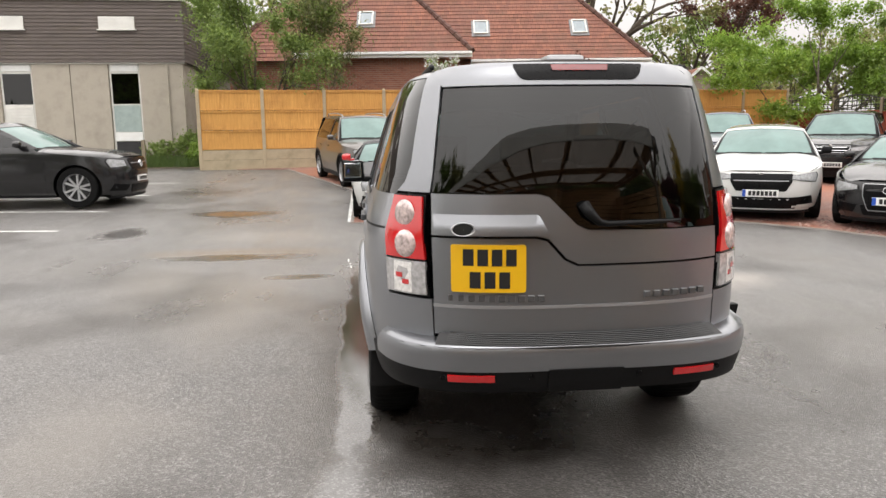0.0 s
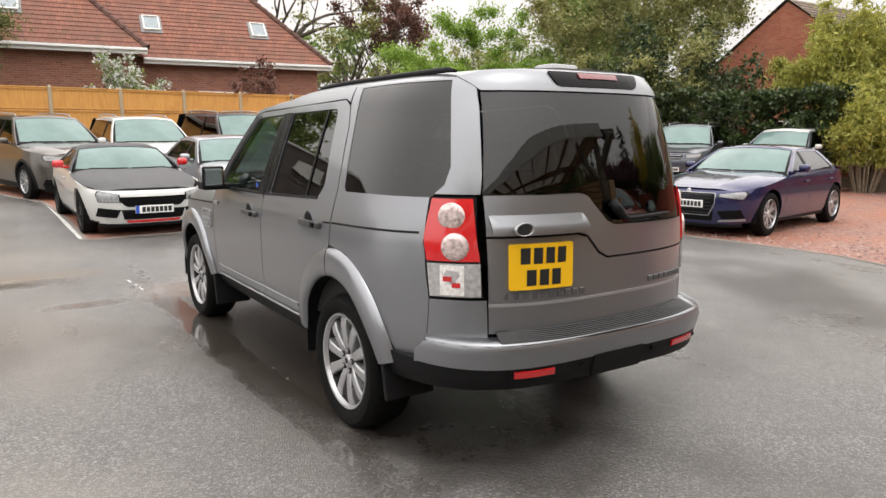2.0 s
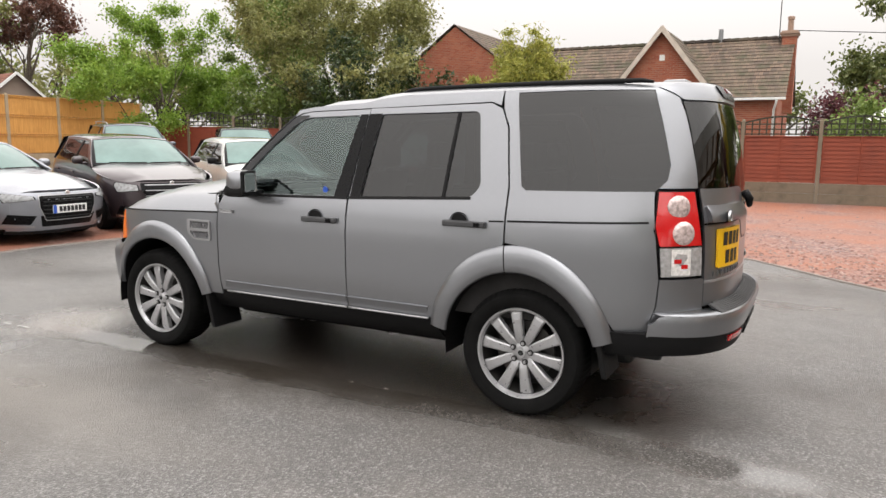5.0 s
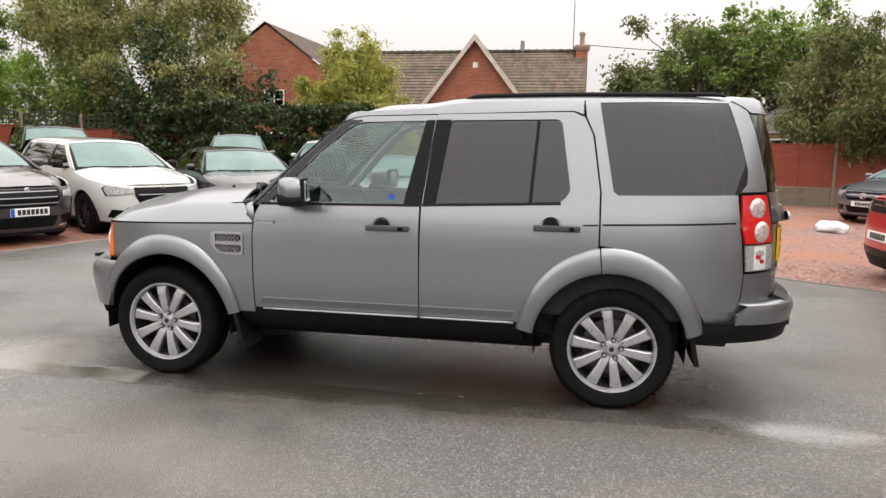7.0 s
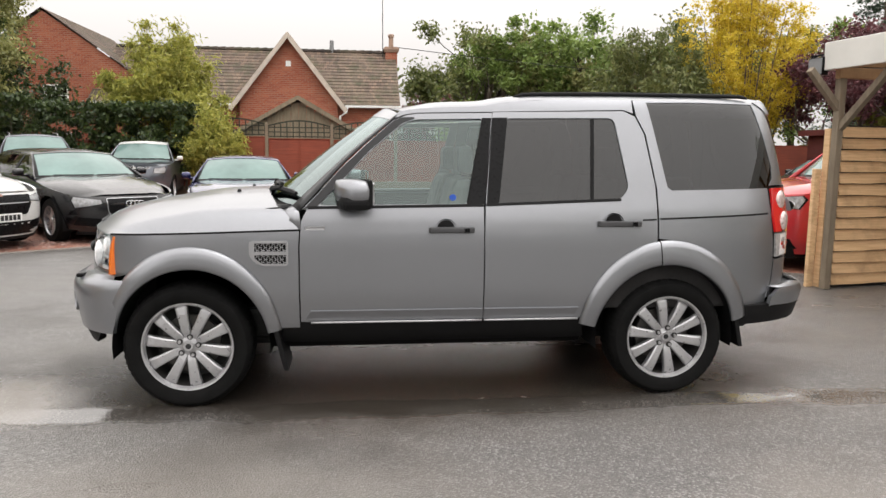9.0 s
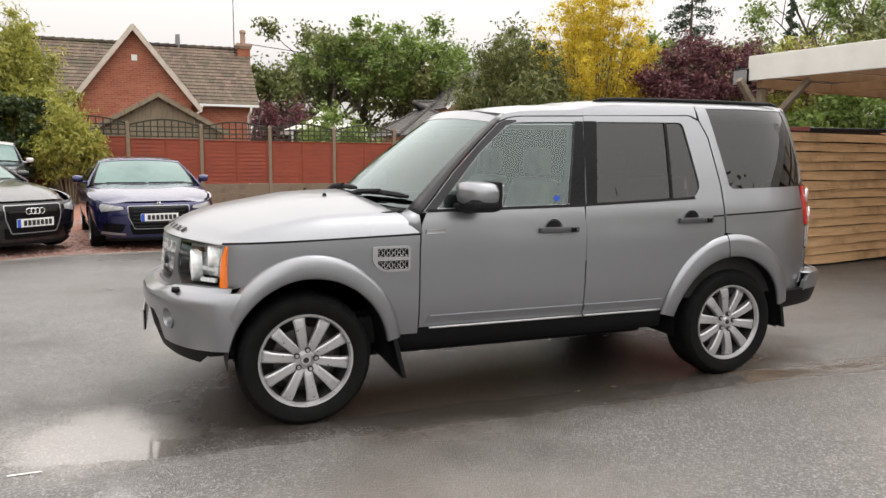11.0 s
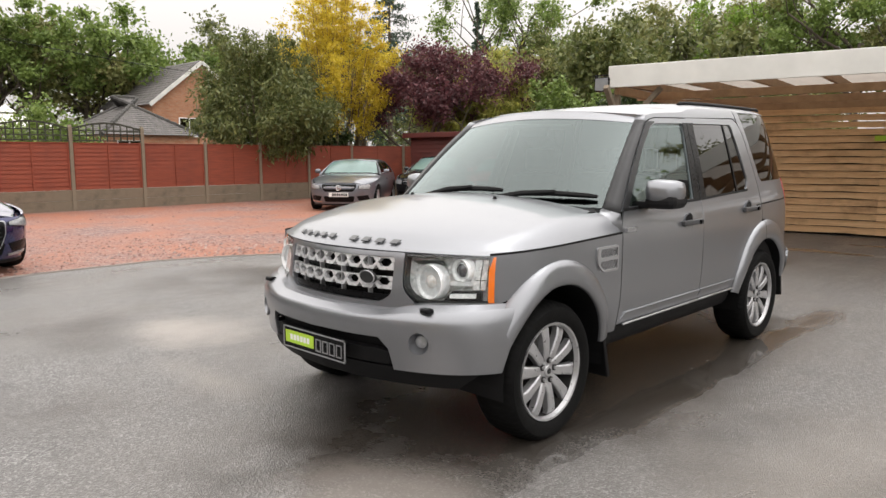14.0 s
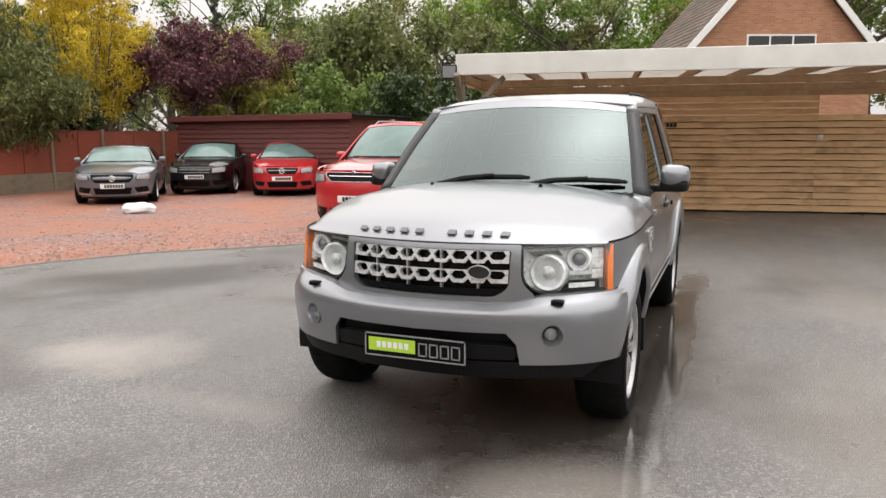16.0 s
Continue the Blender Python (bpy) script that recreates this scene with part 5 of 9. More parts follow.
    low = [(0.644, 1.004), (-0.02, 1.004), (-0.075, 1.03), (-0.150, 1.112), (-0.20, 1.128), (-0.644, 1.128)]
    patch("tailgate", gate + low, h_rear, PAINT, car, step=0.05, depth=0.015, lift=0.004)
    dg = [(-0.644, 1.118), (-0.205, 1.118), (-0.158, 1.103), (-0.085, 1.022), (-0.025, 0.994), (0.644, 0.994), (0.636, 0.690), (-0.636, 0.690)]
    dropg = patch("drop_gate", dg, h_rear, PAINT, car, step=0.05, depth=0.015, lift=0.002)
    patch("gate_crease", [(-0.640, 0.826), (0.640, 0.826), (0.640, 0.812), (-0.640, 0.812)], h_rear, SILVER, dropg, step=0.08, depth=0.004, lift=0.005)
    hb = patch("gate_handle", rounded([(-0.640, 1.222, 0.01), (-0.20, 1.222, 0.01), (-0.155, 1.135, 0.01), (-0.640, 1.135, 0.01)]), lambda x, z: (x, h_rear(x, z)[1] - 0.020 - 0.022 * math.sin(math.pi * min(1, max(0, (1.222 - z) / 0.087)) * 0.6), z), PAINT, car, step=0.03, depth=0.05)
    b = spin("tail_badge", [(-0.004, 0.001), (-0.002, 0.034), (0.006, 0.040)], DARK_METAL, hb, 24, axis="Y")
    b.location = (-0.52, h_rear(-0.52, 1.165)[1] - 0.052, 1.163)
    b.scale = (1.25, 1, 0.7)
    spin("badge_rim", [(-0.004, 0.036), (-0.007, 0.040), (0.004, 0.043)], ALLOY, b, 24, axis="Y")
    for x0, w, n, z in ((-0.375, 0.41, 10, 0.858), (0.425, 0.30, 7, 0.862)):
        for a, c in letter_bars(n, w, 0.03, 0.45):
            y = h_rear(x0 + a, z)[1]
            box("badge_bar", (x0 + a, y - 0.010, z - 0.014), (x0 + c, y + 0.002, z + 0.014), BADGE_GREY, dropg, bevel=0.002)
    # number plate: two rows of plain bars
    plate = patch("number_plate", rounded([(-0.562, 1.094, 0.012), (-0.252, 1.094, 0.012), (-0.252, 0.888, 0.012), (-0.562, 0.888, 0.012)]), h_rear, YELLOW_PLATE, car, step=0.08, lift=0.018, depth=0.012)
    for n, zc, w in ((4, 1.040, 0.225), (3, 0.942, 0.170)):
        for a, c in letter_bars(n, w, 0.07, 0.35):
            x0 = -0.407 + a
            y = h_rear(x0, zc)[1]
            y2 = h_rear(x0 + (c - a), zc)[1]
            vs = [(x0, y - 0.0205, zc - 0.036), (x0 + c - a, y2 - 0.0205, zc - 0.036), (x0 + c - a, y2 - 0.0205, zc + 0.036), (x0, y - 0.0205, zc + 0.036)]
            raw("plate_bar", vs, [(0, 1, 2, 3)], PLATE_INK, plate)
    # rear wiper
    vs, fs = [], []
    y = lambda x, z: h_rear(x, z)[1]
    pts = [(-0.005, y(0, 1.26) - 0.012, 1.262), (0.015, y(0, 1.22) - 0.034, 1.225), (0.06, y(0.05, 1.18) - 0.030, 1.185), (0.10, y(0.1, 1.18) - 0.026, 1.178), (0.30, y(0.3, 1.18) - 0.018, 1.180), (0.44, y(0.44, 1.18) - 0.012, 1.182)]
    tube(vs, fs, pts, [0.026, 0.024, 0.017, 0.012, 0.010, 0.006], 8)
    raw("rear_wiper", vs, fs, BLACK_TRIM, car, smooth=True)
    # rear bumper: painted lip with a ribbed step, black below
    rb, K4 = h_bumper(curve_of([0.40, 0.50, 0.62, 0.72], [0.885, 0.915, 0.925, 0.905]), curve_of([0.40, 0.46, 0.555, 0.60, 0.640, 0.67], [0.96, 1.02, 1.042, 1.052, 1.062, 1.046]), 4.0, 1.5, True)
    rx = lambda x, z: (K4 - x / 0.925, z)
    pb = patch("rear_bumper", [(0.600, 0.548), (0.600, 0.612), (0.615, 0.618), (0.645, 0.655), (0.69, 0.668), (2 * K4 - 0.69, 0.668), (2 * K4 - 0.645, 0.655), (2 * K4 - 0.615, 0.618), (2 * K4 - 0.600, 0.612), (2 * K4 - 0.600, 0.548), (2 * K4 - 0.62, 0.555), rx(-0.80, 0.556), rx(0.80, 0.556), (0.62, 0.555)], rb, PAINT, car, step=0.05, depth=0.03)
    bb = patch("bumper_lower", [(0.36, 0.425), (0.36, 0.556), (0.40, 0.556), (0.635, 0.562), rx(0.80, 0.562), rx(-0.80, 0.562), (2 * K4 - 0.635, 0.562), (2 * K4 - 0.40, 0.556), (2 * K4 - 0.36, 0.556), (2 * K4 - 0.36, 0.425), rx(-0.7, 0.455), rx(0.7, 0.455)], rb, BLACK_TRIM, pb, step=0.06, depth=0.05, lift=-0.004)
    for x in (-0.50, 0.50):
        patch("reflector", [rx(x - 0.10, 0.540), rx(x + 0.10, 0.540), rx(x + 0.10, 0.510), rx(x - 0.10, 0.510)], rb, RED_LENS, bb, step=0.05, depth=0.01, lift=0.004)
    patch("tow_cover", [rx(-0.165, 0.562), rx(0.165, 0.562), rx(0.165, 0.458), rx(-0.165, 0.458)], rb, BLACK_TRIM, bb, step=0.08, depth=0.012, lift=0.006)
    for x in (-0.62, -0.24, 0.24, 0.62):
        p = Vector(rb(*rx(x, 0.528)))
        bm = bmesh.new()
        add_cyl(bm, p, p + Vector((0, -0.006, 0)), 0.012, 0.011, 12)
        part("parking_sensor", bm, GLOSS_BLACK, bb)
    stp = patch("bumper_step", [(-1, 0), (1, 0), (1, 1), (-1, 1)], lambda k, v: (k * (0.62 + 0.03 * v), -2.385 - 0.085 * v - 0.085 * (1 - abs(k) ** 3.0), 0.664 + 0.038 * (1 - v)), RIB_GREY, pb, step=0.07, depth=0.01)
    for i in range(7):
        v = 0.08 + i * 0.13
        vs, fs = [], []
        tube(vs, fs, [(k * (0.57 + 0.04 * v), -2.387 - 0.085 * v - 0.085 * (1 - abs(k) ** 3), 0.667 + 0.038 * (1 - v)) for k in [j / 8 - 1 for j in range(17)]], [0.0045] * 17, 5)
        raw("step_rib", vs, fs, RIB_GREY, stp)
    # top flange that closes the bumper to the body
    A = [rb(u, 0.664) for u in [0.66 + (2 * K4 - 1.32) * i / 24 for i in range(25)]]
    B = [(p[0] * 0.93, p[1] + 0.10, 0.672) for p in A]
    strip("bumper_flange", A, B, PAINT, pb, depth=0.006)
    # wheels
    for x, o in ((-0.806, -1), (0.806, 1)):
        for y in (1.4425, -1.4425):
            alloy_wheel(car, (x, y, 0.368), r=0.368, out=o)
    # underside and cabin
    box("underbody", (-0.60, -2.15, 0.34), (0.60, 1.95, 0.52), DARK_METAL, car, bevel=0.03)
    box("chassis", (-0.52, -1.02, 0.24), (0.52, 1.02, 0.36), BLACK_TRIM, car, bevel=0.04)
    box("floor_pan", (-0.70, -0.92, 0.33), (0.70, 0.92, 0.48), BLACK_TRIM, car, bevel=0.03)
    box("gearbox_guard", (-0.42, -1.95, 0.24), (0.42, 1.80, 0.345), DARK_METAL, car, bevel=0.04)
    for y, r in ((1.4425, 0.04), (-1.4425, 0.05)):
        bm = bmesh.new()
        add_cyl(bm, (-0.75, y, 0.365), (0.75, y, 0.365), r, r, 10)
        part("axle", bm, DARK_METAL, car)
    bm = bmesh.new()
    add_box(bm, (-0.80, -2.20, 0.55), (0.80, 0.85, 0.60), 0.01)
    add_box(bm, (-0.58, -2.36, 0.60), (0.58, -2.30, 1.08), 0.01)
    add_box(bm, (-0.56, 0.80, 0.50), (0.56, 1.75, 0.92), 0.05)
    for s in (-1, 1):
        add_box(bm, (min(s * 0.84, s * 0.88), -2.0, 0.55), (max(s * 0.84, s * 0.88), 0.78, 1.16), 0.015)
    part("cabin_lining", bm, INTERIOR, car)
    patch("headliner", [(-0.96, 0.17), (0.96, 0.17), (0.96, -2.12), (-0.96, -2.12)], lambda k, y: (roof(k, y)[0], y, roof(k, y)[2] - 0.035), HEADLINER, car, step=0.15, depth=0)
    bm = bmesh.new()
    add_box(bm, (-0.77, 0.58, 0.80), (0.77, 0.86, 1.160), 0.06)
    add_box(bm, (-0.13, 0.10, 0.60), (0.13, 0.70, 0.98), 0.04)
    add_box(bm, (0.20, 0.56, 1.14), (0.56, 0.80, 1.215), 0.05)
    part("dashboard", bm, INTERIOR, car, smooth=False)
    vs, fs = [], []
    tube(vs, fs, [(0.38 + 0.19 * math.cos(t), 0.47 + 0.07 * math.sin(t), 1.05 + 0.176 * math.sin(t)) for t in [2 * math.pi * i / 24 for i in range(25)]], [0.016] * 25, 8)
    sw = raw("steering_wheel", vs, fs, INTERIOR, car, smooth=True)
    bm = bmesh.new()
    add_box(bm, (0.30, 0.47, 1.00), (0.46, 0.53, 1.10), 0.02)
    add_box(bm, (0.20, 0.475, 1.04), (0.56, 0.495, 1.07), 0.006)
    part("wheel_boss", bm, INTERIOR, sw)
    for x, y in ((-0.38, -0.05), (0.38, -0.05), (-0.45, -0.98), (0.45, -0.98), (0.0, -0.98)):
        w = 0.25 if y > -0.5 else 0.21
        bm = bmesh.new()
        add_box(bm, (x - w, y - 0.05, 0.70), (x + w, y + 0.46, 0.86), 0.05)
        bs = part("seat", bm, SEAT_CLOTH, car)
        bm = bmesh.new()
        add_box(bm, (x - w, y - 0.08, 0.80), (x + w, y + 0.06, 1.34), 0.06, pose(0, 0, 0, 0, 0, 0))
        for v in bm.verts:
            v.co.y -= 0.28 * (v.co.z - 0.8)
        part("seat_back", bm, SEAT_CLOTH, bs)
        bm = bmesh.new()
        add_box(bm, (x - 0.13, y - 0.22, 1.36), (x + 0.13, y - 0.12, 1.54), 0.04)
        part("headrest", bm, SEAT_CLOTH, bs)
    bm = bmesh.new()
    add_box(bm, (-0.12, 0.38, 1.60), (0.12, 0.405, 1.67), 0.012)
    part("rear_view_mirror", bm, INTERIOR, car)
    bm = bmesh.new()
    bmesh.ops.create_circle(bm, cap_ends=True, segments=20, radius=0.020)
    for v in bm.verts:
        v.co = Vector((-0.893, -0.09 + v.co.x, 1.232 + v.co.y))
    part("window_sticker", bm, PLATE_BLUE, car)
    return car


def thing_part_plate(name, parent, at, w, h):
    """The dealer's show plate: black with a lime block and plain grey bars."""
    x, y, z = at
    p = box(name, (x - w / 2, y - 0.012, z - h / 2), (x + w / 2, y, z + h / 2), GLOSS_BLACK, parent, bevel=0.004)
    bm = bmesh.new()
    for lo, hi in (((x - w / 2, z + h / 2 - 0.006), (x + w / 2, z + h / 2)), ((x - w / 2, z - h / 2), (x + w / 2, z - h / 2 + 0.006)), ((x - w / 2, z - h / 2), (x - w / 2 + 0.006, z + h / 2)), ((x + w / 2 - 0.006, z - h / 2), (x + w / 2, z + h / 2))):
        add_box(bm, (lo[0], y - 0.002, lo[1]), (hi[0], y + 0.004, hi[1]))
    part("plate_rim", bm, SILVER, p)
    box("lime_block", (x - 0.005, y - 0.001, z - 0.030), (x + w / 2 - 0.02, y + 0.003, z + 0.036), LIME, p, bevel=0)
    for a, c in letter_bars(6, 0.17, 0.03, 0.4):
        box("plate_bar", (x + 0.115 + a, y + 0.002, z - 0.012), (x + 0.115 + c, y + 0.0045, z + 0.018), WHITE, p, bevel=0)
    for a, c in letter_bars(4, 0.215, 0.05, 0.25):
        bm = bmesh.new()
        xx0, xx1 = x - 0.130 + a, x - 0.130 + c
        for lo, hi in (((xx0, z - 0.038), (xx1, z - 0.032)), ((xx0, z + 0.022), (xx1, z + 0.028)), ((xx0, z - 0.038), (xx0 + 0.006, z + 0.028)), ((xx1 - 0.006, z - 0.038), (xx1, z + 0.028))):
            add_box(bm, (lo[0], y - 0.001, lo[1]), (hi[0], y + 0.0035, hi[1]))
        part("plate_bar", bm, SILVER, p)
    return p


hero_car()

# ---- the ground ----
def ground():
    xs = sorted(set([-400, -200, -120, -80, -60] + list(range(-45, 46, 3)) + [60, 80, 120, 200, 400]))
    ys = sorted(set([-400, -200, -120, -80, -60, -45, -30, -20, -12] + list(np.arange(-8, 10, 0.75)) + list(range(10, 61, 3)) + [80, 120, 200, 400]))
    vs = [(x, y, rise(y)) for y in ys for x in xs]
    n = len(xs)
    fs = [(j * n + i, j * n + i + 1, (j + 1) * n + i + 1, (j + 1) * n + i) for j in range(len(ys) - 1) for i in range(n - 1)]
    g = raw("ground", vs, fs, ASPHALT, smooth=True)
    tagged(g, "dark wet asphalt yard with puddles, damp streaks and painted-in shade and sheen", "ground", kind="structure")


ground()
EDGE = [(-3.4, 17.2), (-1.32, 11.1), (-1.21, 8.46), (-1.22, 6.12), (0.2, 6.2), (1.3, 6.25), (2.8, 6.08), (4.2, 5.75), (5.05, 5.2), (5.75, 4.44), (6.3, 3.6), (6.58, 2.6), (6.78, 1.5), (6.82, 0.0), (6.50, -1.0), (5.88, -2.1),
        (4.70, -3.15), (4.15, -3.75), (3.65, -4.55), (3.27, -5.15)]


def gravel():
    out = EDGE + [(4.1, -10.2), (4.6, -16.5), (18.0, -16.5), (17.9, 5), (16.6, 13), (15.2, 20.8), (-5.7, 17.6)]
    g = patch("gravel_parking", out, lambda x, y: (x, y, rise(y) + 0.012 + 0.006 * noise.noise((x * 0.7, y * 0.7, 0))), GRAVEL, None, step=0.8, depth=0.03, centre=(5, 0, -50))
    tagged(g, "red gravel and crushed brick parking area beside the asphalt", "gravel", kind="structure")
    # loose chips that lie proud of it, thickest by the asphalt
    rng = random.Random(4)
    vs, fs = [], []
    poly = [p for p in out]
    n = 0
    while n < 5200:
        if rng.random() < 0.72:
            i = rng.randrange(8, len(EDGE) - 2)
            a, b = Vector(EDGE[i]), Vector(EDGE[i + 1])
            p = a.lerp(b, rng.random()) + Vector((abs(rng.gauss(0, 1.9)), rng.gauss(0, 0.4)))
        else:
            p = Vector((rng.uniform(5, 16), rng.uniform(-12, 5)))
        if not inside(np.array([p.x]), np.array([p.y]), poly)[0]:
            continue
        s = rng.uniform(0.012, 0.034)
        z = rise(p.y) + 0.014
        b0 = len(vs)
        t0 = rng.uniform(0, 6.3)
        for k in range(5):
            t = t0 + k * 1.2566 + rng.uniform(-0.3, 0.3)
            r = s * rng.uniform(0.7, 1.2)
            vs.append((p.x + r * math.cos(t), p.y + r * math.sin(t), z + rng.uniform(-0.004, 0.004)))
        vs.append((p.x + rng.uniform(-0.3, 0.3) * s, p.y, z + s * rng.uniform(0.35, 0.8)))
        fs += [(b0 + k, b0 + (k + 1) % 5, b0 + 5) for k in range(5)]
        n += 1
    M = Mat("stone_chips")
    M.set(Base_Color=M.ramp(M.island(), (0.0, (0.13, 0.06, 0.05)), (0.4, (0.26, 0.13, 0.10)), (0.75, (0.38, 0.26, 0.22)), (1.0, (0.14, 0.11, 0.10))), Roughness=0.55)
    tagged(raw("gravel_chips", vs, fs, M.m), "loose wet red and grey stone chips", "gravel", kind="stuff")
    # a low concrete edging where asphalt meets gravel
    A, vs, fs = [], [], []
    pts = [p for a, b in zip(EDGE, EDGE[1:]) for p in (a, tuple((Vector(a) + Vector(b)) / 2))] + [EDGE[-1]]
    for i, p in enumerate(pts):
        q = Vector(pts[min(i + 1, len(pts) - 1)]) - Vector(pts[max(i - 1, 0)])
        nrm = Vector((q.y, -q.x)).normalized() if q.length else Vector((0, 1))
        z = rise(p[1])
        for d, h in ((-0.035, 0.0), (-0.03, 0.014), (0.03, 0.018), (0.035, 0.0)):
            vs.append((p[0] + nrm.x * d, p[1] + nrm.y * d, z + h))
    for i in range(len(pts) - 1):
        for j in range(3):
            fs.append((4 * i + j, 4 * i + j + 1, 4 * i + j + 5, 4 * i + j + 4))
    tagged(raw("edging_kerb", vs, fs, KERB), "flush concrete edging between asphalt and gravel", "kerb", kind="structure")


gravel()


def bay_line(a, b, w=0.085):
    a, b = Vector(a), Vector(b)
    d = (b - a).normalized()
    n = Vector((-d.y, d.x)) * w / 2
    k = 14
    vs, fs = [], []
    rng = random.Random(int(a.y * 100))
    for i in range(k + 1):
        p = a.lerp(b, i / k)
        for s in (-1, 1):
            q = p + n * s * (1 + rng.uniform(-0.12, 0.12))
            vs.append((q.x, q.y, rise(q.y) + 0.005))
    for i in range(k):
        fs.append((2 * i, 2 * i + 1, 2 * i + 3, 2 * i + 2))
    ob = raw("bay_line", vs, fs, LINE_AND_GLINT)
    tagged(ob, "white stroke on asphalt, used for worn bay lines and painted puddle glints", "road marking", kind="structure")


for y0, y1 in ((5.98, 6.55), (8.13, 8.75), (10.69, 11.3), (13.35, 13.9)):
    bay_line((-5.68, y0), (-10.6, y1))
bay_line((-1.27, 6.25), (-1.30, 11.0), 0.06)
# three short white dashes painted as glints on the puddle
bay_line((-1.20, 3.25), (-1.19, 3.08), 0.016)
bay_line((-1.17, 3.0), (-1.165, 2.92), 0.022)
bay_line((-1.16, 2.84), (-1.15, 2.70), 0.014)


# ---- fences ----
def frame_at(p, q):
    """A pose at p whose x axis runs along the ground to q."""
    d = Vector(q) - Vector(p)
    return pose(p[0], p[1], rise(p[1]), 0, 0, math.degrees(math.atan2(d.y, d.x)))


def post_mesh(h, w=0.105, mat=CONCRETE):
    bm = bmesh.new()
    add_box(bm, (-w / 2, -w / 2, 0), (w / 2, w / 2, h - 0.05), 0.012)
    r = bmesh.ops.create_cone(bm, cap_ends=True, segments=4, radius1=w * 0.70, radius2=w * 0.35, depth=0.05, matrix=Matrix.Translation((0, 0, h - 0.025)) @ Matrix.Rotation(radians(45), 4, "Z"))
    me = bpy.data.meshes.new("post")
    bm.to_mesh(me)
    bm.free()
    me.materials.append(mat)
    return me


def link(name, me, parent, m, label=""):
    ob = new(name, me)
    ob.parent = parent
    ob.matrix_basis = m
    if label:
        tagged(ob, label)
    return ob


def board_panel(w, h, n, vertical, lap=0.012, thick=0.014, rails=True, seed=1):
    """One fence panel of lapped boards with its rails, as a mesh in the xz plane."""
    rng = random.Random(seed)
    bm = bmesh.new()
    size = (w if vertical else h) / n
    for i in range(n):
        a, b = i * size - lap * 0.5, (i + 1) * size + lap * 0.5
        j = rng.uniform(-0.004, 0.004)
        if vertical:
            lo, hi = (a, -thick / 2, j), (b, thick / 2, h + j)
        else:
            lo, hi = (0, -thick / 2, a + j), (w, thick / 2, b + j)
        v0 = len(bm.verts)
        add_box(bm, lo, hi)
        bm.verts.ensure_lookup_table()
        for v in bm.verts[v0:]:
            f = (v.co.x - a) / (b - a) if vertical else (v.co.z - a) / (b - a)
            v.co.y += (0.5 - f) * thick * (1.6 if vertical else -1.5)
            if not vertical:
                v.co.z += 0.006 * noise.noise((v.co.x * 0.9, i * 3.1, seed))
    if rails:
        if vertical:
            for z in (0.03, h - 0.03):
                add_box(bm, (0, -0.035, z - 0.02), (w, -0.010, z + 0.02), 0.004)
        else:
            for x in (0.03, w * 0.5, w - 0.03):
                add_box(bm, (x - 0.02, -0.034, 0), (x + 0.02, -0.012, h), 0.004)
            add_box(bm, (0, -0.03, h), (w, 0.03, h + 0.025), 0.004)
    me = bpy.data.meshes.new("fence_panel")
    bm.to_mesh(me)
    bm.free()
    return me


def slab_mesh(w, h, d=0.05, mat=CONCRETE):
    bm = bmesh.new()
    add_box(bm, (0, -d / 2, 0), (w, d / 2, h), 0.008)
    me = bpy.data.meshes.new("gravel_board")
    bm.to_mesh(me)
    bm.free()
    me.materials.append(mat)
    return me


def timber_fence():
    p, q = Vector((-6.05, 17.35)), Vector((14.6, 20.45))
    L = (q - p).length
    n = 11
    bay = L / n
    f = thing("timber_fence", frame_at(p, q), "new golden timber panel fence between concrete posts", "fence", kind="structure")
    post = post_mesh(2.46)
    base = slab_mesh(bay - 0.10, 0.30)
    d = (q - p).normalized()
    kinds = []
    for s in range(3):
        me = board_panel(bay - 0.10, 0.585, 15, True, seed=s)
        me.materials.append(YELLOW_WOOD)
        kinds.append(me)
    cap = bmesh.new()
    add_box(cap, (0, -0.045, 0), (bay - 0.10, 0.045, 0.03), 0.005)
    capm = bpy.data.meshes.new("capping")
    cap.to_mesh(capm)
    cap.free()
    capm.materials.append(YELLOW_WOOD)
    for i in range(n + 1):
        dz = rise(p.y + d.y * bay * i) - rise(p.y)
        link("post", post, f, Matrix.Translation((bay * i, 0, dz)))
        if i == n:
            break
        x = bay * i + 0.05
        for k in range(2):
            link("gravel_board", base, f, Matrix.Translation((x, 0, dz + 0.305 * k)))
        for k in range(3):
            link("fence_panel", kinds[(i + k) % 3], f, Matrix.Translation((x, 0, dz + 0.615 + 0.592 * k)))
        link("capping", capm, f, Matrix.Translation((x, 0, dz + 0.615 + 0.592 * 3 - 0.005)))
    # the short return to the building
    g = thing("timber_fence", frame_at((-6.05, 17.35), (-6.3, 22.0)), "golden timber panel fence beside the concrete building", "fence", kind="structure")
    link("fence_panel", kinds[0], g, Matrix.Translation((0.05, 0, 0.6)))


timber_fence()


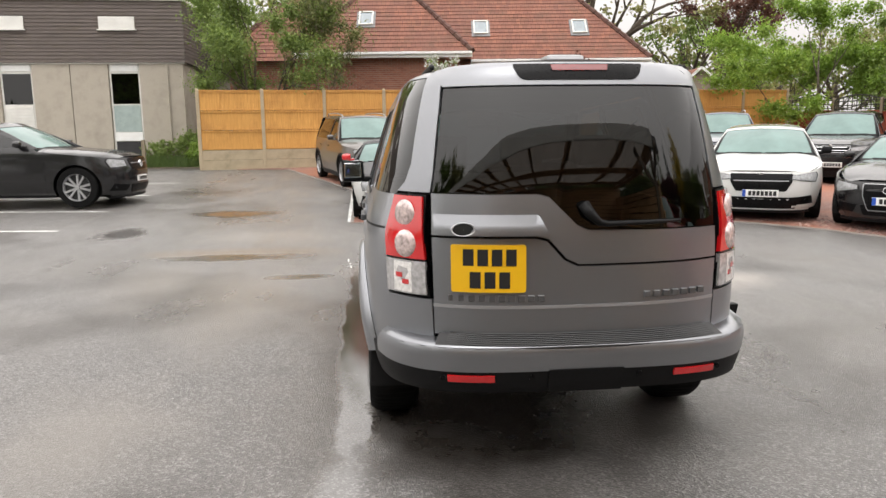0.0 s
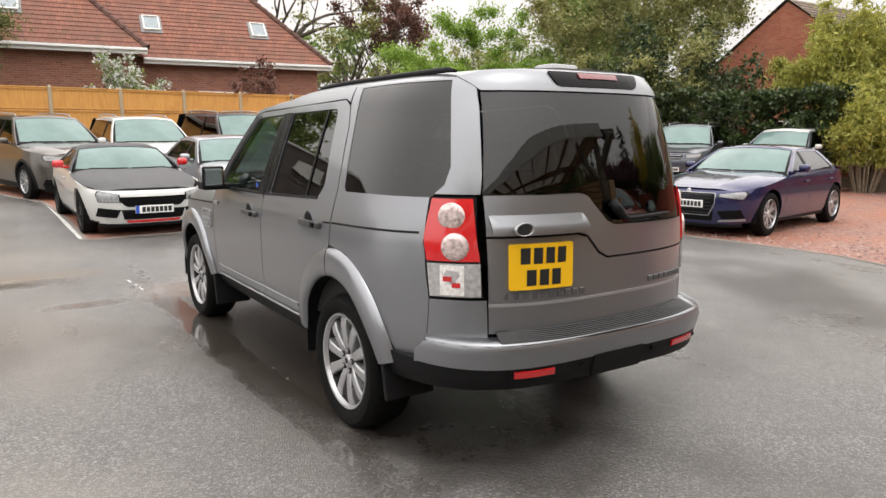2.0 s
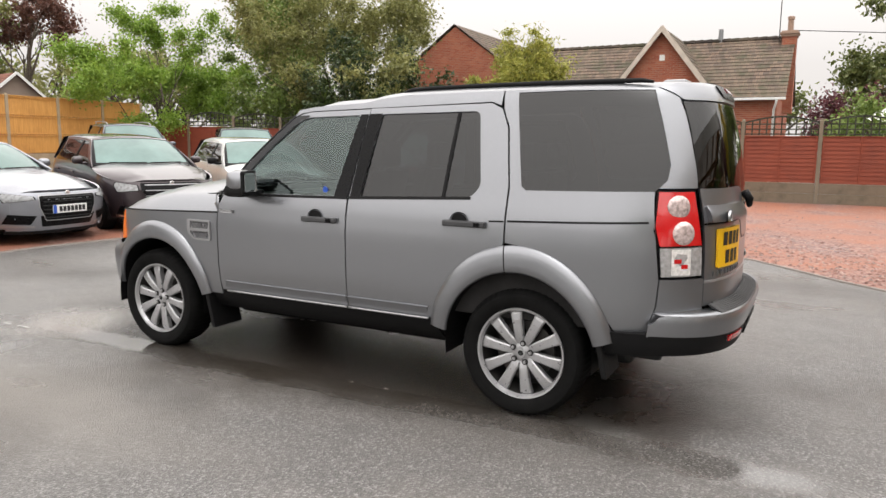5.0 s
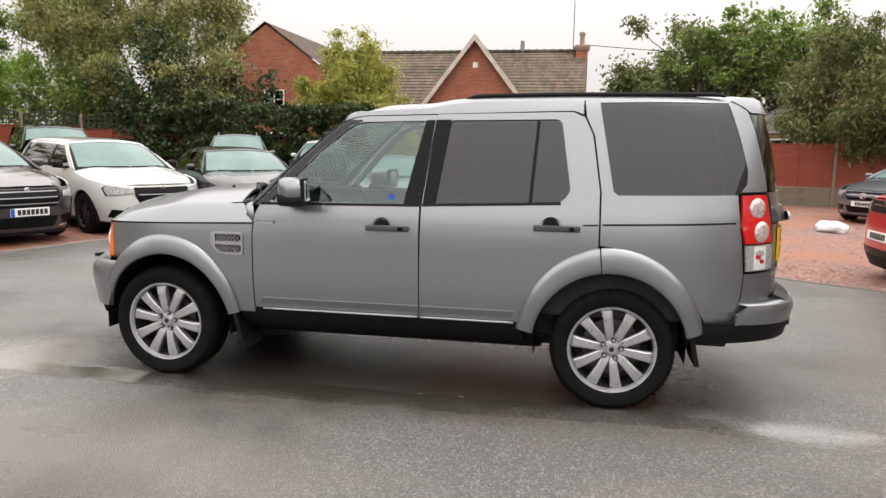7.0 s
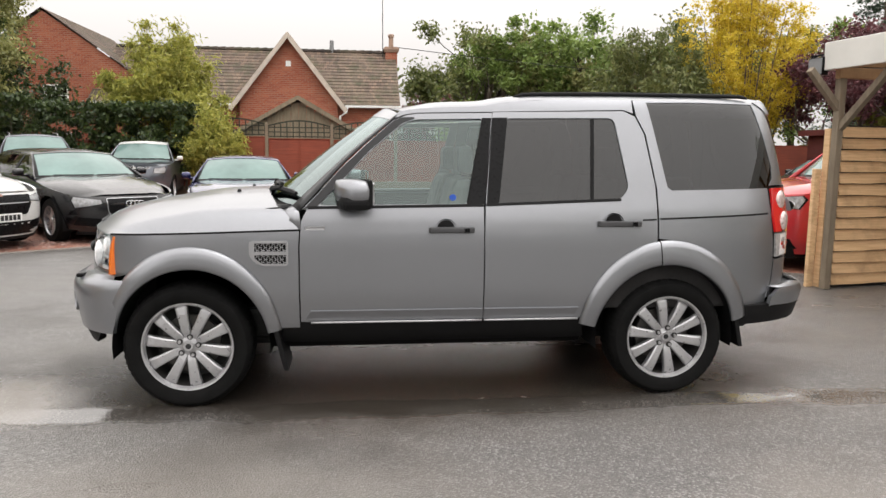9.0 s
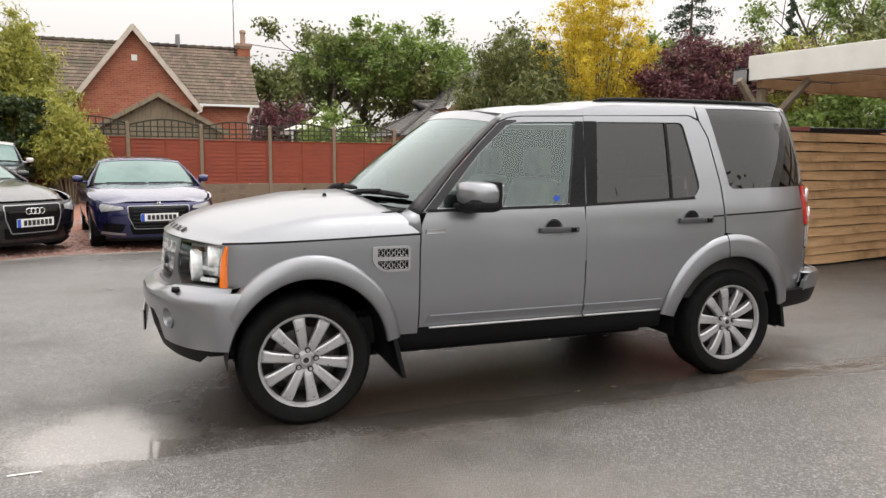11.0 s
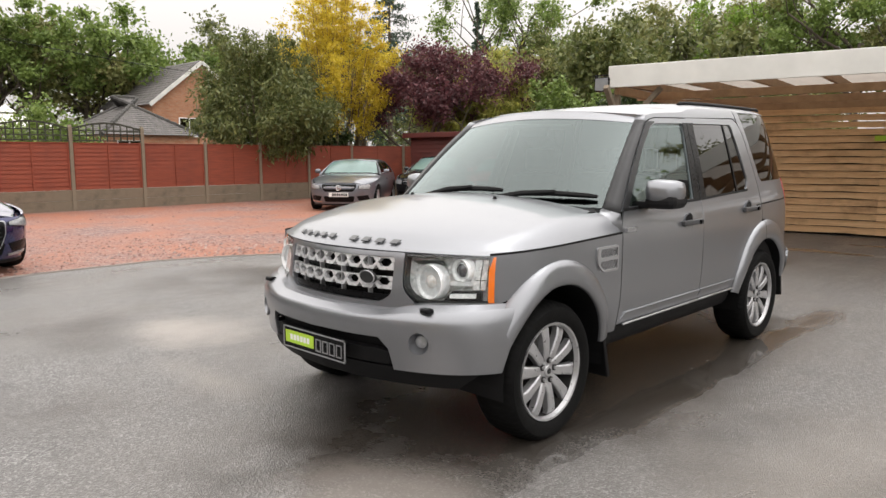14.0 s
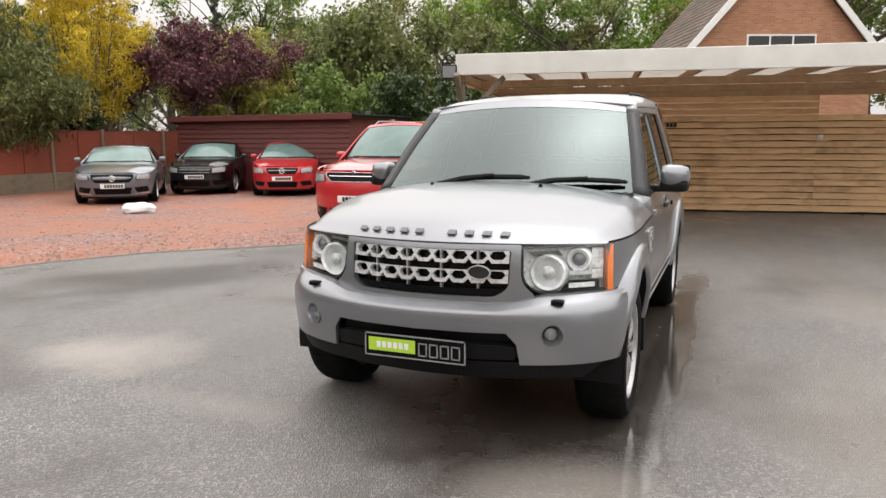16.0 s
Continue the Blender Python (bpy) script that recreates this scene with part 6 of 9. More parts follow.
def red_fence(p, q, n, name_label, height=1.2, trellis=(), base_rows=2):
    p, q = Vector(p), Vector(q)
    bay = (q - p).length / n
    f = thing("red_fence", frame_at(p, q), name_label, "fence", kind="structure")
    h_base = 0.28 * base_rows
    post = post_mesh(h_base + height + 0.10, 0.095, POST_BROWN)
    tall = post_mesh(h_base + height + 0.50, 0.095, POST_BROWN)
    base = slab_mesh(bay - 0.10, 0.275, mat=BASE_BOARD)
    kinds = []
    for s in range(3):
        me = board_panel(bay - 0.10, height, 11, False, thick=0.012, seed=s + 7)
        me.materials.append(RED_WOOD)
        kinds.append(me)
    tm = None
    if trellis:
        bm = bmesh.new()
        w = bay - 0.10
        for i in range(11):
            x = w * i / 10
            top = 0.34 + 0.16 * math.sin(math.pi * i / 10)
            add_box(bm, (x - 0.017, -0.012, 0), (x + 0.017, 0.0, top))
        for z in (0.03, 0.16, 0.30):
            add_box(bm, (0, 0.0, z - 0.016), (w, 0.012, z + 0.016))
        prev = None
        for i in range(17):
            x, z = w * i / 16, 0.34 + 0.16 * math.sin(math.pi * i / 16)
            if prev:
                ang = math.atan2(z - prev[1], x - prev[0])
                ln = math.hypot(z - prev[1], x - prev[0])
                add_box(bm, (0, -0.02, -0.022), (ln + 0.004, 0.02, 0.022), 0, Matrix.Translation((prev[0], 0, prev[1])) @ Matrix.Rotation(-ang, 4, "Y"))
            prev = (x, z)
        tm = bpy.data.meshes.new("trellis")
        bm.to_mesh(tm)
        bm.free()
        tm.materials.append(TRELLIS)
    dy = (q - p).normalized().y
    for i in range(n + 1):
        dz = rise(p.y + dy * bay * i) - rise(p.y)
        link("post", tall if i in trellis or i - 1 in trellis else post, f, Matrix.Translation((bay * i, 0, dz)))
        if i == n:
            break
        for k in range(base_rows):
            link("gravel_board", base, f, Matrix.Translation((bay * i + 0.05, 0, dz + 0.28 * k)))
        link("fence_panel", kinds[i % 3], f, Matrix.Translation((bay * i + 0.05, 0, dz + h_base + 0.01)))
        if i in trellis:
            link("trellis", tm, f, Matrix.Translation((bay * i + 0.05, 0, dz + h_base + height + 0.06)))
    return f


red_fence((17.15, 5.1), (17.55, -12.3), 9, "red-stained lap panel fence with concrete posts, partly topped by arched trellis", 1.22, (0, 1, 2, 3, 4), 2)
red_fence((17.55, -12.3), (15.8, -15.8), 2, "red-stained lap panel fence in the corner", 1.22, (), 2)
red_fence((14.75, 20.4), (16.4, 12.9), 4, "red-stained lap panel fence with trellis under trees", 1.3, (0, 1, 2, 3), 1)
red_fence((16.4, 12.9), (17.15, 5.1), 4, "red-stained lap panel fence behind an ivy hedge", 1.22, (), 1)


# ---- carport ----
def carport():
    yaw = 180 + 9.3
    m = pose(2.56, -4.58, 0, 0, 0, yaw)   # x runs along the fascia, y back under the roof
    c = thing("carport", m, "open timber carport with white fascia and slatted larch walls", "carport")
    L, D = 9.6, 5.35
    fb = bmesh.new()
    add_box(fb, (0.15, -0.02, 2.42), (L, 0.012, 2.715), 0.006)
    part("fascia", fb, WHITE_OLD, c, "weathered white fascia board")
    fb = bmesh.new()
    add_box(fb, (0.15, 0.014, 2.42), (0.18, D, 2.70), 0.005)
    part("side_fascia", fb, WHITE_OLD, c)
    # rafters run back from the fascia, purlins across them
    n = 12
    rm = bmesh.new()
    add_box(rm, (-0.024, 0.02, 0), (0.024, D, 0.125), 0.004)
    rme = bpy.data.meshes.new("rafter")
    rm.to_mesh(rme)
    rm.free()
    rme.materials.append(RAFTER_WOOD)
    for i in range(n):
        link("rafter", rme, c, pose(0.23 + (L - 0.31) * i / (n - 1), 0, 2.455, 1.2))
    for y in (1.55, 3.4, 5.2):
        box("beam", (0.03, y - 0.035, 2.34), (L, y + 0.035, 2.455), RAFTER_WOOD, c)
    box("beam", (0.20, 0.10, 2.335), (0.27, D, 2.452), RAFTER_WOOD, c)
    bm = bmesh.new()
    k = 120
    rows = []
    for i in range(k + 1):
        x = 0.15 + (L - 0.15) * i / k
        z = 2.60 + 0.018 * math.sin(i * math.pi * 0.5)
        rows.append((bm.verts.new((x, 0.02, z)), bm.verts.new((x, D + 0.1, z + 0.10))))
    for a, b in zip(rows, rows[1:]):
        bm.faces.new((a[0], b[0], b[1], a[1]))
    sh = part("roof_sheet", bm, ROOF_SHEET, c, "corrugated translucent roof sheets", smooth=True)
    # posts with braces
    for x in (0.21, 9.45):
        po = box("post", (x - 0.042, 0.14, 0), (x + 0.042, 0.225, 2.40), POST_WOOD, c)
        for s in (-1, 1):
            if x < 0.5 and s < 0:
                continue
            bm = bmesh.new()
            add_box(bm, (-0.035, -0.035, 0), (0.035, 0.035, 0.85), 0.004, Matrix.Translation((x + s * 0.02, 0.195, 1.80)) @ Matrix.Rotation(radians(s * 45), 4, "Y"))
            part("brace", bm, POST_WOOD, po)
        bm = bmesh.new()
        add_box(bm, (-0.035, -0.035, 0), (0.035, 0.035, 0.62), 0.004, Matrix.Translation((x, 0.195, 1.98)) @ Matrix.Rotation(radians(45), 4, "X"))
        part("brace", bm, POST_WOOD, po)
    # slatted walls: each waney board its own piece, three meshes shared
    def slat(length, seed):
        vs, fs = [], []
        k = 26
        for i in range(k + 1):
            x = length * i / k
            e = 0.016 * noise.noise((x * 0.8, seed * 5.3, 0.0)) + 0.010 * noise.noise((x * 3.1, seed * 2.3, 4.0))
            for y, z in ((0.012, 0.002 + e), (0.064, e), (0.030, 0.116), (0.004, 0.116)):
                vs.append((x, y, z))
        for i in range(k):
            for j in range(4):
                a, b = 4 * i + j, 4 * i + (j + 1) % 4
                fs.append((a, b, b + 4, a + 4))
        fs += [(0, 1, 2, 3), tuple(4 * k + j for j in (3, 2, 1, 0))]
        me = bpy.data.meshes.new("slat")
        me.from_pydata(vs, [], fs)
        me.materials.append(BOARD_WOOD)
        return me

    # black sheets behind the slats are added as shade in the gaps
    wall = box("back_wall", (0.1, D + 0.07, 0), (L, D + 0.10, 1.95), GAP_SHADE, c, bevel=0.0)
    tagged(wall, "horizontal sawn timber cladding")
    kinds = [slat(L / 3, s) for s in range(5)]
    for r in range(18):
        for s in range(3):
            if s == 2 and r > 14:
                continue
            link("slat", kinds[(r * 3 + s * 2) % 5], wall, pose(L / 3 * (s + 1), D + 0.045, 0.04 + 0.129 * r, 0, 0, 180))
    side = box("side_wall", (0.125, 0.30, 0), (0.155, D + 0.02, 1.84), GAP_SHADE, c, bevel=0.0)
    tagged(side, "horizontal sawn timber cladding")
    ks = [slat(D - 0.27, s + 9) for s in range(3)]
    for r in range(14):
        link("slat", ks[r % 3], side, pose(0.135, 0.29, 0.04 + 0.128 * r, 0, 0, 90) @ Matrix.Scale(1, 4))
        link("slat", ks[(r + 1) % 3], side, pose(0.145, D + 0.015, 0.04 + 0.128 * r, 0, 0, -90))
    # the return board of the gate beside the post
    for i, (x, y, w, h) in enumerate(((0.04, 0.17, 0.09, 1.80), (0.02, 0.06, 0.05, 1.35))):
        box("gate_post", (x, y, 0), (x + w, y + 0.09, h), BOARD_WOOD, c)
    bx = box("post_box", (0.03, 0.27, 1.12), (0.12, 0.37, 1.31), POST_RED, c, "faded red box on the post")
    return c


CARPORT = carport()
CM = CARPORT.matrix_world


def flood_light(p):
    f = thing("flood_light", CM @ pose(*p), "black outdoor flood light under the fascia", "lamp")
    box("housing", (-0.11, -0.10, -0.10), (0.11, -0.02, 0.10), GLOSS_BLACK, f, bevel=0.015)
    box("lens", (-0.095, -0.106, -0.085), (0.095, -0.102, 0.085), LEAD, f)
    bm = bmesh.new()
    add_box(bm, (-0.12, -0.06, -0.02), (-0.105, 0.02, 0.14), 0.003)
    add_box(bm, (0.105, -0.06, -0.02), (0.12, 0.02, 0.14), 0.003)
    add_box(bm, (-0.12, -0.01, 0.125), (0.12, 0.03, 0.14), 0.003)
    part("bracket", bm, BLACK_TRIM, f)


flood_light((0.06, 0.06, 2.47))


def wall_sign():
    s = thing("wall_sign", CM @ pose(3.10, 5.33 - 0.02, 1.78), "small lime and grey sign on the timber wall", "sign")
    box("lime_block", (-0.02, -0.02, -0.04), (0.30, -0.005, 0.05), LIME, s, bevel=0.002)
    for a, c in letter_bars(4, 0.28, 0.06, 0.25):
        box("letter_bar", (0.47 + a, -0.018, -0.035), (0.47 + c, -0.005, 0.04), DARK_METAL, s, bevel=0.002)


def socket_box():
    b = thing("socket_box", CM @ pose(6.45, 5.31, 1.52), "small white weatherproof socket on the timber wall", "socket")
    box("back_box", (-0.05, -0.03, -0.05), (0.05, 0.0, 0.05), WHITE, b, bevel=0.008)
    box("cover", (-0.042, -0.045, -0.042), (0.042, -0.03, 0.042), WHITE, b, bevel=0.006)


wall_sign()
socket_box()


# ---- buildings ----
def wall_prism(name, pts, z0, z1, material, parent, label=""):
    """Upright walls round a plan."""
    n = len(pts)
    vs = [(x, y, z) for z in (z0, z1) for x, y in pts]
    fs = [(i, (i + 1) % n, n + (i + 1) % n, n + i) for i in range(n)] + [tuple(range(n, 2 * n))]
    ob = raw(name, vs, fs, material, parent, label)
    bm = bmesh.new()
    bm.from_mesh(ob.data)
    bmesh.ops.recalc_face_normals(bm, faces=bm.faces)
    bm.to_mesh(ob.data)
    bm.free()
    ob.data.update()
    return uv_box(ob)


def tiled_slope(name, a, b, c, d, material, parent, course=0.26, proud=0.022):
    """Courses of tiles from the eave a-b up to the ridge d-c, each course a real step."""
    a, b, c, d = map(Vector, (a, b, c, d))
    h = ((d - a).length + (c - b).length) / 2
    n = max(2, int(h / course))
    nrm = (b - a).cross(d - a).normalized()
    if nrm.z < 0:
        nrm = -nrm
    vs, fs = [a, b], []
    for i in range(n):
        t0, t1 = i / n, min(1.0, (i + 1) / n)
        k = len(vs)
        vs += [a.lerp(d, t0) + nrm * proud, b.lerp(c, t0) + nrm * proud, a.lerp(d, t1) + nrm * 0.002, b.lerp(c, t1) + nrm * 0.002]
        fs += [(k - 2, k - 1, k + 1, k), (k, k + 1, k + 3, k + 2)]
    ob = raw(name, vs, fs, material, parent)
    ob.data.update()
    return uv_box(ob)


def hip_roof(parent, x0, x1, y0, y1, z, pitch, material, along="x", ridge_mat=None, course=0.26):
    t = math.tan(radians(pitch))
    if along == "x":
        r = (y1 - y0) / 2
        A, B, C, D = (x0, y0, z), (x1, y0, z), (x1, y1, z), (x0, y1, z)
        R0, R1 = (x0 + r, (y0 + y1) / 2, z + r * t), (x1 - r, (y0 + y1) / 2, z + r * t)
        tiled_slope("roof_slope", A, B, R1, R0, material, parent, course)
        tiled_slope("roof_slope", C, D, R0, R1, material, parent, course)
        tiled_slope("roof_slope", B, C, R1, R1, material, parent, course)
        tiled_slope("roof_slope", D, A, R0, R0, material, parent, course)
        hips = ((A, R0), (D, R0), (B, R1), (C, R1), (R0, R1))
    else:
        r = (x1 - x0) / 2
        A, B, C, D = (x0, y0, z), (x1, y0, z), (x1, y1, z), (x0, y1, z)
        R0, R1 = ((x0 + x1) / 2, y0 + r, z + r * t), ((x0 + x1) / 2, y1 - r, z + r * t)
        tiled_slope("roof_slope", A, B, R0, R0, material, parent, course)
        tiled_slope("roof_slope", B, C, R1, R0, material, parent, course)
        tiled_slope("roof_slope", C, D, R1, R1, material, parent, course)
        tiled_slope("roof_slope", D, A, R0, R1, material, parent, course)
        hips = ((A, R0), (B, R0), (C, R1), (D, R1), (R0, R1))
    for p, q in hips:
        vs, fs = [], []
        p, q = Vector(p), Vector(q)
        k = max(2, int((q - p).length / 0.35))
        pts, rad = [], []
        for i in range(k):
            pts += [p.lerp(q, i / k), p.lerp(q, (i + 0.92) / k)]
            rad += [0.125, 0.095]
        tube(vs, fs, pts, rad, 7)
        raw("ridge", vs, fs, ridge_mat or material, parent)


def window(parent, at, w, h, yaw, material=WHITE, bars=(1, 1), glass_mat=ROOM_GLASS, sill=True, name="window"):
    """A framed window: its face looks along -y before the turn by yaw."""
    m = pose(*at, 0, 0, yaw)
    bm = bmesh.new()
    f = 0.055
    for lo, hi in (((-w / 2, 0), (-w / 2 + f, h)), ((w / 2 - f, 0), (w / 2, h)), ((-w / 2 + f, 0), (w / 2 - f, f)), ((-w / 2 + f, h - f), (w / 2 - f, h))):
        add_box(bm, (lo[0], -0.03, lo[1]), (hi[0], 0.05, hi[1]), 0.004)
    for i in range(1, bars[0]):
        x = -w / 2 + w * i / bars[0]
        add_box(bm, (x - 0.025, -0.025, f), (x + 0.025, 0.04, h - f), 0.003)
    for i in range(1, bars[1]):
        z = h * i / bars[1]
        add_box(bm, (-w / 2 + f, -0.022, z - 0.02), (w / 2 - f, 0.038, z + 0.02), 0.003)
    wn = part(name, bm, material, parent)
    wn.matrix_basis = m
    raw("pane", [(-w / 2 + f, 0.0, f), (w / 2 - f, 0.0, f), (w / 2 - f, 0.0, h - f), (-w / 2 + f, 0.0, h - f)], [(0, 1, 2, 3)], glass_mat, wn)
    raw("room", [(-w / 2 + f, 0.045, f), (w / 2 - f, 0.045, f), (w / 2 - f, 0.045, h - f), (-w / 2 + f, 0.045, h - f)], [(0, 1, 2, 3)], ROOM_DARK, wn)
    if sill:
        box("sill", (-w / 2 - 0.05, -0.09, -0.05), (w / 2 + 0.05, 0.02, 0.0), material, wn)
    return wn


def skylight(parent, at, pitch, yaw, w=0.78, h=0.98):
    """A roof window lying in the slope."""
    m = pose(*at, 0, 0, yaw) @ pose(0, 0, 0, pitch, 0, 0)
    bm = bmesh.new()
    f = 0.05
    for lo, hi in (((-w / 2, 0), (-w / 2 + f, h)), ((w / 2 - f, 0), (w / 2, h)), ((-w / 2 + f, 0), (w / 2 - f, f)), ((-w / 2 + f, h - f), (w / 2 - f, h))):
        add_box(bm, (lo[0], lo[1], 0.0), (hi[0], hi[1], 0.10), 0.008)
    s = part("skylight", bm, WHITE_OLD, parent)
    s.matrix_basis = m
    raw("pane", [(-w / 2 + f, f, 0.06), (w / 2 - f, f, 0.06), (w / 2 - f, h - f, 0.06), (-w / 2 + f, h - f, 0.06)], [(0, 1, 2, 3)], glass_sky, s)
    box("flashing", (-w / 2 - 0.08, -0.10, -0.02), (w / 2 + 0.08, h + 0.06, 0.03), LEAD, s)


glass_sky = plain("skylight_glass", (0.18, 0.22, 0.24), 0.05, coat=1.0)


def red_house():
    h = thing("tiled_house", pose(10.05, 22.35, 0.55, 0, 0, 174.5), "brick house with a steep red clay tiled hip roof and skylights", "house")
    # local x runs back along the front from the corner, y towards the yard is negative
    z = 3.72
    m = Matrix.Rotation(math.pi, 4, "Z")
    h.matrix_world = pose(10.05, 22.35, 0.55, 0, 0, -5.5)
    wall_prism("wall", [(-16.5, 0.45), (-0.45, 0.45), (-0.45, 9.6), (-16.5, 9.6)], -0.6, z, BRICK_BROWN, h, "brown-red brick wall")
    wall_prism("wall", [(-13.2, -0.9), (-7.45, -0.9), (-7.45, 0.5), (-13.2, 0.5)], -0.6, z, BRICK_BROWN, h)
    hip_roof(h, -17.0, 0.0, 0.0, 10.2, z, 47, TILE_RED)
    hip_roof(h, -13.6, -7.0, -1.35, 8.5, z + 0.18, 47, TILE_RED, "y")
    for x0, x1, y, zz in ((-7.0, 0.0, 0.0, z), (-13.6, -7.0, -1.35, z + 0.18)):
        box("gutter", (x0, y - 0.09, zz - 0.10), (x1, y + 0.02, zz - 0.01), WHITE, h, "white gutter and fascia", bevel=0.015)
        box("fascia", (x0, y + 0.022, zz - 0.22), (x1, y + 0.06, zz - 0.02), WHITE, h)
    for x, s in ((-6.55, 0.93), (-2.6, 0.93)):
        skylight(h, (x, s, z + s * 1.072 + 0.03), 47, 0, 0.58, 0.78)
    skylight(h, (-11.0, -1.35 + 0.95, z + 0.18 + 0.95 * 1.072 + 0.03), 47, 0, 0.55, 0.75)
    box("side_fascia", (0.0, 0.0, z - 0.2), (0.05, 10.0, z - 0.02), WHITE, h)
    window(h, (-4.2, 0.44, 1.4), 1.8, 1.2, 0, bars=(3, 1))
    return h


red_house()


def annexe():
    h = thing("small_house", pose(15.4, 29.5, 0.7, 0, 0, -5) @ Matrix.Scale(0.72, 4), "small brick outhouse with a tiled gable roof", "house")
    wall_prism("wall", [(-2.4, 0), (2.4, 0), (2.4, 4), (-2.4, 4)], -0.6, 3.2, BRICK_BROWN, h)
    raw("gable", [(-2.4, 0, 3.2), (2.4, 0, 3.2), (0, 0, 5.2)], [(0, 1, 2)], BRICK_BROWN, h)
    uv_box(h.children[-1])
    for s in (-1, 1):
        tiled_slope("roof_slope", (s * 2.7, -0.3, 2.95), (s * 2.7, 4.3, 2.95), (0, 4.3, 5.25), (0, -0.3, 5.25), TILE_RED, h)
        bm = bmesh.new()
        a = math.atan2(2.3, 2.7)
        add_box(bm, (0, -0.36, -0.09), (3.55, -0.31, 0.07), 0.004, Matrix.Translation((0, 0, 5.25)) @ (Matrix.Rotation(a, 4, "Y") if s > 0 else Matrix.Rotation(math.pi - a, 4, "Y")))
        part("bargeboard", bm, WHITE, h)


annexe()


def gable_house():
    """Brick house along the far side of the red fence: a cross gable with cream barge boards and a chimney."""
    h = thing("gable_house", pose(25.0, 3.2, 0, 0, 0, 0), "red brick house with brown tiled roof, white-edged gable and chimney", "house")
    wall_prism("wall", [(0.4, -4.2), (0.4, 7.5), (7.5, 7.5), (7.5, -4.2)], 0, 3.35, BRICK_RED, h, "red brick wall")
    wall_prism("wall", [(0.0, -1.95), (0.0, 1.95), (0.5, 1.95), (0.5, -1.95)], 0, 3.45, BRICK_RED, h)
    g = raw("gable", [(0, -1.98, 3.45), (0, 1.98, 3.45), (0, 0, 6.0)], [(0, 2, 1)], BRICK_RED, h)
    uv_box(g)
    tiled_slope("roof_slope", (0.05, 7.8, 3.35), (0.05, -4.5, 3.35), (3.9, -4.5, 5.95), (3.9, 7.8, 5.95), TILE_BROWN, h)
    tiled_slope("roof_slope", (7.8, -4.5, 3.35), (7.8, 7.8, 3.35), (3.9, 7.8, 5.95), (3.9, -4.5, 5.95), TILE_BROWN, h)
    vs, fs = [], []
    pts, rad = [], []
    for i in range(34):
        pts += [(3.9, -4.5 + 12.3 * i / 34, 5.96), (3.9, -4.5 + 12.3 * (i + 0.9) / 34, 5.96)]
        rad += [0.12, 0.09]
    tube(vs, fs, pts, rad, 7)
    raw("ridge", vs, fs, TILE_BROWN, h)
    for s in (-1, 1):
        tiled_slope("roof_slope", (-0.28, s * 2.25, 3.18), (3.8, s * 2.25, 3.18), (3.8, 0, 6.08), (-0.28, 0, 6.08), TILE_BROWN, h)
        bm = bmesh.new()
        a = math.atan2(2.9, 2.25)
        ln = math.hypot(2.9, 2.25) + 0.12
        add_box(bm, (-0.33 - 0.004 * s, 0, -0.13), (-0.27 - 0.004 * s, ln, 0.04), 0.006, Matrix.Translation((0, 0, 6.10)) @ (Matrix.Rotation(-a, 4, "X") if s > 0 else Matrix.Rotation(math.pi + a, 4, "X") @ Matrix.Scale(-1, 4, (0, 0, 1))))
        bmesh.ops.recalc_face_normals(bm, faces=bm.faces)
        part("bargeboard", bm, BARGE, h, "dull cream bargeboard")
    box("gable_vent", (-0.03, -0.10, 4.83), (0.0, 0.10, 5.05), WHITE, h)
    ch = wall_prism("chimney", [(3.4, -4.55), (3.4, -4.02), (4.1, -4.02), (4.1, -4.55)], 2.9, 5.95, BRICK_RED, h, "red brick chimney stack")
    for i, (z0, z1, o) in enumerate(((5.95, 6.04, 0.05), (6.04, 6.12, 0.09), (6.12, 6.18, 0.04))):
        box("chimney_course", (3.4 - o, -4.55 - o, z0), (4.1 + o, -4.02 + o, z1), BRICK_RED, ch, bevel=0.01)
    spin("chimney_pot", [(6.18, 0.15), (6.22, 0.115), (6.62, 0.105), (6.66, 0.14), (6.76, 0.13), (6.78, 0.09)], BRICK_RED, ch, 16, axis="Z", centre=(3.75, -4.285, 0))
    box("gutter", (-0.02, -4.5, 3.25), (0.08, -2.25, 3.34), WHITE, h, bevel=0.01)
    box("gutter", (-0.02, 2.25, 3.25), (0.08, 7.8, 3.34), WHITE, h, bevel=0.01)
    for pts in ([(0.03, -2.35, 3.28), (0.02, -2.30, 3.05), (-0.02, -2.05, 2.9), (-0.04, -2.05, 0.1)], [(0.03, -4.2, 3.28), (0.03, -4.18, 3.1), (0.34, -4.1, 2.9), (0.34, -4.1, 0.1)]):
        vs, fs = [], []
        tube(vs, fs, pts, [0.045] * 4, 8)
        raw("downpipe", vs, fs, WHITE, h, smooth=True)
    vs, fs = [], []
    tube(vs, fs, [(3.6, -3.9, 5.6), (3.6, -3.9, 9.2)], [0.022, 0.016], 6)
    mast = raw("aerial_mast", vs, fs, DARK_METAL, h)
    bm = bmesh.new()
    add_cyl(bm, (3.6, -3.9, 8.7), (3.6, -2.6, 8.85), 0.012, 0.012, 5)
    for i in range(5):
        add_cyl(bm, (3.3, -3.6 + i * 0.24, 8.73 + i * 0.028), (3.9, -3.6 + i * 0.24, 8.73 + i * 0.028), 0.007, 0.007, 4)
    part("aerial", bm, DARK_METAL, mast)
    bm = bmesh.new()
    add_cyl(bm, (3.9, -1.6, 5.9), (3.9, -1.6, 6.45), 0.11, 0.09, 10)
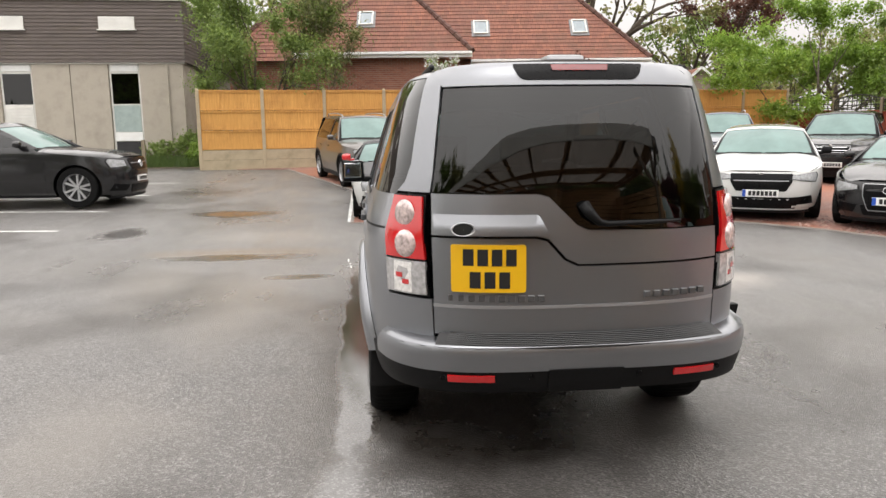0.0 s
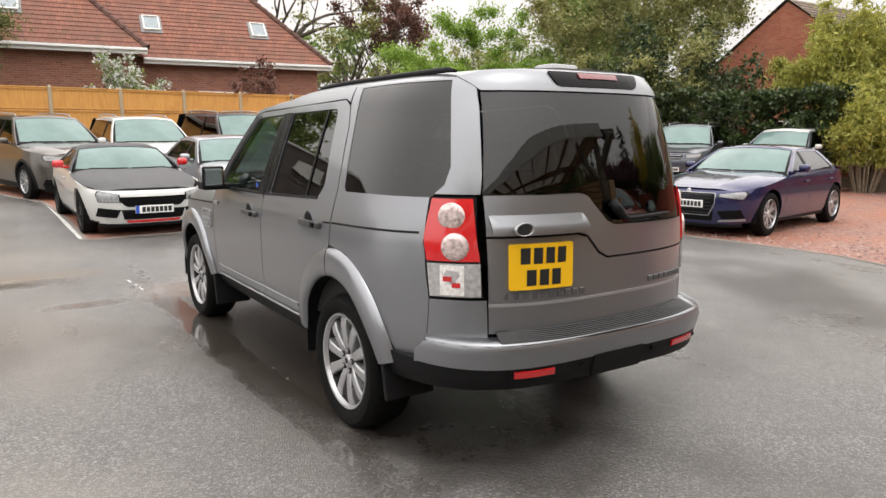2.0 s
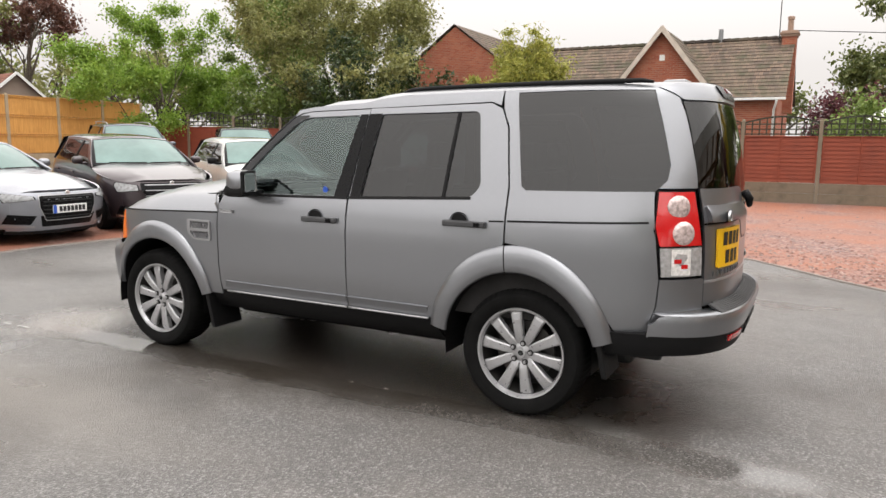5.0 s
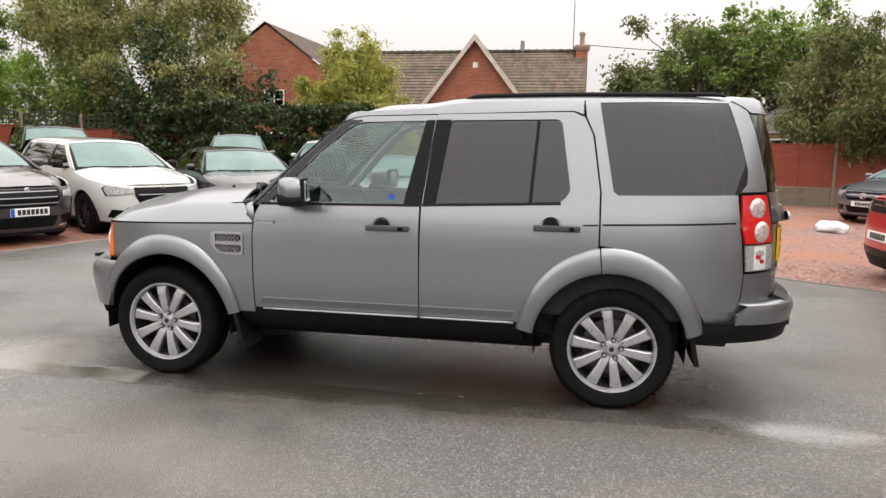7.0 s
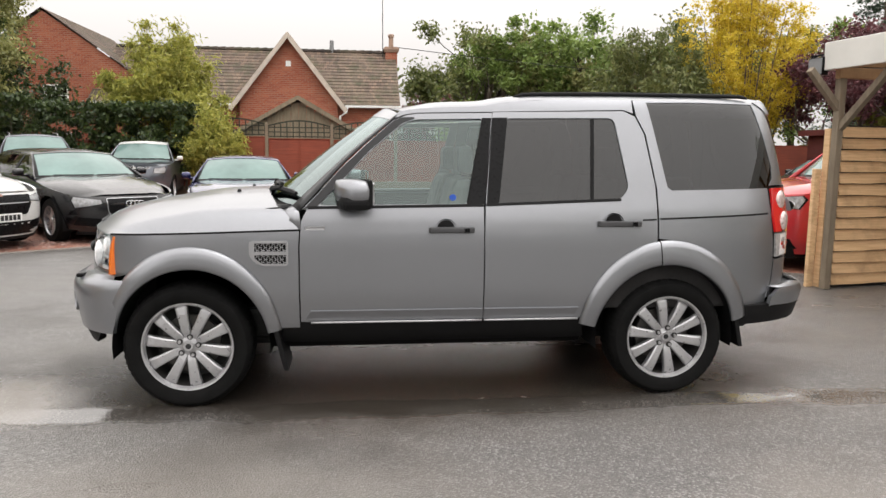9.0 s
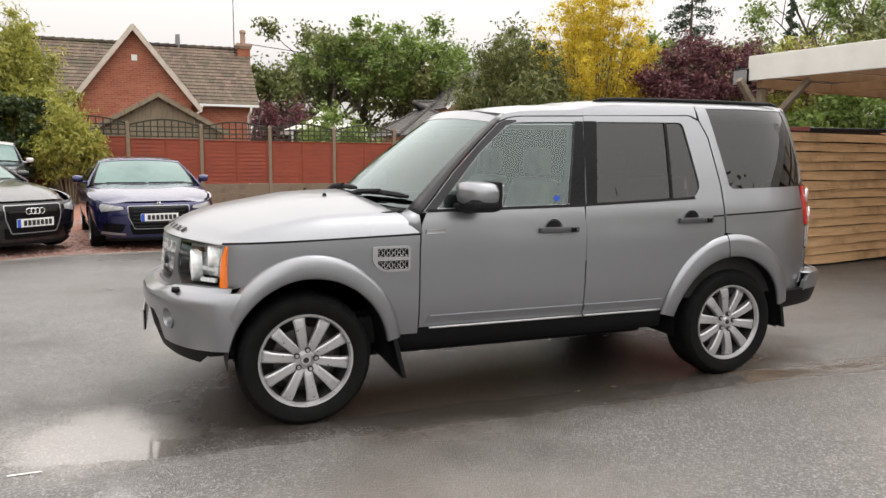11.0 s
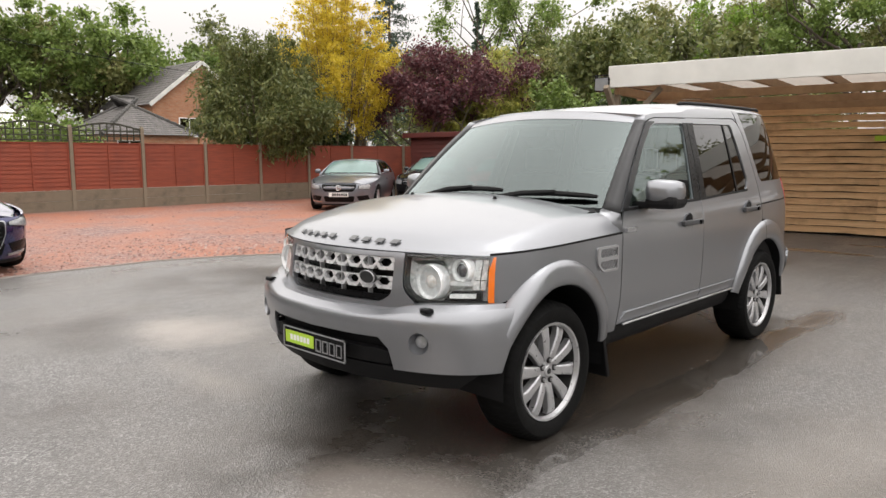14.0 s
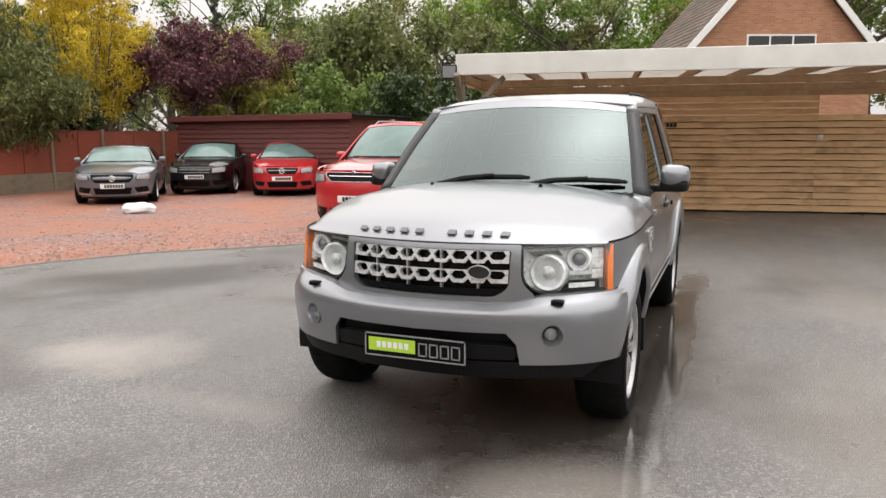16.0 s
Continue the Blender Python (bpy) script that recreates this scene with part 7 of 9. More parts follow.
    part("roof_vent", bm, LEAD, h)
    window(h, (0.39, 4.4, 1.3), 1.5, 1.1, -90, bars=(2, 1))
    return h


gable_house()


def end_gable_house():
    h = thing("gable_house", pose(25.8, 12.75, 0.1, 0, 0, 0), "plain red brick gable end with a white window", "house")
    wall_prism("wall", [(0, -4.0), (0, 4.0), (8, 4.0), (8, -4.0)], 0, 3.9, BRICK_RED, h)
    g = raw("gable", [(0, -4.0, 3.9), (0, 4.0, 3.9), (0, 0, 6.75)], [(0, 2, 1)], BRICK_RED, h)
    uv_box(g)
    for s in (-1, 1):
        tiled_slope("roof_slope", (-0.12, s * 4.3, 3.72), (8, s * 4.3, 3.72), (8, 0, 6.85), (-0.12, 0, 6.85), TILE_BROWN, h)
    window(h, (-0.02, -0.35, 3.05), 0.95, 0.85, -90, bars=(2, 2))
    window(h, (-0.02, -0.3, 0.9), 1.2, 1.1, -90, bars=(2, 1))


end_gable_house()


def concrete_building():
    b = thing("office_building", pose(-7.55, 22.1, 0.58, 0, 0, 0), "flat-roofed building of pebbledash panels under a dark tile-hung band", "building")
    z0, z1, z2 = 0.0, 3.50, 5.62
    # panels with gaps for the tall window strips
    gaps = [(-2.62, -1.55), (-6.35, -5.25), (-10.1, -9.0)]
    edges = [0.0] + [v for g in gaps for v in (g[1], g[0])] + [-14.0]
    for i in range(0, len(edges), 2):
        a, c = edges[i], edges[i + 1]
        n = 2 if a - c > 2.2 else 1
        for k in range(n):
            p0, p1 = c + (a - c) * k / n + 0.012, c + (a - c) * (k + 1) / n - 0.012
            box("wall_panel", (p0, 0.0, z0 - 0.6), (p1, 0.22, z1), PEBBLE, b, bevel=0.012)
    for g0, g1 in gaps:
        w = g1 - g0
        st = box("window_strip", (g0, 0.10, -0.3), (g1, 0.16, z1), WHITE_OLD, b, "white framed window strip", bevel=0.004)
        box("head_panel", (g0 + 0.06, 0.07, z1 - 0.30), (g1 - 0.06, 0.10, z1 - 0.06), WHITE, st)
        raw("pane", [(g0 + 0.07, 0.09, 2.05), (g1 - 0.07, 0.09, 2.05), (g1 - 0.07, 0.09, 3.12), (g0 + 0.07, 0.09, 3.12)], [(0, 1, 2, 3)], ROOM_GLASS, st)
        raw("room", [(g0 + 0.07, 0.097, 2.05), (g1 - 0.07, 0.097, 2.05), (g1 - 0.07, 0.097, 3.12), (g0 + 0.07, 0.097, 3.12)], [(0, 1, 2, 3)], ROOM_DARK, st)
        if g0 > -3:
            box("spandrel", (g0 + 0.07, 0.08, 1.05), (g1 - 0.07, 0.10, 2.0), PANEL_BLUE, st)
        else:
            for i in range(9):
                box("louvre", (g0 + 0.07, 0.075, 1.05 + i * 0.105), (g1 - 0.07, 0.10, 1.14 + i * 0.105), WHITE_OLD, st, bevel=0.004)
        box("transom", (g0 + 0.05, 0.06, 0.72), (g1 - 0.05, 0.10, 1.02), WHITE, st)
        raw("low_pane", [(g0 + 0.07, 0.09, 0.0), (g1 - 0.07, 0.09, 0.0), (g1 - 0.07, 0.09, 0.7), (g0 + 0.07, 0.09, 0.7)], [(0, 1, 2, 3)], ROOM_DARK, st)
    # side wall
    box("wall_panel", (-0.215, 0.232, -0.6), (0.0, 2.6, z1), PEBBLE, b, bevel=0.012)
    box("wall_panel", (-0.215, 4.2, -0.6), (0.0, 13.0, z1), PEBBLE, b, bevel=0.012)
    sd = box("window_strip", (-0.16, 2.62, 0.6), (-0.10, 4.18, z1), WHITE_OLD, b, bevel=0.004)
    raw("pane", [(-0.095, 2.72, 1.4), (-0.095, 4.08, 1.4), (-0.095, 4.08, 3.35), (-0.095, 2.72, 3.35)], [(0, 1, 2, 3)], ROOM_DARK, sd)
    # hung tiles: a band of courses on both faces, each course its own piece
    rows = 17
    def course(length):
        bm = bmesh.new()
        add_box(bm, (0, -0.035, 0), (length, 0.0, 0.135))
        for v in bm.verts:
            if v.co.z > 0.1:
                v.co.y = v.co.y * 0.3
        me = bpy.data.meshes.new("tile_course")
        bm.to_mesh(me)
        bm.free()
        me.materials.append(SHINGLE)
        return me

    band = box("tile_band", (-14.3, -0.06, z1), (0.10, 0.2, z2), SHINGLE, b, "dark brown hung tiles with lichen stains", bevel=0)
    ca, cb = course(14.4), course(13.2)
    for r in range(rows):
        link("tile_course", ca, band, pose(-14.3, -0.06, z1 + 0.0 + 0.1245 * r))
    band2 = box("tile_band", (-0.2, 0.22, z1), (0.10, 13.2, z2), SHINGLE, b, bevel=0)
    for r in range(rows):
        link("tile_course", cb, band2, pose(0.10, -0.06, z1 + 0.1245 * r, 0, 0, 90))
    box("soffit", (-14.3, -0.04, z1 - 0.05), (0.06, 0.4, z1), WHITE_OLD, b)
    box("parapet", (-14.35, -0.16, z2), (0.2, 13.3, z2 + 0.12), WHITE_OLD, b, "pale metal roof edge", bevel=0.02)
    for g0, g1 in ((-2.78, -1.55), (-6.55, -5.30)):
        wn = box("clerestory", (g0, -0.13, z2 - 0.98), (g1, -0.08, z2 - 0.55), WHITE_OLD, b, "small pale clerestory window", bevel=0.01)
        box("sill", (g0 - 0.06, -0.18, z2 - 1.03), (g1 + 0.06, -0.09, z2 - 0.985), WHITE_OLD, wn)
    bm = bmesh.new()
    add_cyl(bm, (-0.55, -0.06, 0.0), (-0.55, -0.06, 3.4), 0.035, 0.035, 8)
    part("downpipe", bm, PEBBLE, b)
    box("back_wall", (-14.2, 12.9, -0.6), (-0.22, 13.0, z2), PEBBLE, b)
    box("roof_deck", (-14.2, 0.0, z2 - 0.1), (0.0, 13.0, z2 - 0.02), LEAD, b)
    return b


concrete_building()


def brick_gable_house():
    """The house whose gable shows over the carport."""
    p0, p1 = Vector((0.42, -22.8)), Vector((-5.83, -25.3))
    c = (p0 + p1) / 2
    yaw = math.degrees(math.atan2(p0.y - p1.y, p0.x - p1.x))
    h = thing("gable_house", pose(c.x, c.y, 0, 0, 0, yaw + 180), "orange-brown brick gable house with white barge boards", "house")
    w = (p0 - p1).length / 2
    wall_prism("wall", [(-w, 0), (w, 0), (w, 8), (-w, 8)], 0, 4.6, BRICK_TAN, h)
    g = raw("gable", [(-w, 0, 4.6), (w, 0, 4.6), (0, 0, 4.6 + w * 1.12)], [(0, 1, 2)], BRICK_TAN, h)
    uv_box(g)
    for s in (-1, 1):
        tiled_slope("roof_slope", (s * (w + 0.3), -0.25, 4.3), (s * (w + 0.3), 8, 4.3), (0, 8, 4.75 + w * 1.12), (0, -0.25, 4.75 + w * 1.12), TILE_BROWN, h)
        a = math.atan2(w * 1.12 + 0.45, w + 0.3)
        ln = math.hypot(w * 1.12 + 0.45, w + 0.3) + 0.05
        bm = bmesh.new()
        add_box(bm, (0, -0.32, -0.12), (ln, -0.24, 0.10), 0.004, Matrix.Translation((0, 0, 4.75 + w * 1.12)) @ (Matrix.Rotation(a, 4, "Y") if s > 0 else Matrix.Rotation(math.pi - a, 4, "Y")))
        part("bargeboard", bm, WHITE, h)
    window(h, (0.02, -0.03, 4.45), 2.5, 0.75, 0, bars=(3, 1))


brick_gable_house()


def far_house(at, yaw, w, d, eave, pitch, wall_mat, roof_mat, label):
    h = thing("distant_house", pose(*at, 0, 0, yaw), label, "house")
    wall_prism("wall", [(-w / 2, 0), (w / 2, 0), (w / 2, d), (-w / 2, d)], 0, eave, wall_mat, h)
    hip_roof(h, -w / 2 - 0.3, w / 2 + 0.3, -0.3, d + 0.3, eave, pitch, roof_mat)
    window(h, (-w / 4, -0.03, eave * 0.45), 1.2, 1.1, 0, bars=(2, 1))
    return h


far_house((33.5, -12.2, 0), -90, 4.6, 6.0, 2.5, 32, BRICK_TAN, TILE_GREY, "low brick garage with a grey tiled hip roof")


def gabled_cottage():
    h = thing("gable_house", pose(38.0, -17.4, 0, 0, 0, 0), "tan brick gable end with white barge boards among trees", "house")
    wall_prism("wall", [(0, -3), (0, 3), (7, 3), (7, -3)], 0, 4.6, BRICK_TAN, h)
    g = raw("gable", [(0, -3.0, 4.6), (0, 3.0, 4.6), (0, 0, 7.0)], [(0, 2, 1)], BRICK_TAN, h)
    uv_box(g)
    for s in (-1, 1):
        tiled_slope("roof_slope", (-0.3, s * 3.3, 4.35), (7, s * 3.3, 4.35), (7, 0, 7.1), (-0.3, 0, 7.1), TILE_GREY, h)
        bm = bmesh.new()
        run = math.hypot(3.3, 2.65)
        add_box(bm, (-0.03, 0, -0.11), (0.0, run, 0.11), 0.004, Matrix.Translation((-0.33, s * 3.3, 4.33)) @ Matrix.Rotation(s * math.atan2(2.65, -3.3 * s) if s > 0 else math.atan2(2.65, 3.3), 4, "X"))
        part("barge_board", bm, WHITE_OLD, h)
    window(h, (-0.02, 0.8, 2.6), 1.3, 1.1, -90, bars=(2, 1))


gabled_cottage()


def pavilion():
    p = thing("garden_pavilion", pose(32.0, -5.2, 0), "pale canvas garden pavilion behind the fence", "pavilion")
    hip_roof_pts = [(-1.9, -1.9, 2.6), (1.9, -1.9, 2.6), (1.9, 1.9, 2.6), (-1.9, 1.9, 2.6)]
    top = [(-0.25, -0.25, 3.25), (0.25, -0.25, 3.25), (0.25, 0.25, 3.25), (-0.25, 0.25, 3.25)]
    raw("canopy", hip_roof_pts + top, [(i, (i + 1) % 4, 4 + (i + 1) % 4, 4 + i) for i in range(4)] + [(4, 5, 6, 7)], WHITE_OLD, p)
    raw("cap", [(-0.35, -0.35, 3.3), (0.35, -0.35, 3.3), (0.35, 0.35, 3.3), (-0.35, 0.35, 3.3), (0, 0, 3.65)], [(0, 1, 4), (1, 2, 4), (2, 3, 4), (3, 0, 4)], WHITE_OLD, p)
    for x in (-1.8, 1.8):
        for y in (-1.8, 1.8):
            box("pole", (x - 0.04, y - 0.04, 0), (x + 0.04, y + 0.04, 2.62), WHITE_OLD, p)
    for y in (-1.85, 1.85):
        box("valance", (-1.9, y - 0.01, 2.35), (1.9, y + 0.01, 2.6), WHITE_OLD, p)


pavilion()


def garden_shed():
    s = thing("garden_shed", pose(18.9, 2.35, 0.1), "weathered grey timber shed with a felted gable roof", "shed")
    for i in range(14):
        y0 = -1.75 + i * 0.25
        top = 2.05 + 0.95 * (1 - abs(y0 + 0.125) / 1.75)
        box("board", (-0.02, y0, 0), (0.0, y0 + 0.243, top), GREY_WOOD, s, bevel=0.003)
    wall_prism("wall", [(0.01, -1.75), (0.01, 1.75), (2.6, 1.75), (2.6, -1.75)], 0, 2.0, GREY_WOOD, s)
    for q in (-1, 1):
        tiled_slope("roof_slope", (-0.2, q * 2.0, 1.96), (2.8, q * 2.0, 1.96), (2.8, 0, 3.10), (-0.2, 0, 3.10), TILE_GREY, s, 0.6, 0.012)
        bm = bmesh.new()
        a = math.atan2(1.14, 2.0)
        add_box(bm, (-0.25 - 0.004 * q, 0, -0.10), (-0.20 - 0.004 * q, 2.35, 0.03), 0.004, Matrix.Translation((0, 0, 3.11)) @ (Matrix.Rotation(-a, 4, "X") if q > 0 else Matrix.Rotation(math.pi + a, 4, "X") @ Matrix.Scale(-1, 4, (0, 0, 1))))
        bmesh.ops.recalc_face_normals(bm, faces=bm.faces)
        part("bargeboard", bm, GREY_WOOD, s)


garden_shed()


def maroon_shed():
    s = thing("timber_shed", pose(15.6, -15.4, 0, 0, 0, 180), "low dark maroon boarded shed with a flat felt roof", "shed")
    wall_prism("wall", [(0, 0), (6.4, 0), (6.4, 3), (0, 3)], 0, 2.1, SHED_WOOD, s)
    me = bmesh.new()
    add_box(me, (0, 0, 0), (6.4, 0.02, 0.132))
    for v in me.verts:
        if v.co.z > 0.1:
            v.co.y += 0.028
    mm = bpy.data.meshes.new("board")
    me.to_mesh(mm)
    me.free()
    mm.materials.append(SHED_WOOD)
    s.matrix_world = pose(8.2, -15.2, 0, 0, 0, -4)
    for i in range(15):
        link("board", mm, s, pose(6.4, 3.03, 0.02 + 0.14 * i, 0, 0, 180))
    box("roof", (-0.2, -0.25, 2.10), (6.6, 3.2, 2.20), GLOSS_BLACK, s, "dark felted flat roof", bevel=0.02)
    box("roof_edge", (-0.2, 3.2, 2.06), (6.6, 3.22, 2.22), SHED_WOOD, s)


maroon_shed()


def boarded_screen():
    s = thing("board_fence", pose(8.1, -14.2, 0, 0, 0, 186), "brown horizontal board fence between shed and carport", "fence", kind="structure")
    me = board_panel(4.4, 2.0, 13, False, seed=31)
    me.materials.append(BOARD_WOOD)
    link("fence_panel", me, s, Matrix.Identity(4))
    for x in (0, 2.2, 4.4):
        box("post", (x - 0.05, -0.05, 0), (x + 0.05, 0.05, 2.1), BOARD_WOOD, s)


boarded_screen()


def plastic_bundle():
    b = thing("plastic_bundle", pose(10.05, -6.1, 0.012, 0, 0, 35), "crumpled white plastic wrapped bundle on the gravel", "bundle")
    bm = bmesh.new()
    bmesh.ops.create_icosphere(bm, subdivisions=4, radius=0.5)
    for v in bm.verts:
        p = v.co.copy()
        q = p * (1 + 0.22 * noise.noise(p * 3.1) + 0.12 * noise.noise(p * 8.0))
        q.x = math.copysign(abs(q.x * 2) ** 0.7 / 2, q.x) * 1.05
        q.y *= 0.55
        q.z = max(0.0, q.z * 0.42 + 0.13)
        v.co = q * 0.64
    part("wrapping", bm, PLASTIC_BAG, b, smooth=True)
    bm = bmesh.new()
    add_box(bm, (-0.20, -0.22, 0.0), (-0.02, -0.05, 0.08), 0.03)
    part("black_strap", bm, BLACK_TRIM, b)


plastic_bundle()


def overhead_wire():
    vs, fs = [], []
    a, b = Vector((28.6, -1.2, 6.2)), Vector((46, -40, 8.5))
    pts = [a.lerp(b, i / 16) + Vector((0, 0, -1.1 * math.sin(math.pi * i / 16))) for i in range(17)]
    tube(vs, fs, pts, [0.018] * 17, 4)
    w = raw("overhead_wire", vs, fs, BLACK_TRIM)
    tagged(w, "thin black overhead wire from the chimney to the trees", "wire")


overhead_wire()

# ---- parked cars ----
WHEELS = {}


def lite_wheel(parent, at, r, out, dark=False):
    """A simpler wheel, its meshes shared between all cars of one tyre size."""
    key = (r, out, dark)
    if key not in WHEELS:
        rim, w, o = r * 0.68, 0.21, out
        tmp = spin("tyre", [(-0.42 * w, rim - 0.01), (-0.5 * w, rim + 0.012), (-0.53 * w, (rim + r) / 2), (-0.47 * w, r - 0.012), (-0.36 * w, r), (0.36 * w, r), (0.47 * w, r - 0.012), (0.5 * w, rim)], RUBBER, None, 40)
        tyre = tmp.data
        bpy.data.objects.remove(tmp)
        bm = bmesh.new()
        f = o * 0.40 * w
        for k in range(10):
            t = 2 * math.pi * (k // 2) / 5 + (0.16 if k % 2 else -0.16)
            t1 = 2 * math.pi * (k // 2) / 5 + (0.25 if k % 2 else -0.25)
            a = Vector((f - o * 0.012, 0.04 * math.cos(t), 0.04 * math.sin(t)))
            b = Vector((f - o * 0.006, rim * math.cos(t1), rim * math.sin(t1)))
            d = (b - a).normalized()
            s = d.cross(Vector((1, 0, 0))).normalized() * 0.016
            q = [a - s, a + s, b + s * 1.25, b - s * 1.25]
            back = [p - Vector((o * 0.03, 0, 0)) for p in q]
            v = [bm.verts.new(p) for p in q + back]
            for fc in ((0, 1, 2, 3), (4, 7, 6, 5), (0, 4, 5, 1), (1, 5, 6, 2), (2, 6, 7, 3), (3, 7, 4, 0)):
                bm.faces.new([v[i] for i in fc])
        add_cyl(bm, (f - o * 0.04, 0, 0), (f + o * 0.002, 0, 0), 0.065, 0.045, 14)
        n = 40
        for (h0, r0), (h1, r1) in zip(((-0.46, 1.02), (-0.49, 0.985), (-0.40, 0.95), (0.4, 0.90)), ((-0.49, 0.985), (-0.40, 0.95), (0.4, 0.90), (0.45, 0.6))):
            rows = []
            for k in range(n):
                t = 2 * math.pi * k / n
                rows.append((bm.verts.new((-o * h0 * w, rim * r0 * math.cos(t), rim * r0 * math.sin(t))), bm.verts.new((-o * h1 * w, rim * r1 * math.cos(t), rim * r1 * math.sin(t)))))
            for k in range(n):
                a, b = rows[k], rows[(k + 1) % n]
                bm.faces.new((a[0], b[0], b[1], a[1]))
        bmesh.ops.recalc_face_normals(bm, faces=bm.faces)
        rm = bpy.data.meshes.new("rim")
        bm.to_mesh(rm)
        bm.free()
        rm.materials.append(DARK_METAL if dark else ALLOY)
        bm = bmesh.new()
        add_cyl(bm, (f - o * 0.05, 0, 0), (f - o * 0.07, 0, 0), rim * 0.93, rim * 0.93, 24)
        dm = bpy.data.meshes.new("brake_disc")
        bm.to_mesh(dm)
        bm.free()
        dm.materials.append(DARK_METAL)
        WHEELS[key] = (rm, tyre, dm)
    rm, ty, dm = WHEELS[key]
    w = new("wheel", rm)
    w.parent = parent
    w.location = at
    for n, me in (("tyre", ty), ("brake_disc", dm)):
        o = new(n, me)
        o.parent = w
    return w


SPEC = dict(
    suv=dict(L=4.55, W=1.84, H=1.66, wb=2.69, fo=0.90, r=0.345, hood=0.93, cowl=(1.28, 1.09), roof=(2.05, 0.45), tail=(0.10, 1.0), belt=1.05, ws=0.0),
    big_suv=dict(L=4.85, W=1.95, H=1.82, wb=2.86, fo=0.90, r=0.375, hood=1.02, cowl=(1.30, 1.17), roof=(2.05, 0.35), tail=(0.10, 1.1), belt=1.14, ws=0.0),
    roadster=dict(L=4.05, W=1.74, H=1.24, wb=2.31, fo=0.86, r=0.305, hood=0.70, cowl=(1.62, 0.86), roof=(2.25, 1.35), tail=(0.75, 0.90), belt=0.86, ws=0.0),
    coupe=dict(L=4.20, W=1.83, H=1.36, wb=2.50, fo=0.88, r=0.330, hood=0.74, cowl=(1.48, 0.93), roof=(2.18, 1.15), tail=(0.42, 0.96), belt=0.92, ws=0.0),
    saloon=dict(L=4.65, W=1.85, H=1.38, wb=2.78, fo=0.86, r=0.330, hood=0.76, cowl=(1.45, 0.96), roof=(2.20, 1.15), tail=(0.50, 1.02), belt=0.94, ws=0.0),
    hatch=dict(L=4.20, W=1.80, H=1.46, wb=2.56, fo=0.86, r=0.320, hood=0.82, cowl=(1.20, 1.00), roof=(1.98, 0.50), tail=(0.10, 0.98), belt=0.97, ws=0.0),
    mpv=dict(L=4.70, W=1.85, H=1.78, wb=2.80, fo=0.90, r=0.335, hood=0.98, cowl=(1.05, 1.14), roof=(1.85, 0.25), tail=(0.08, 1.0), belt=1.08, ws=0.0),
    suv_coupe=dict(L=4.73, W=1.92, H=1.60, wb=2.87, fo=0.86, r=0.375, hood=0.94, cowl=(1.50, 1.09), roof=(2.45, 1.25), tail=(0.35, 1.15), belt=1.10, ws=0.0),
    boxy=dict(L=4.14, W=1.80, H=1.60, wb=2.57, fo=0.84, r=0.330, hood=0.95, cowl=(1.10, 1.08), roof=(1.70, 0.25), tail=(0.08, 1.0), belt=1.04, ws=0.0),
)


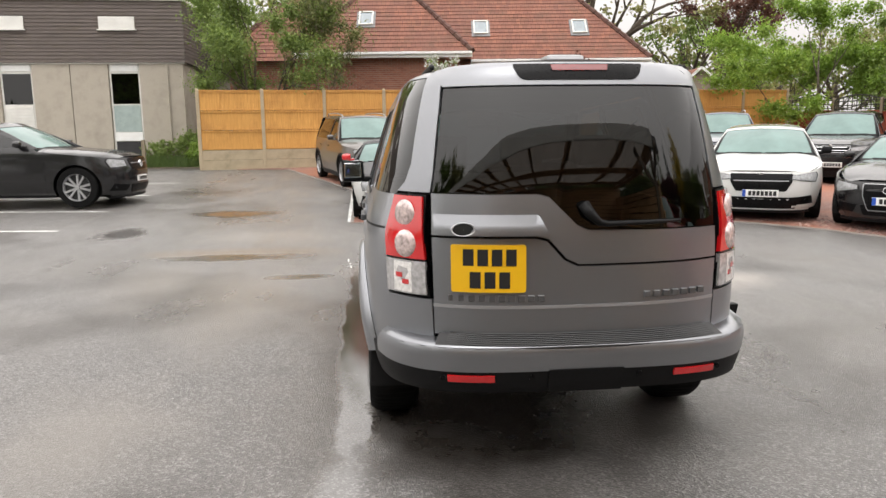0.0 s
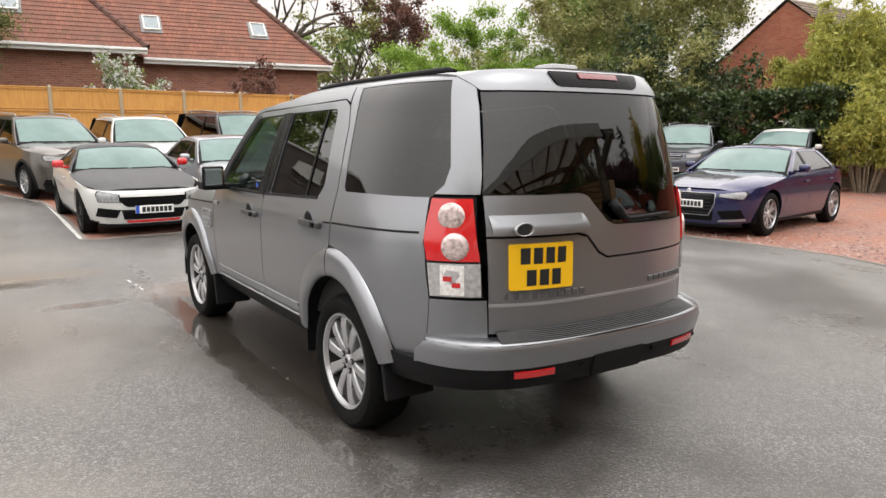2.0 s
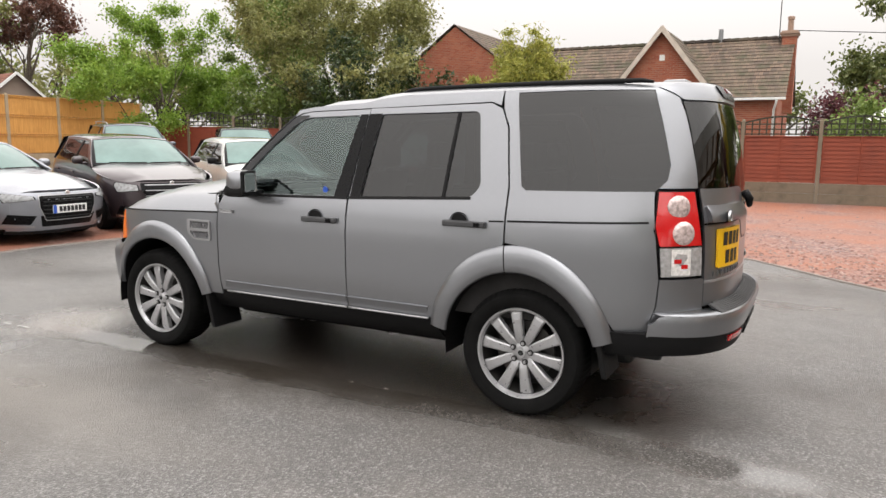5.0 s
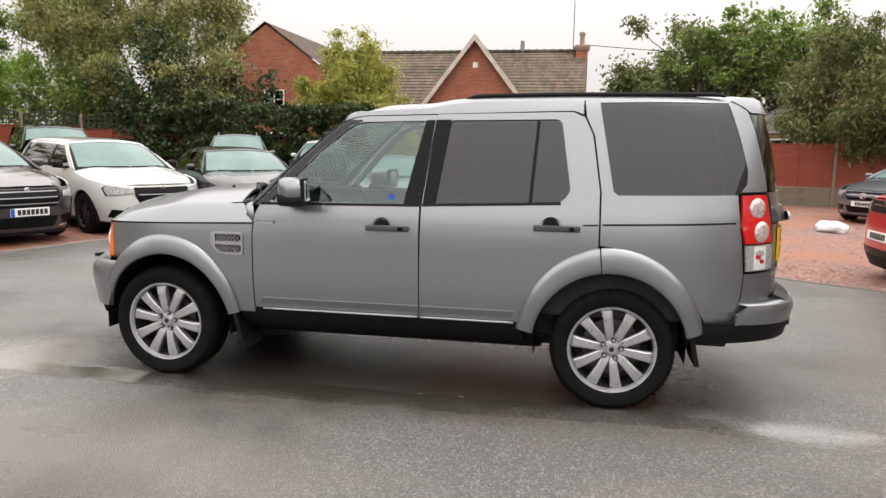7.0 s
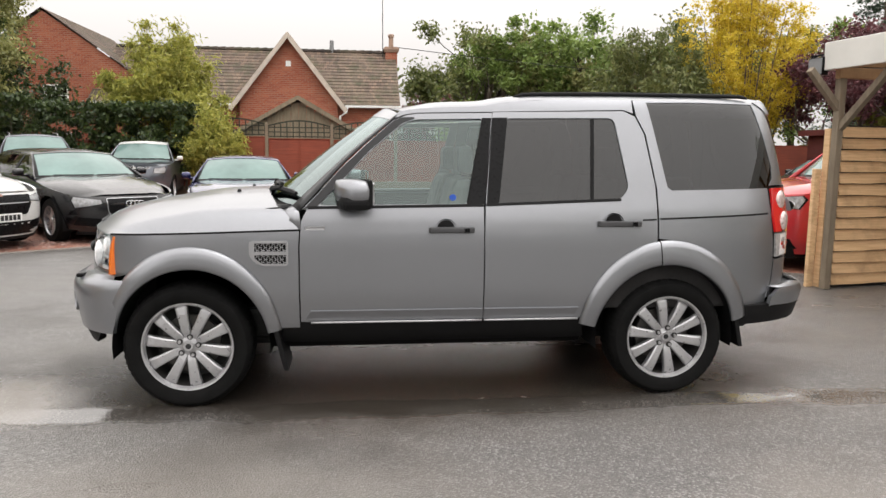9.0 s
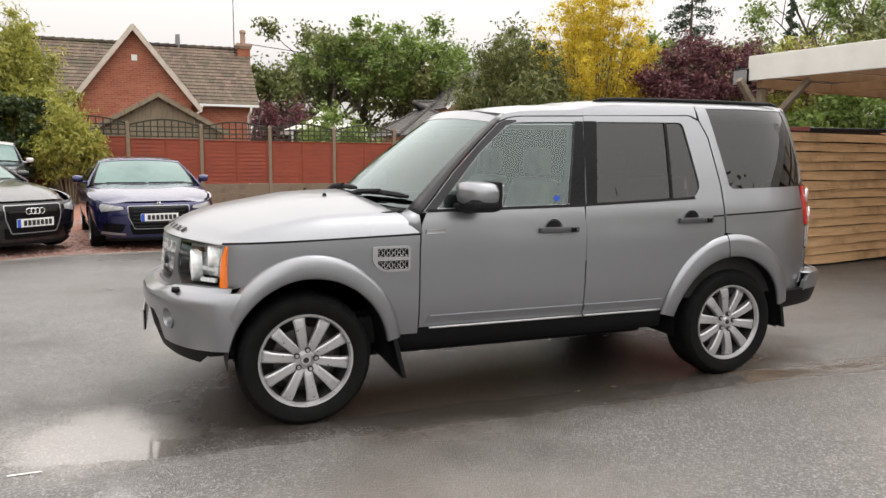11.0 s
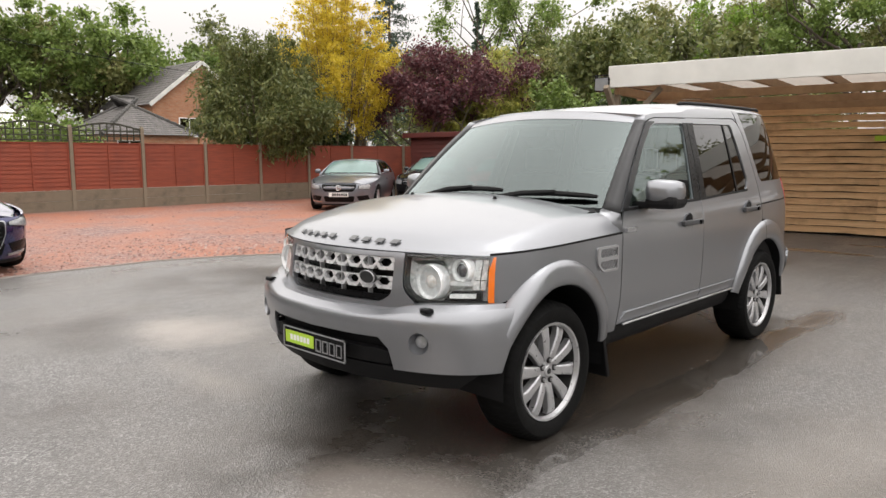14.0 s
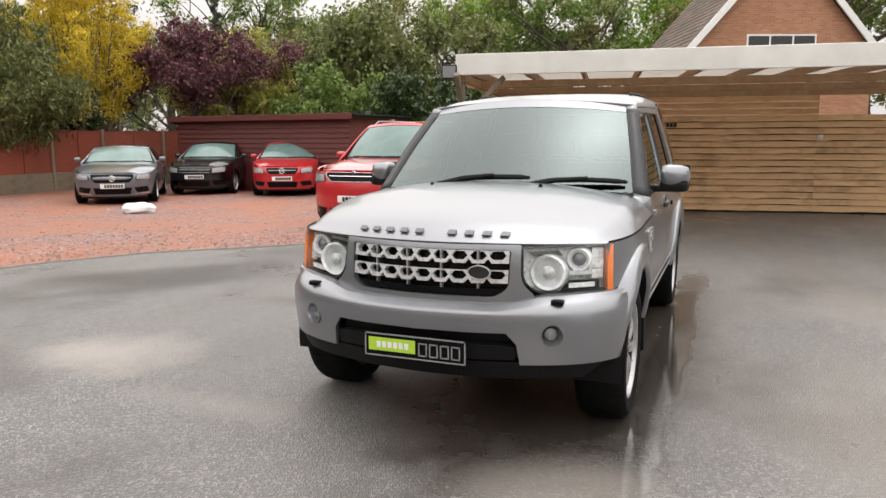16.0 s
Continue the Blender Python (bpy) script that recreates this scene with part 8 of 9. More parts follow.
def parked_car(kind, axle, heading, paint, label, roof_mat=None, hood_mat=None, mirror_mat=None, grille=(0.36, 0.16, 0.12), lamp=(0.42, 0.80, 0.08, 0.05), bars=2, frame=None,
               lower=(0.45, 0.15), chrome_lower=None, rails=False, black_base=False, eu=False, plate_z=None, dark_wheels=False, glass_side=None, star=False, accent=None, rings=False):
    s = SPEC[kind]
    L, W, H, wb, fo, r = (s[k] for k in ("L", "W", "H", "wb", "fo", "r"))
    hood0, belt = s["hood"], s["belt"]
    yF, yR = L / 2, -L / 2
    ya, yb = yF - fo, yF - fo - wb
    f = Vector(heading).normalized()
    cx, cy = axle[0] - f.x * ya, axle[1] - f.y * ya
    yaw = math.degrees(math.atan2(-f.x, f.y))
    zc = rise(cy) if True else 0
    tilt = math.degrees(math.atan2(rise(axle[1]) - rise(axle[1] - f.y * wb), wb))
    car = thing("car", pose(cx, cy, zc + 0.012, 0, 0, yaw) @ pose(0, 0, 0, tilt, 0, 0), label, "car", "parked cars")
    roof_mat, hood_mat, mirror_mat = roof_mat or paint, hood_mat or paint, mirror_mat or paint
    A = curve_of([0.15, 0.35, 0.60, belt - 0.12, belt, H - 0.10, H], [W / 2 * q for q in (0.90, 0.97, 1.0, 0.985, 0.945, 0.70, 0.60)])
    Bf = curve_of([0.15, 0.42, 0.60, hood0, belt + 0.1], [0.96, 1.05, 1.05, 0.97, 0.80])
    Br = curve_of([0.15, 0.5, 0.85, belt, H], [0.86, 0.95, 0.93, 0.88, 0.60])
    ycf, ycr, n = yF - 1.05, yR + 0.95, 3.0

    def side(y, z):
        a = A(z)
        if y > ycf:
            a *= max(0.02, 1 - min(0.999, (y - ycf) / Bf(z)) ** n) ** (1 / n)
        elif y < ycr:
            a *= max(0.02, 1 - min(0.999, (ycr - y) / Br(z)) ** n) ** (1 / n)
        return (-a, y, z)

    def front(x, z):
        return (x, ycf + Bf(z) * max(0.0, 1 - min(0.999, abs(x) / A(z)) ** n) ** (1 / n), z)

    def back(x, z):
        return (x, ycr - Br(z) * max(0.0, 1 - min(0.999, abs(x) / A(z)) ** n) ** (1 / n), z)

    y_c, z_c = yF - s["cowl"][0], s["cowl"][1]
    y_rf, y_rr = yF - s["roof"][0], yR + s["roof"][1]
    y_t, z_t = yR + s["tail"][0], s["tail"][1]
    hz = curve_of([y_c, (y_c + yF - 0.3) / 2, yF - 0.30, yF - 0.05], [z_c, z_c - (z_c - hood0) * 0.30, hood0 + 0.035, hood0 - 0.03])
    st = 0.16
    R = r + 0.05
    t0 = math.degrees(math.asin((0.23 - r) / R))
    y_gl = max(y_rr - 0.35, yR + 0.30) if kind in ("coupe", "saloon", "roadster") else yR + 0.33
    front_end = ycf + Bf(0.5) * 0.80
    for mirror in (False, True):
        kw = dict(mirror=mirror)
        out = [(front_end, 0.22)] + arc(ya, r, R, R, t0, 180 - t0, 14) + arc(yb, r, R, R, t0, 180 - t0, 14)
        out += [(ycr - 0.74, 0.24), (ycr - 0.70, z_t - 0.06), (y_gl, belt + 0.02 if z_t > belt else belt), (y_c - 0.1, belt)]
        out += [(y_c, hz(y_c) - 0.06), ((y_c + yF) / 2, hz((y_c + yF) / 2) - 0.07), (front_end, hood0 - 0.035)]
        body = patch("body_side", out, side, paint, car, step=st, depth=0.03, **kw)
        # arch liners and sill
        for yy in (ya, yb):
            vs, fs = [], []
            for i in range(13):
                t = radians(-20 + 220 * i / 12)
                for x in (-0.5 * W + 0.06, -0.5 * W + 0.34):
                    vs.append((x * (-1 if mirror else 1), yy + (R + 0.01) * math.cos(t), max(0.16, r + (R + 0.01) * math.sin(t))))
            k = len(vs)
            vs.append(((-0.5 * W + 0.34) * (-1 if mirror else 1), yy, r))
            for i in range(12):
                fs += [(2 * i, 2 * i + 1, 2 * i + 3, 2 * i + 2), (2 * i + 1, k, 2 * i + 3)]
            raw("arch_liner", vs, fs, BLACK_TRIM, body)
            if black_base:
                vs, fs = [], []
                for i in range(17):
                    t = radians(t0 + (180 - 2 * t0) * i / 16)
                    for rr, b in ((R - 0.01, -0.03), (R, 0.014), (R + 0.05, 0.010), (R + 0.06, 0.0)):
                        y, z = yy + rr * math.cos(t), r + rr * math.sin(t)
                        x = side(y, max(0.2, z))[0] - b
                        vs.append((x * (-1 if mirror else 1), y, z))
                for i in range(16):
                    for j in range(3):
                        fs.append((4 * i + j, 4 * i + j + 1, 4 * i + j + 5, 4 * i + j + 4))
                raw("arch_trim", vs, fs, BLACK_TRIM, body, smooth=True)
        patch("sill", [(ya - R, 0.19), (ya - R, 0.30 if black_base else 0.24), (yb + R, 0.30 if black_base else 0.24), (yb + R, 0.19)], side, BLACK_TRIM, body, lift=0.006, step=0.3, depth=0.02, **kw)
        # glasshouse
        top = H - 0.105
        win = [(y_c - 0.16, belt + 0.02), (y_rf - 0.02, top - 0.02), ((y_rf + y_rr) / 2, top), (y_rr + 0.02, top - 0.015), (y_gl + 0.10, belt + 0.06 if kind not in ("coupe", "saloon", "roadster") else belt + 0.05), (y_gl + 0.16, belt + 0.02)]
        cab = [(y_c + 0.02, belt - 0.01), (y_rf + 0.05, top + 0.02), ((y_rf + y_rr) / 2, top + 0.03), (y_rr - 0.04, top + 0.02), (y_gl - 0.10, belt - 0.01)]
        cb = patch("cabin_side", cab, side, paint if kind != "roadster" else roof_mat, car, holes=[win], step=st, depth=0.02, **kw)
        patch("side_window", win, side, glass_side or SHUT_GLASS, cb, step=0.3, lift=-0.006, depth=0.004, **kw)
        ym = (ya + yb) / 2 - 0.12
        patch("door_pillar", [(ym + 0.04, belt + 0.02), (ym - 0.02, top - 0.005), (ym - 0.09, top - 0.005), (ym - 0.05, belt + 0.02)], side, GLOSS_BLACK, cb, lift=0.002, step=0.3, depth=0.004, **kw)
        for yy in (ya - R - 0.12, ym - 0.01):
            patch("door_gap", [(yy, 0.30), (yy, belt - 0.01), (yy - 0.009, belt - 0.01), (yy - 0.009, 0.30)], side, GLOSS_BLACK, body, lift=0.0012, step=0.3, depth=0.0, **kw)
        sx = 1 if mirror else -1
        xm = -side(y_c - 0.28, belt)[0]
        bm = bmesh.new()
        add_box(bm, (xm + 0.04, y_c - 0.38, belt + 0.02), (xm + 0.20, y_c - 0.26, belt + 0.14), 0.045)
        add_box(bm, (xm - 0.03, y_c - 0.36, belt + 0.01), (xm + 0.08, y_c - 0.29, belt + 0.05), 0.01)
        for v in bm.verts:
            v.co.x *= sx
        bmesh.ops.recalc_face_normals(bm, faces=bm.faces)
        part("door_mirror", bm, mirror_mat, car, smooth=True)
        for yy in (ym + 0.12, ym - 0.85):
            if yy < yb + 0.25:
                continue
            z = belt - 0.14
            x = -side(yy, z)[0]
            bm = bmesh.new()
            add_box(bm, (x + 0.004, yy - 0.09, z - 0.014), (x + 0.032, yy + 0.09, z + 0.014), 0.008)
            for v in bm.verts:
                v.co.x *= sx
            bmesh.ops.recalc_face_normals(bm, faces=bm.faces)
            part("door_handle", bm, paint, body)
        # headlamp: dark housing and bright lens
        x0, x1, h_in, h_out = lamp
        zt = hood0 - 0.055
        poly = [(-x0 * W / 2 * 1.02, zt - 0.03), (-x1 * W / 2, zt + 0.015), (-(x1 + 0.03) * W / 2, zt - 0.035), (-x1 * W / 2, zt - 0.04 - h_out), (-x0 * W / 2, zt - 0.04 - h_in)]
        hl = patch("headlamp", poly, front, GLOSS_BLACK, car, step=0.08, lift=0.004, depth=0.01, **kw)
        mid = Vector((sum(p[0] for p in poly) / 5, sum(p[1] for p in poly) / 5))
        inner = [tuple(mid + (Vector(p) - mid) * 0.90) for p in poly]
        patch("lamp_lens", inner, front, HEAD_LENS, hl, step=0.08, lift=0.010, depth=0.006, **kw)
        # fog recess
        fz = 0.34
        fg = patch("bumper_recess", [(-0.50 * W / 2, fz + 0.06), (-0.80 * W / 2, fz + 0.085), (-0.83 * W / 2, fz - 0.04), (-0.56 * W / 2, fz - 0.055)], front, GLOSS_BLACK, car, step=0.1, lift=0.004, depth=0.01, **kw)
        if chrome_lower:
            patch("recess_trim", [(-0.50 * W / 2, fz - 0.075), (-0.83 * W / 2, fz - 0.055), (-0.83 * W / 2, fz - 0.085), (-0.50 * W / 2, fz - 0.10)], front, chrome_lower, fg, step=0.1, lift=0.008, depth=0.008, **kw)
    # nose
    ex = 0.845
    bot = 0.19
    fas = patch("front_bumper", [(-ex * A(bot), bot), (ex * A(bot), bot), (ex * A(0.45), 0.45), (ex * A(hood0 - 0.05), hood0 - 0.035), (-ex * A(hood0 - 0.05), hood0 - 0.035), (-ex * A(0.45), 0.45)], front, paint, car, step=0.12, depth=0.03)
    gw, gz, gh = grille
    zt = hood0 - gz * 0.5
    zb = zt - gh * 2 if gh > 0 else zt
    zb = zt - abs(gh)
    gp = rounded([(-gw * W / 2, zt, 0.03), (gw * W / 2, zt, 0.03), (gw * W / 2 * 0.98, (zt + zb) / 2 + 0.01), (gw * W / 2 * 0.80, zb, 0.03), (-gw * W / 2 * 0.80, zb, 0.03), (-gw * W / 2 * 0.98, (zt + zb) / 2 + 0.01)])
    g = patch("grille", gp, front, GLOSS_BLACK, car, step=0.1, lift=0.005, depth=0.01)
    if frame:
        gc = Vector((0, (zt + zb) / 2))
        patch("grille_frame", [tuple(gc + Vector((p[0] * 1.025, (p[1] - gc.y) * 1.06))) for p in gp], front, frame, g, holes=[gp], step=0.1, lift=0.009, depth=0.012)
    for i in range(bars):
        z = zb + (zt - zb) * (i + 0.6) / bars
        patch("grille_bar", [(-gw * W / 2 * 0.86, z - 0.007), (gw * W / 2 * 0.86, z - 0.007), (gw * W / 2 * 0.88, z + 0.006), (-gw * W / 2 * 0.88, z + 0.006)], front, (DARK_METAL if bars > 3 else frame) or SILVER, g, step=0.12, lift=0.012, depth=0.008)
    if star:
        y = front(0, (zt + zb) / 2)[1]
        spin("badge", [(y + 0.03, 0.055), (y + 0.036, 0.062), (y + 0.03, 0.070), (y + 0.01, 0.070)], CHROME, g, 24, axis="Y", centre=(0, 0, (zt + zb) / 2))
        bm = bmesh.new()
        for k in range(3):
            t = math.pi / 2 + k * 2.0944
            add_cyl(bm, (0, y + 0.032, (zt + zb) / 2), (0.062 * math.cos(t), y + 0.030, (zt + zb) / 2 + 0.062 * math.sin(t)), 0.012, 0.004, 6)
        part("badge_star", bm, CHROME, g)
    elif rings:
        zr = zt - 0.075
        y = front(0, zr)[1]
        for i in range(4):
            vs, fs = [], []
            tube(vs, fs, [(-0.093 + 0.062 * i + 0.040 * math.cos(t), y + 0.018, zr + 0.040 * math.sin(t)) for t in [2 * math.pi * j / 14 for j in range(15)]], [0.006] * 15, 5)
            raw("badge_ring", vs, fs, CHROME, g, smooth=True)
    else:
        y = front(0, hood0 - 0.06)[1]
        o = spin("badge", [(y + 0.012, 0.001), (y + 0.012, 0.03), (y + 0.004, 0.036)], CHROME, g, 16, axis="Y", centre=(0, 0, zt - 0.01 if frame is None else hood0 - 0.05))
    lw, lh = lower
    lo = patch("lower_intake", rounded([(-lw * W / 2, 0.40, 0.02), (lw * W / 2, 0.40, 0.02), (lw * W / 2 * 0.9, 0.40 - lh, 0.02), (-lw * W / 2 * 0.9, 0.40 - lh, 0.02)]), front, GLOSS_BLACK, car, step=0.1, lift=0.004, depth=0.01)
    if accent:
        patch("accent_strip", [(-0.42 * W / 2, 0.245), (0.42 * W / 2, 0.245), (0.40 * W / 2, 0.215), (-0.40 * W / 2, 0.215)], front, accent, lo, step=0.1, lift=0.012, depth=0.02)
    if black_base:
        patch("bumper_skirt", [(-ex * A(0.2), 0.17), (ex * A(0.2), 0.17), (ex * A(0.3), 0.31), (-ex * A(0.3), 0.31)], front, BLACK_TRIM, lo, step=0.12, lift=0.008, depth=0.03)
    else:
        patch("front_splitter", [(-ex * A(0.2), 0.16), (ex * A(0.2), 0.16), (ex * A(0.2), 0.195), (-ex * A(0.2), 0.195)], front, BLACK_TRIM, lo, step=0.15, lift=0.014, depth=0.05)
    # number plate with plain bars
    pz = plate_z or 0.46
    y = front(0.26, pz)[1] + 0.012
    pl = box("number_plate", (-0.26, y, pz - 0.056), (0.26, y + 0.012, pz + 0.056), WHITE_PLATE, car, bevel=0.004)
    if eu:
        box("plate_strip", (0.208, y + 0.0125, pz - 0.054), (0.258, y + 0.0145, pz + 0.054), PLATE_BLUE, pl, bevel=0)
    for a, c in letter_bars(7, 0.40, 0.06, 0.3):
        box("plate_bar", (a - 0.03, y + 0.0125, pz - 0.036), (c - 0.03, y + 0.0145, pz + 0.036), PLATE_INK, pl, bevel=0)
    # bonnet
    def hood(k, y):
        xe = -side(min(y, front_end - 0.02), hz(y) - 0.05)[0]
        x = k * xe
        yy = y - (yF - front(x, hood0)[1]) * max(0.0, (y - y_c) / (yF - y_c)) ** 1.5 * 0.9
        return (x, yy, hz(y) + 0.018 * (1 - k * k) - 0.055 * abs(k) ** 5 + 0.008 * math.exp(-((abs(k) - 0.55) * 9) ** 2))

    patch("bonnet", [(-1, y_c - 0.02), (1, y_c - 0.02), (1, yF - 0.06), (-1, yF - 0.06)], hood, hood_mat, car, step=0.13, depth=0.02)
    # windscreen, roof, rear window, tail
    bx, tx = A(z_c) * 0.955, A(H - 0.10) * 1.0

    def screen(k, v):
        return (k * (bx + (tx - bx) * v), y_c - 0.10 + (y_rf - y_c + 0.10) * v + (0.24 - 0.12 * v) * (1 - k * k), z_c - 0.02 + (H - 0.085 - z_c + 0.02) * v + 0.05 * (1 - k * k) * v + 0.03 * math.sin(math.pi * v))

    wsn = patch("windscreen", [(-1, 0), (1, 0), (1, 1), (-1, 1)], screen, SKY_TINT_GLASS, car, step=0.2, depth=0.005, label="windscreen with pale sky reflection painted in")
    patch("screen_border", [(-1, 0), (1, 0), (1, 1), (-1, 1)], screen, GLOSS_BLACK, wsn, holes=[[(-0.94, 0.07), (0.94, 0.07), (0.94, 0.95), (-0.94, 0.95)]], step=0.2, lift=0.002, depth=0)
    patch("roof_header", [(-1, 0.93 if H < 1.59 or H > 1.61 else 0.86), (1, 0.93 if H < 1.59 or H > 1.61 else 0.86), (1, 1.02), (-1, 1.02)], screen, roof_mat, wsn, step=0.2, lift=0.008, depth=0.01)
    box("price_card", (0.25, y_c - 0.12, z_c + 0.005), (0.55, y_c - 0.10, z_c + 0.02), WHITE, wsn, bevel=0)
    for k0, k1 in ((-0.75, -0.05), (0.02, 0.72)):
        vs, fs = [], []
        tube(vs, fs, [Vector(screen(k0 + (k1 - k0) * i / 6, 0.05)) + Vector((0, 0.012, 0.018)) for i in range(7)], [0.008] * 7, 5)
        raw("wiper", vs, fs, BLACK_TRIM, wsn)
    for mirror in (False, True):
        Al = [screen(-1, v / 8) for v in range(9)]
        Bl = [side(y_c + 0.02 + (y_rf + 0.05 - y_c - 0.02) * v / 8, belt - 0.01 + (H - 0.085 - belt + 0.01) * v / 8) for v in range(9)]
        strip("screen_pillar", Al, Bl, paint if kind != "roadster" else roof_mat, car, mirror=mirror)

    def roof(k, y):
        xe = -side(y, H - 0.085)[0] * 1.005
        t = (y - y_rr) / (y_rf - y_rr)
        return (k * xe, y + 0.12 * (1 - k * k) * max(0.0, t - 0.5) * 2 - 0.12 * (1 - k * k) * max(0.0, 0.5 - t) * 2, H - 0.03 * (2 * t - 1) ** 2 - 0.022 * k * k - 0.045 * abs(k) ** 8)

    rf = patch("roof", [(-1, y_rr), (1, y_rr), (1, y_rf), (-1, y_rf)], roof, roof_mat, car, step=0.16, depth=0.02)
    if rails:
        for x in (-1, 1):
            vs, fs = [], []
            pts = [Vector(roof(0.86 * x, y_rf + (y_rr - y_rf) * t)) + Vector((0, 0, 0.055 if 0.08 < t < 0.95 else 0.0)) for t in (0.04, 0.10, 0.3, 0.5, 0.7, 0.9, 0.97)]
            tube(vs, fs, pts, [0.014] * 7, 6)
            raw("roof_rail", vs, fs, SILVER, rf, smooth=True)

    def rearwin(k, v):
        return (k * (tx + (A(z_t) * 0.9 - tx) * v), y_rr + (y_t - y_rr + 0.12) * v - 0.12 * (1 - k * k), H - 0.085 + (z_t - H + 0.085) * v + 0.05 * (1 - k * k) * (1 - v))

    patch("rear_window", [(-1, 0), (1, 0), (1, 1), (-1, 1)], rearwin, glass_side or GLOSS_BLACK, car, step=0.25, depth=0.005)
    patch("tail_panel", [(-0.80 * W / 2, 0.24), (0.80 * W / 2, 0.24), (0.84 * W / 2, z_t - 0.04), (-0.84 * W / 2, z_t - 0.04)], back, paint, car, step=0.2, depth=0.02)
    if kind in ("coupe", "saloon", "roadster", "suv_coupe"):
        patch("boot_lid", [(-1, 0), (1, 0), (1, 1), (-1, 1)], lambda k, v: (k * A(z_t) * 0.88, y_t + 0.15 - (s["tail"][0] + 0.05) * v - 0.1 * (1 - k * k) * v, z_t + 0.01 - 0.05 * v * v), paint, car, step=0.2, depth=0.02)
    for x in (-W / 2 + 0.125, W / 2 - 0.125):
        for yy in (ya, yb):
            lite_wheel(car, (x, yy, r), r, -1 if x < 0 else 1, dark_wheels)
    bm = bmesh.new()
    add_box(bm, (-W / 2 + 0.30, yR + 0.30, 0.17), (W / 2 - 0.30, yF - 0.35, 0.45), 0.02)
    add_box(bm, (-W / 2 + 0.12, yb + R + 0.05, 0.20), (W / 2 - 0.12, ya - R - 0.05, belt - 0.05), 0.02)
    add_box(bm, (-W / 2 * 0.72, y_rr + 0.1, belt - 0.06), (W / 2 * 0.72, y_rf - 0.25, belt + 0.16), 0.02)
    part("floor_pan", bm, INTERIOR, car)
    return car


P_WHITE = car_paint("white_car_paint", (0.56, 0.56, 0.545), 0.0, 0.35)
P_BLACK = car_paint("black_car_paint", (0.004, 0.004, 0.005), 0.0, 0.25, 0.55)
P_CHAR = car_paint("charcoal_car_paint", (0.085, 0.094, 0.112), 0.55, 0.28)
P_SLATE = car_paint("slate_car_paint", (0.150, 0.160, 0.182), 0.45, 0.28)
P_BRONZE = car_paint("bronze_grey_paint", (0.088, 0.076, 0.066), 0.55, 0.32)
P_SILVER = car_paint("silver_car_paint", (0.29, 0.30, 0.33), 0.6, 0.3)
P_BLUE = car_paint("navy_car_paint", (0.016, 0.018, 0.080), 0.55, 0.25)
P_PLUM = car_paint("plum_brown_paint", (0.040, 0.028, 0.032), 0.4, 0.28)
P_RED = car_paint("red_car_paint", (0.46, 0.014, 0.020), 0.15, 0.28)
P_MATT = plain("matt_black_bonnet", (0.055, 0.055, 0.058), 0.55)
P_REDMIRROR = plain("red_gloss", (0.62, 0.015, 0.02), 0.25, coat=1.0)

parked_car("suv", (-0.72, 11.95), (0.26, -0.965), P_BRONZE, "bronze-grey family crossover parked by the timber fence", grille=(0.40, 0.10, 0.13), frame=SILVER, black_base=True, rails=True)
parked_car("roadster", (-0.36, 6.80), (0.03, -1.0), P_WHITE, "white two-seat roadster with matt black bonnet and red mirrors", roof_mat=P_MATT, hood_mat=P_MATT, mirror_mat=P_REDMIRROR,
           grille=(0.52, 0.24, 0.14), bars=0, lamp=(0.50, 0.80, 0.10, 0.10), lower=(0.50, 0.14), eu=True, plate_z=0.40, accent=P_REDMIRROR, dark_wheels=True)
parked_car("suv", (1.0, 11.7), (0.06, -1.0), P_WHITE, "white compact off-roader with a slotted grille", grille=(0.56, 0.06, 0.10), bars=1, black_base=True, rails=True)
parked_car("coupe", (1.66, 7.15), (0.06, -1.0), P_SILVER, "pale silver coupe facing the yard", grille=(0.46, 0.16, 0.32), frame=SILVER, bars=6, lamp=(0.50, 0.84, 0.03, 0.07), eu=True, plate_z=0.48, chrome_lower=SILVER)
parked_car("mpv", (3.45, 12.4), (0.10, -1.0), P_CHAR, "dark people carrier with a black roof", roof_mat=P_BLACK, rails=True)
parked_car("hatch", (3.62, 6.85), (-0.36, -0.93), P_PLUM, "dark plum hatchback with a winged chrome grille", grille=(0.52, 0.10, 0.24), frame=None, bars=3, lamp=(0.54, 0.84, 0.07, 0.10), eu=True, plate_z=0.47, chrome_lower=CHROME)
parked_car("hatch", (5.54, 5.92), (-0.50, -0.87), P_WHITE, "white sporting hatchback with black lower trim", grille=(0.50, 0.12, 0.27), bars=1, lamp=(0.46, 0.86, 0.05, 0.10), lower=(0.62, 0.18), eu=True, plate_z=0.46, chrome_lower=P_WHITE, dark_wheels=True, mirror_mat=BLACK_TRIM)
parked_car("saloon", (6.95, 4.42), (-0.74, -0.67), P_BLACK, "black coupe with a large framed grille", grille=(0.42, 0.14, 0.36), frame=SILVER, bars=0, lamp=(0.48, 0.84, 0.05, 0.11), plate_z=0.46, eu=True, rings=True)
parked_car("coupe", (7.52, 2.40), (-0.989, -0.148), P_BLUE, "dark blue coupe with chrome-edged grille at the gravel edge", grille=(0.46, 0.16, 0.32), frame=SILVER, bars=6, lamp=(0.50, 0.84, 0.03, 0.07), eu=True, plate_z=0.50, chrome_lower=SILVER)
parked_car("suv", (10.2, 10.9), (-0.66, -0.75), P_BLACK, "black crossover with a bright grille beneath the trees", grille=(0.42, 0.10, 0.14), frame=CHROME, black_base=True)
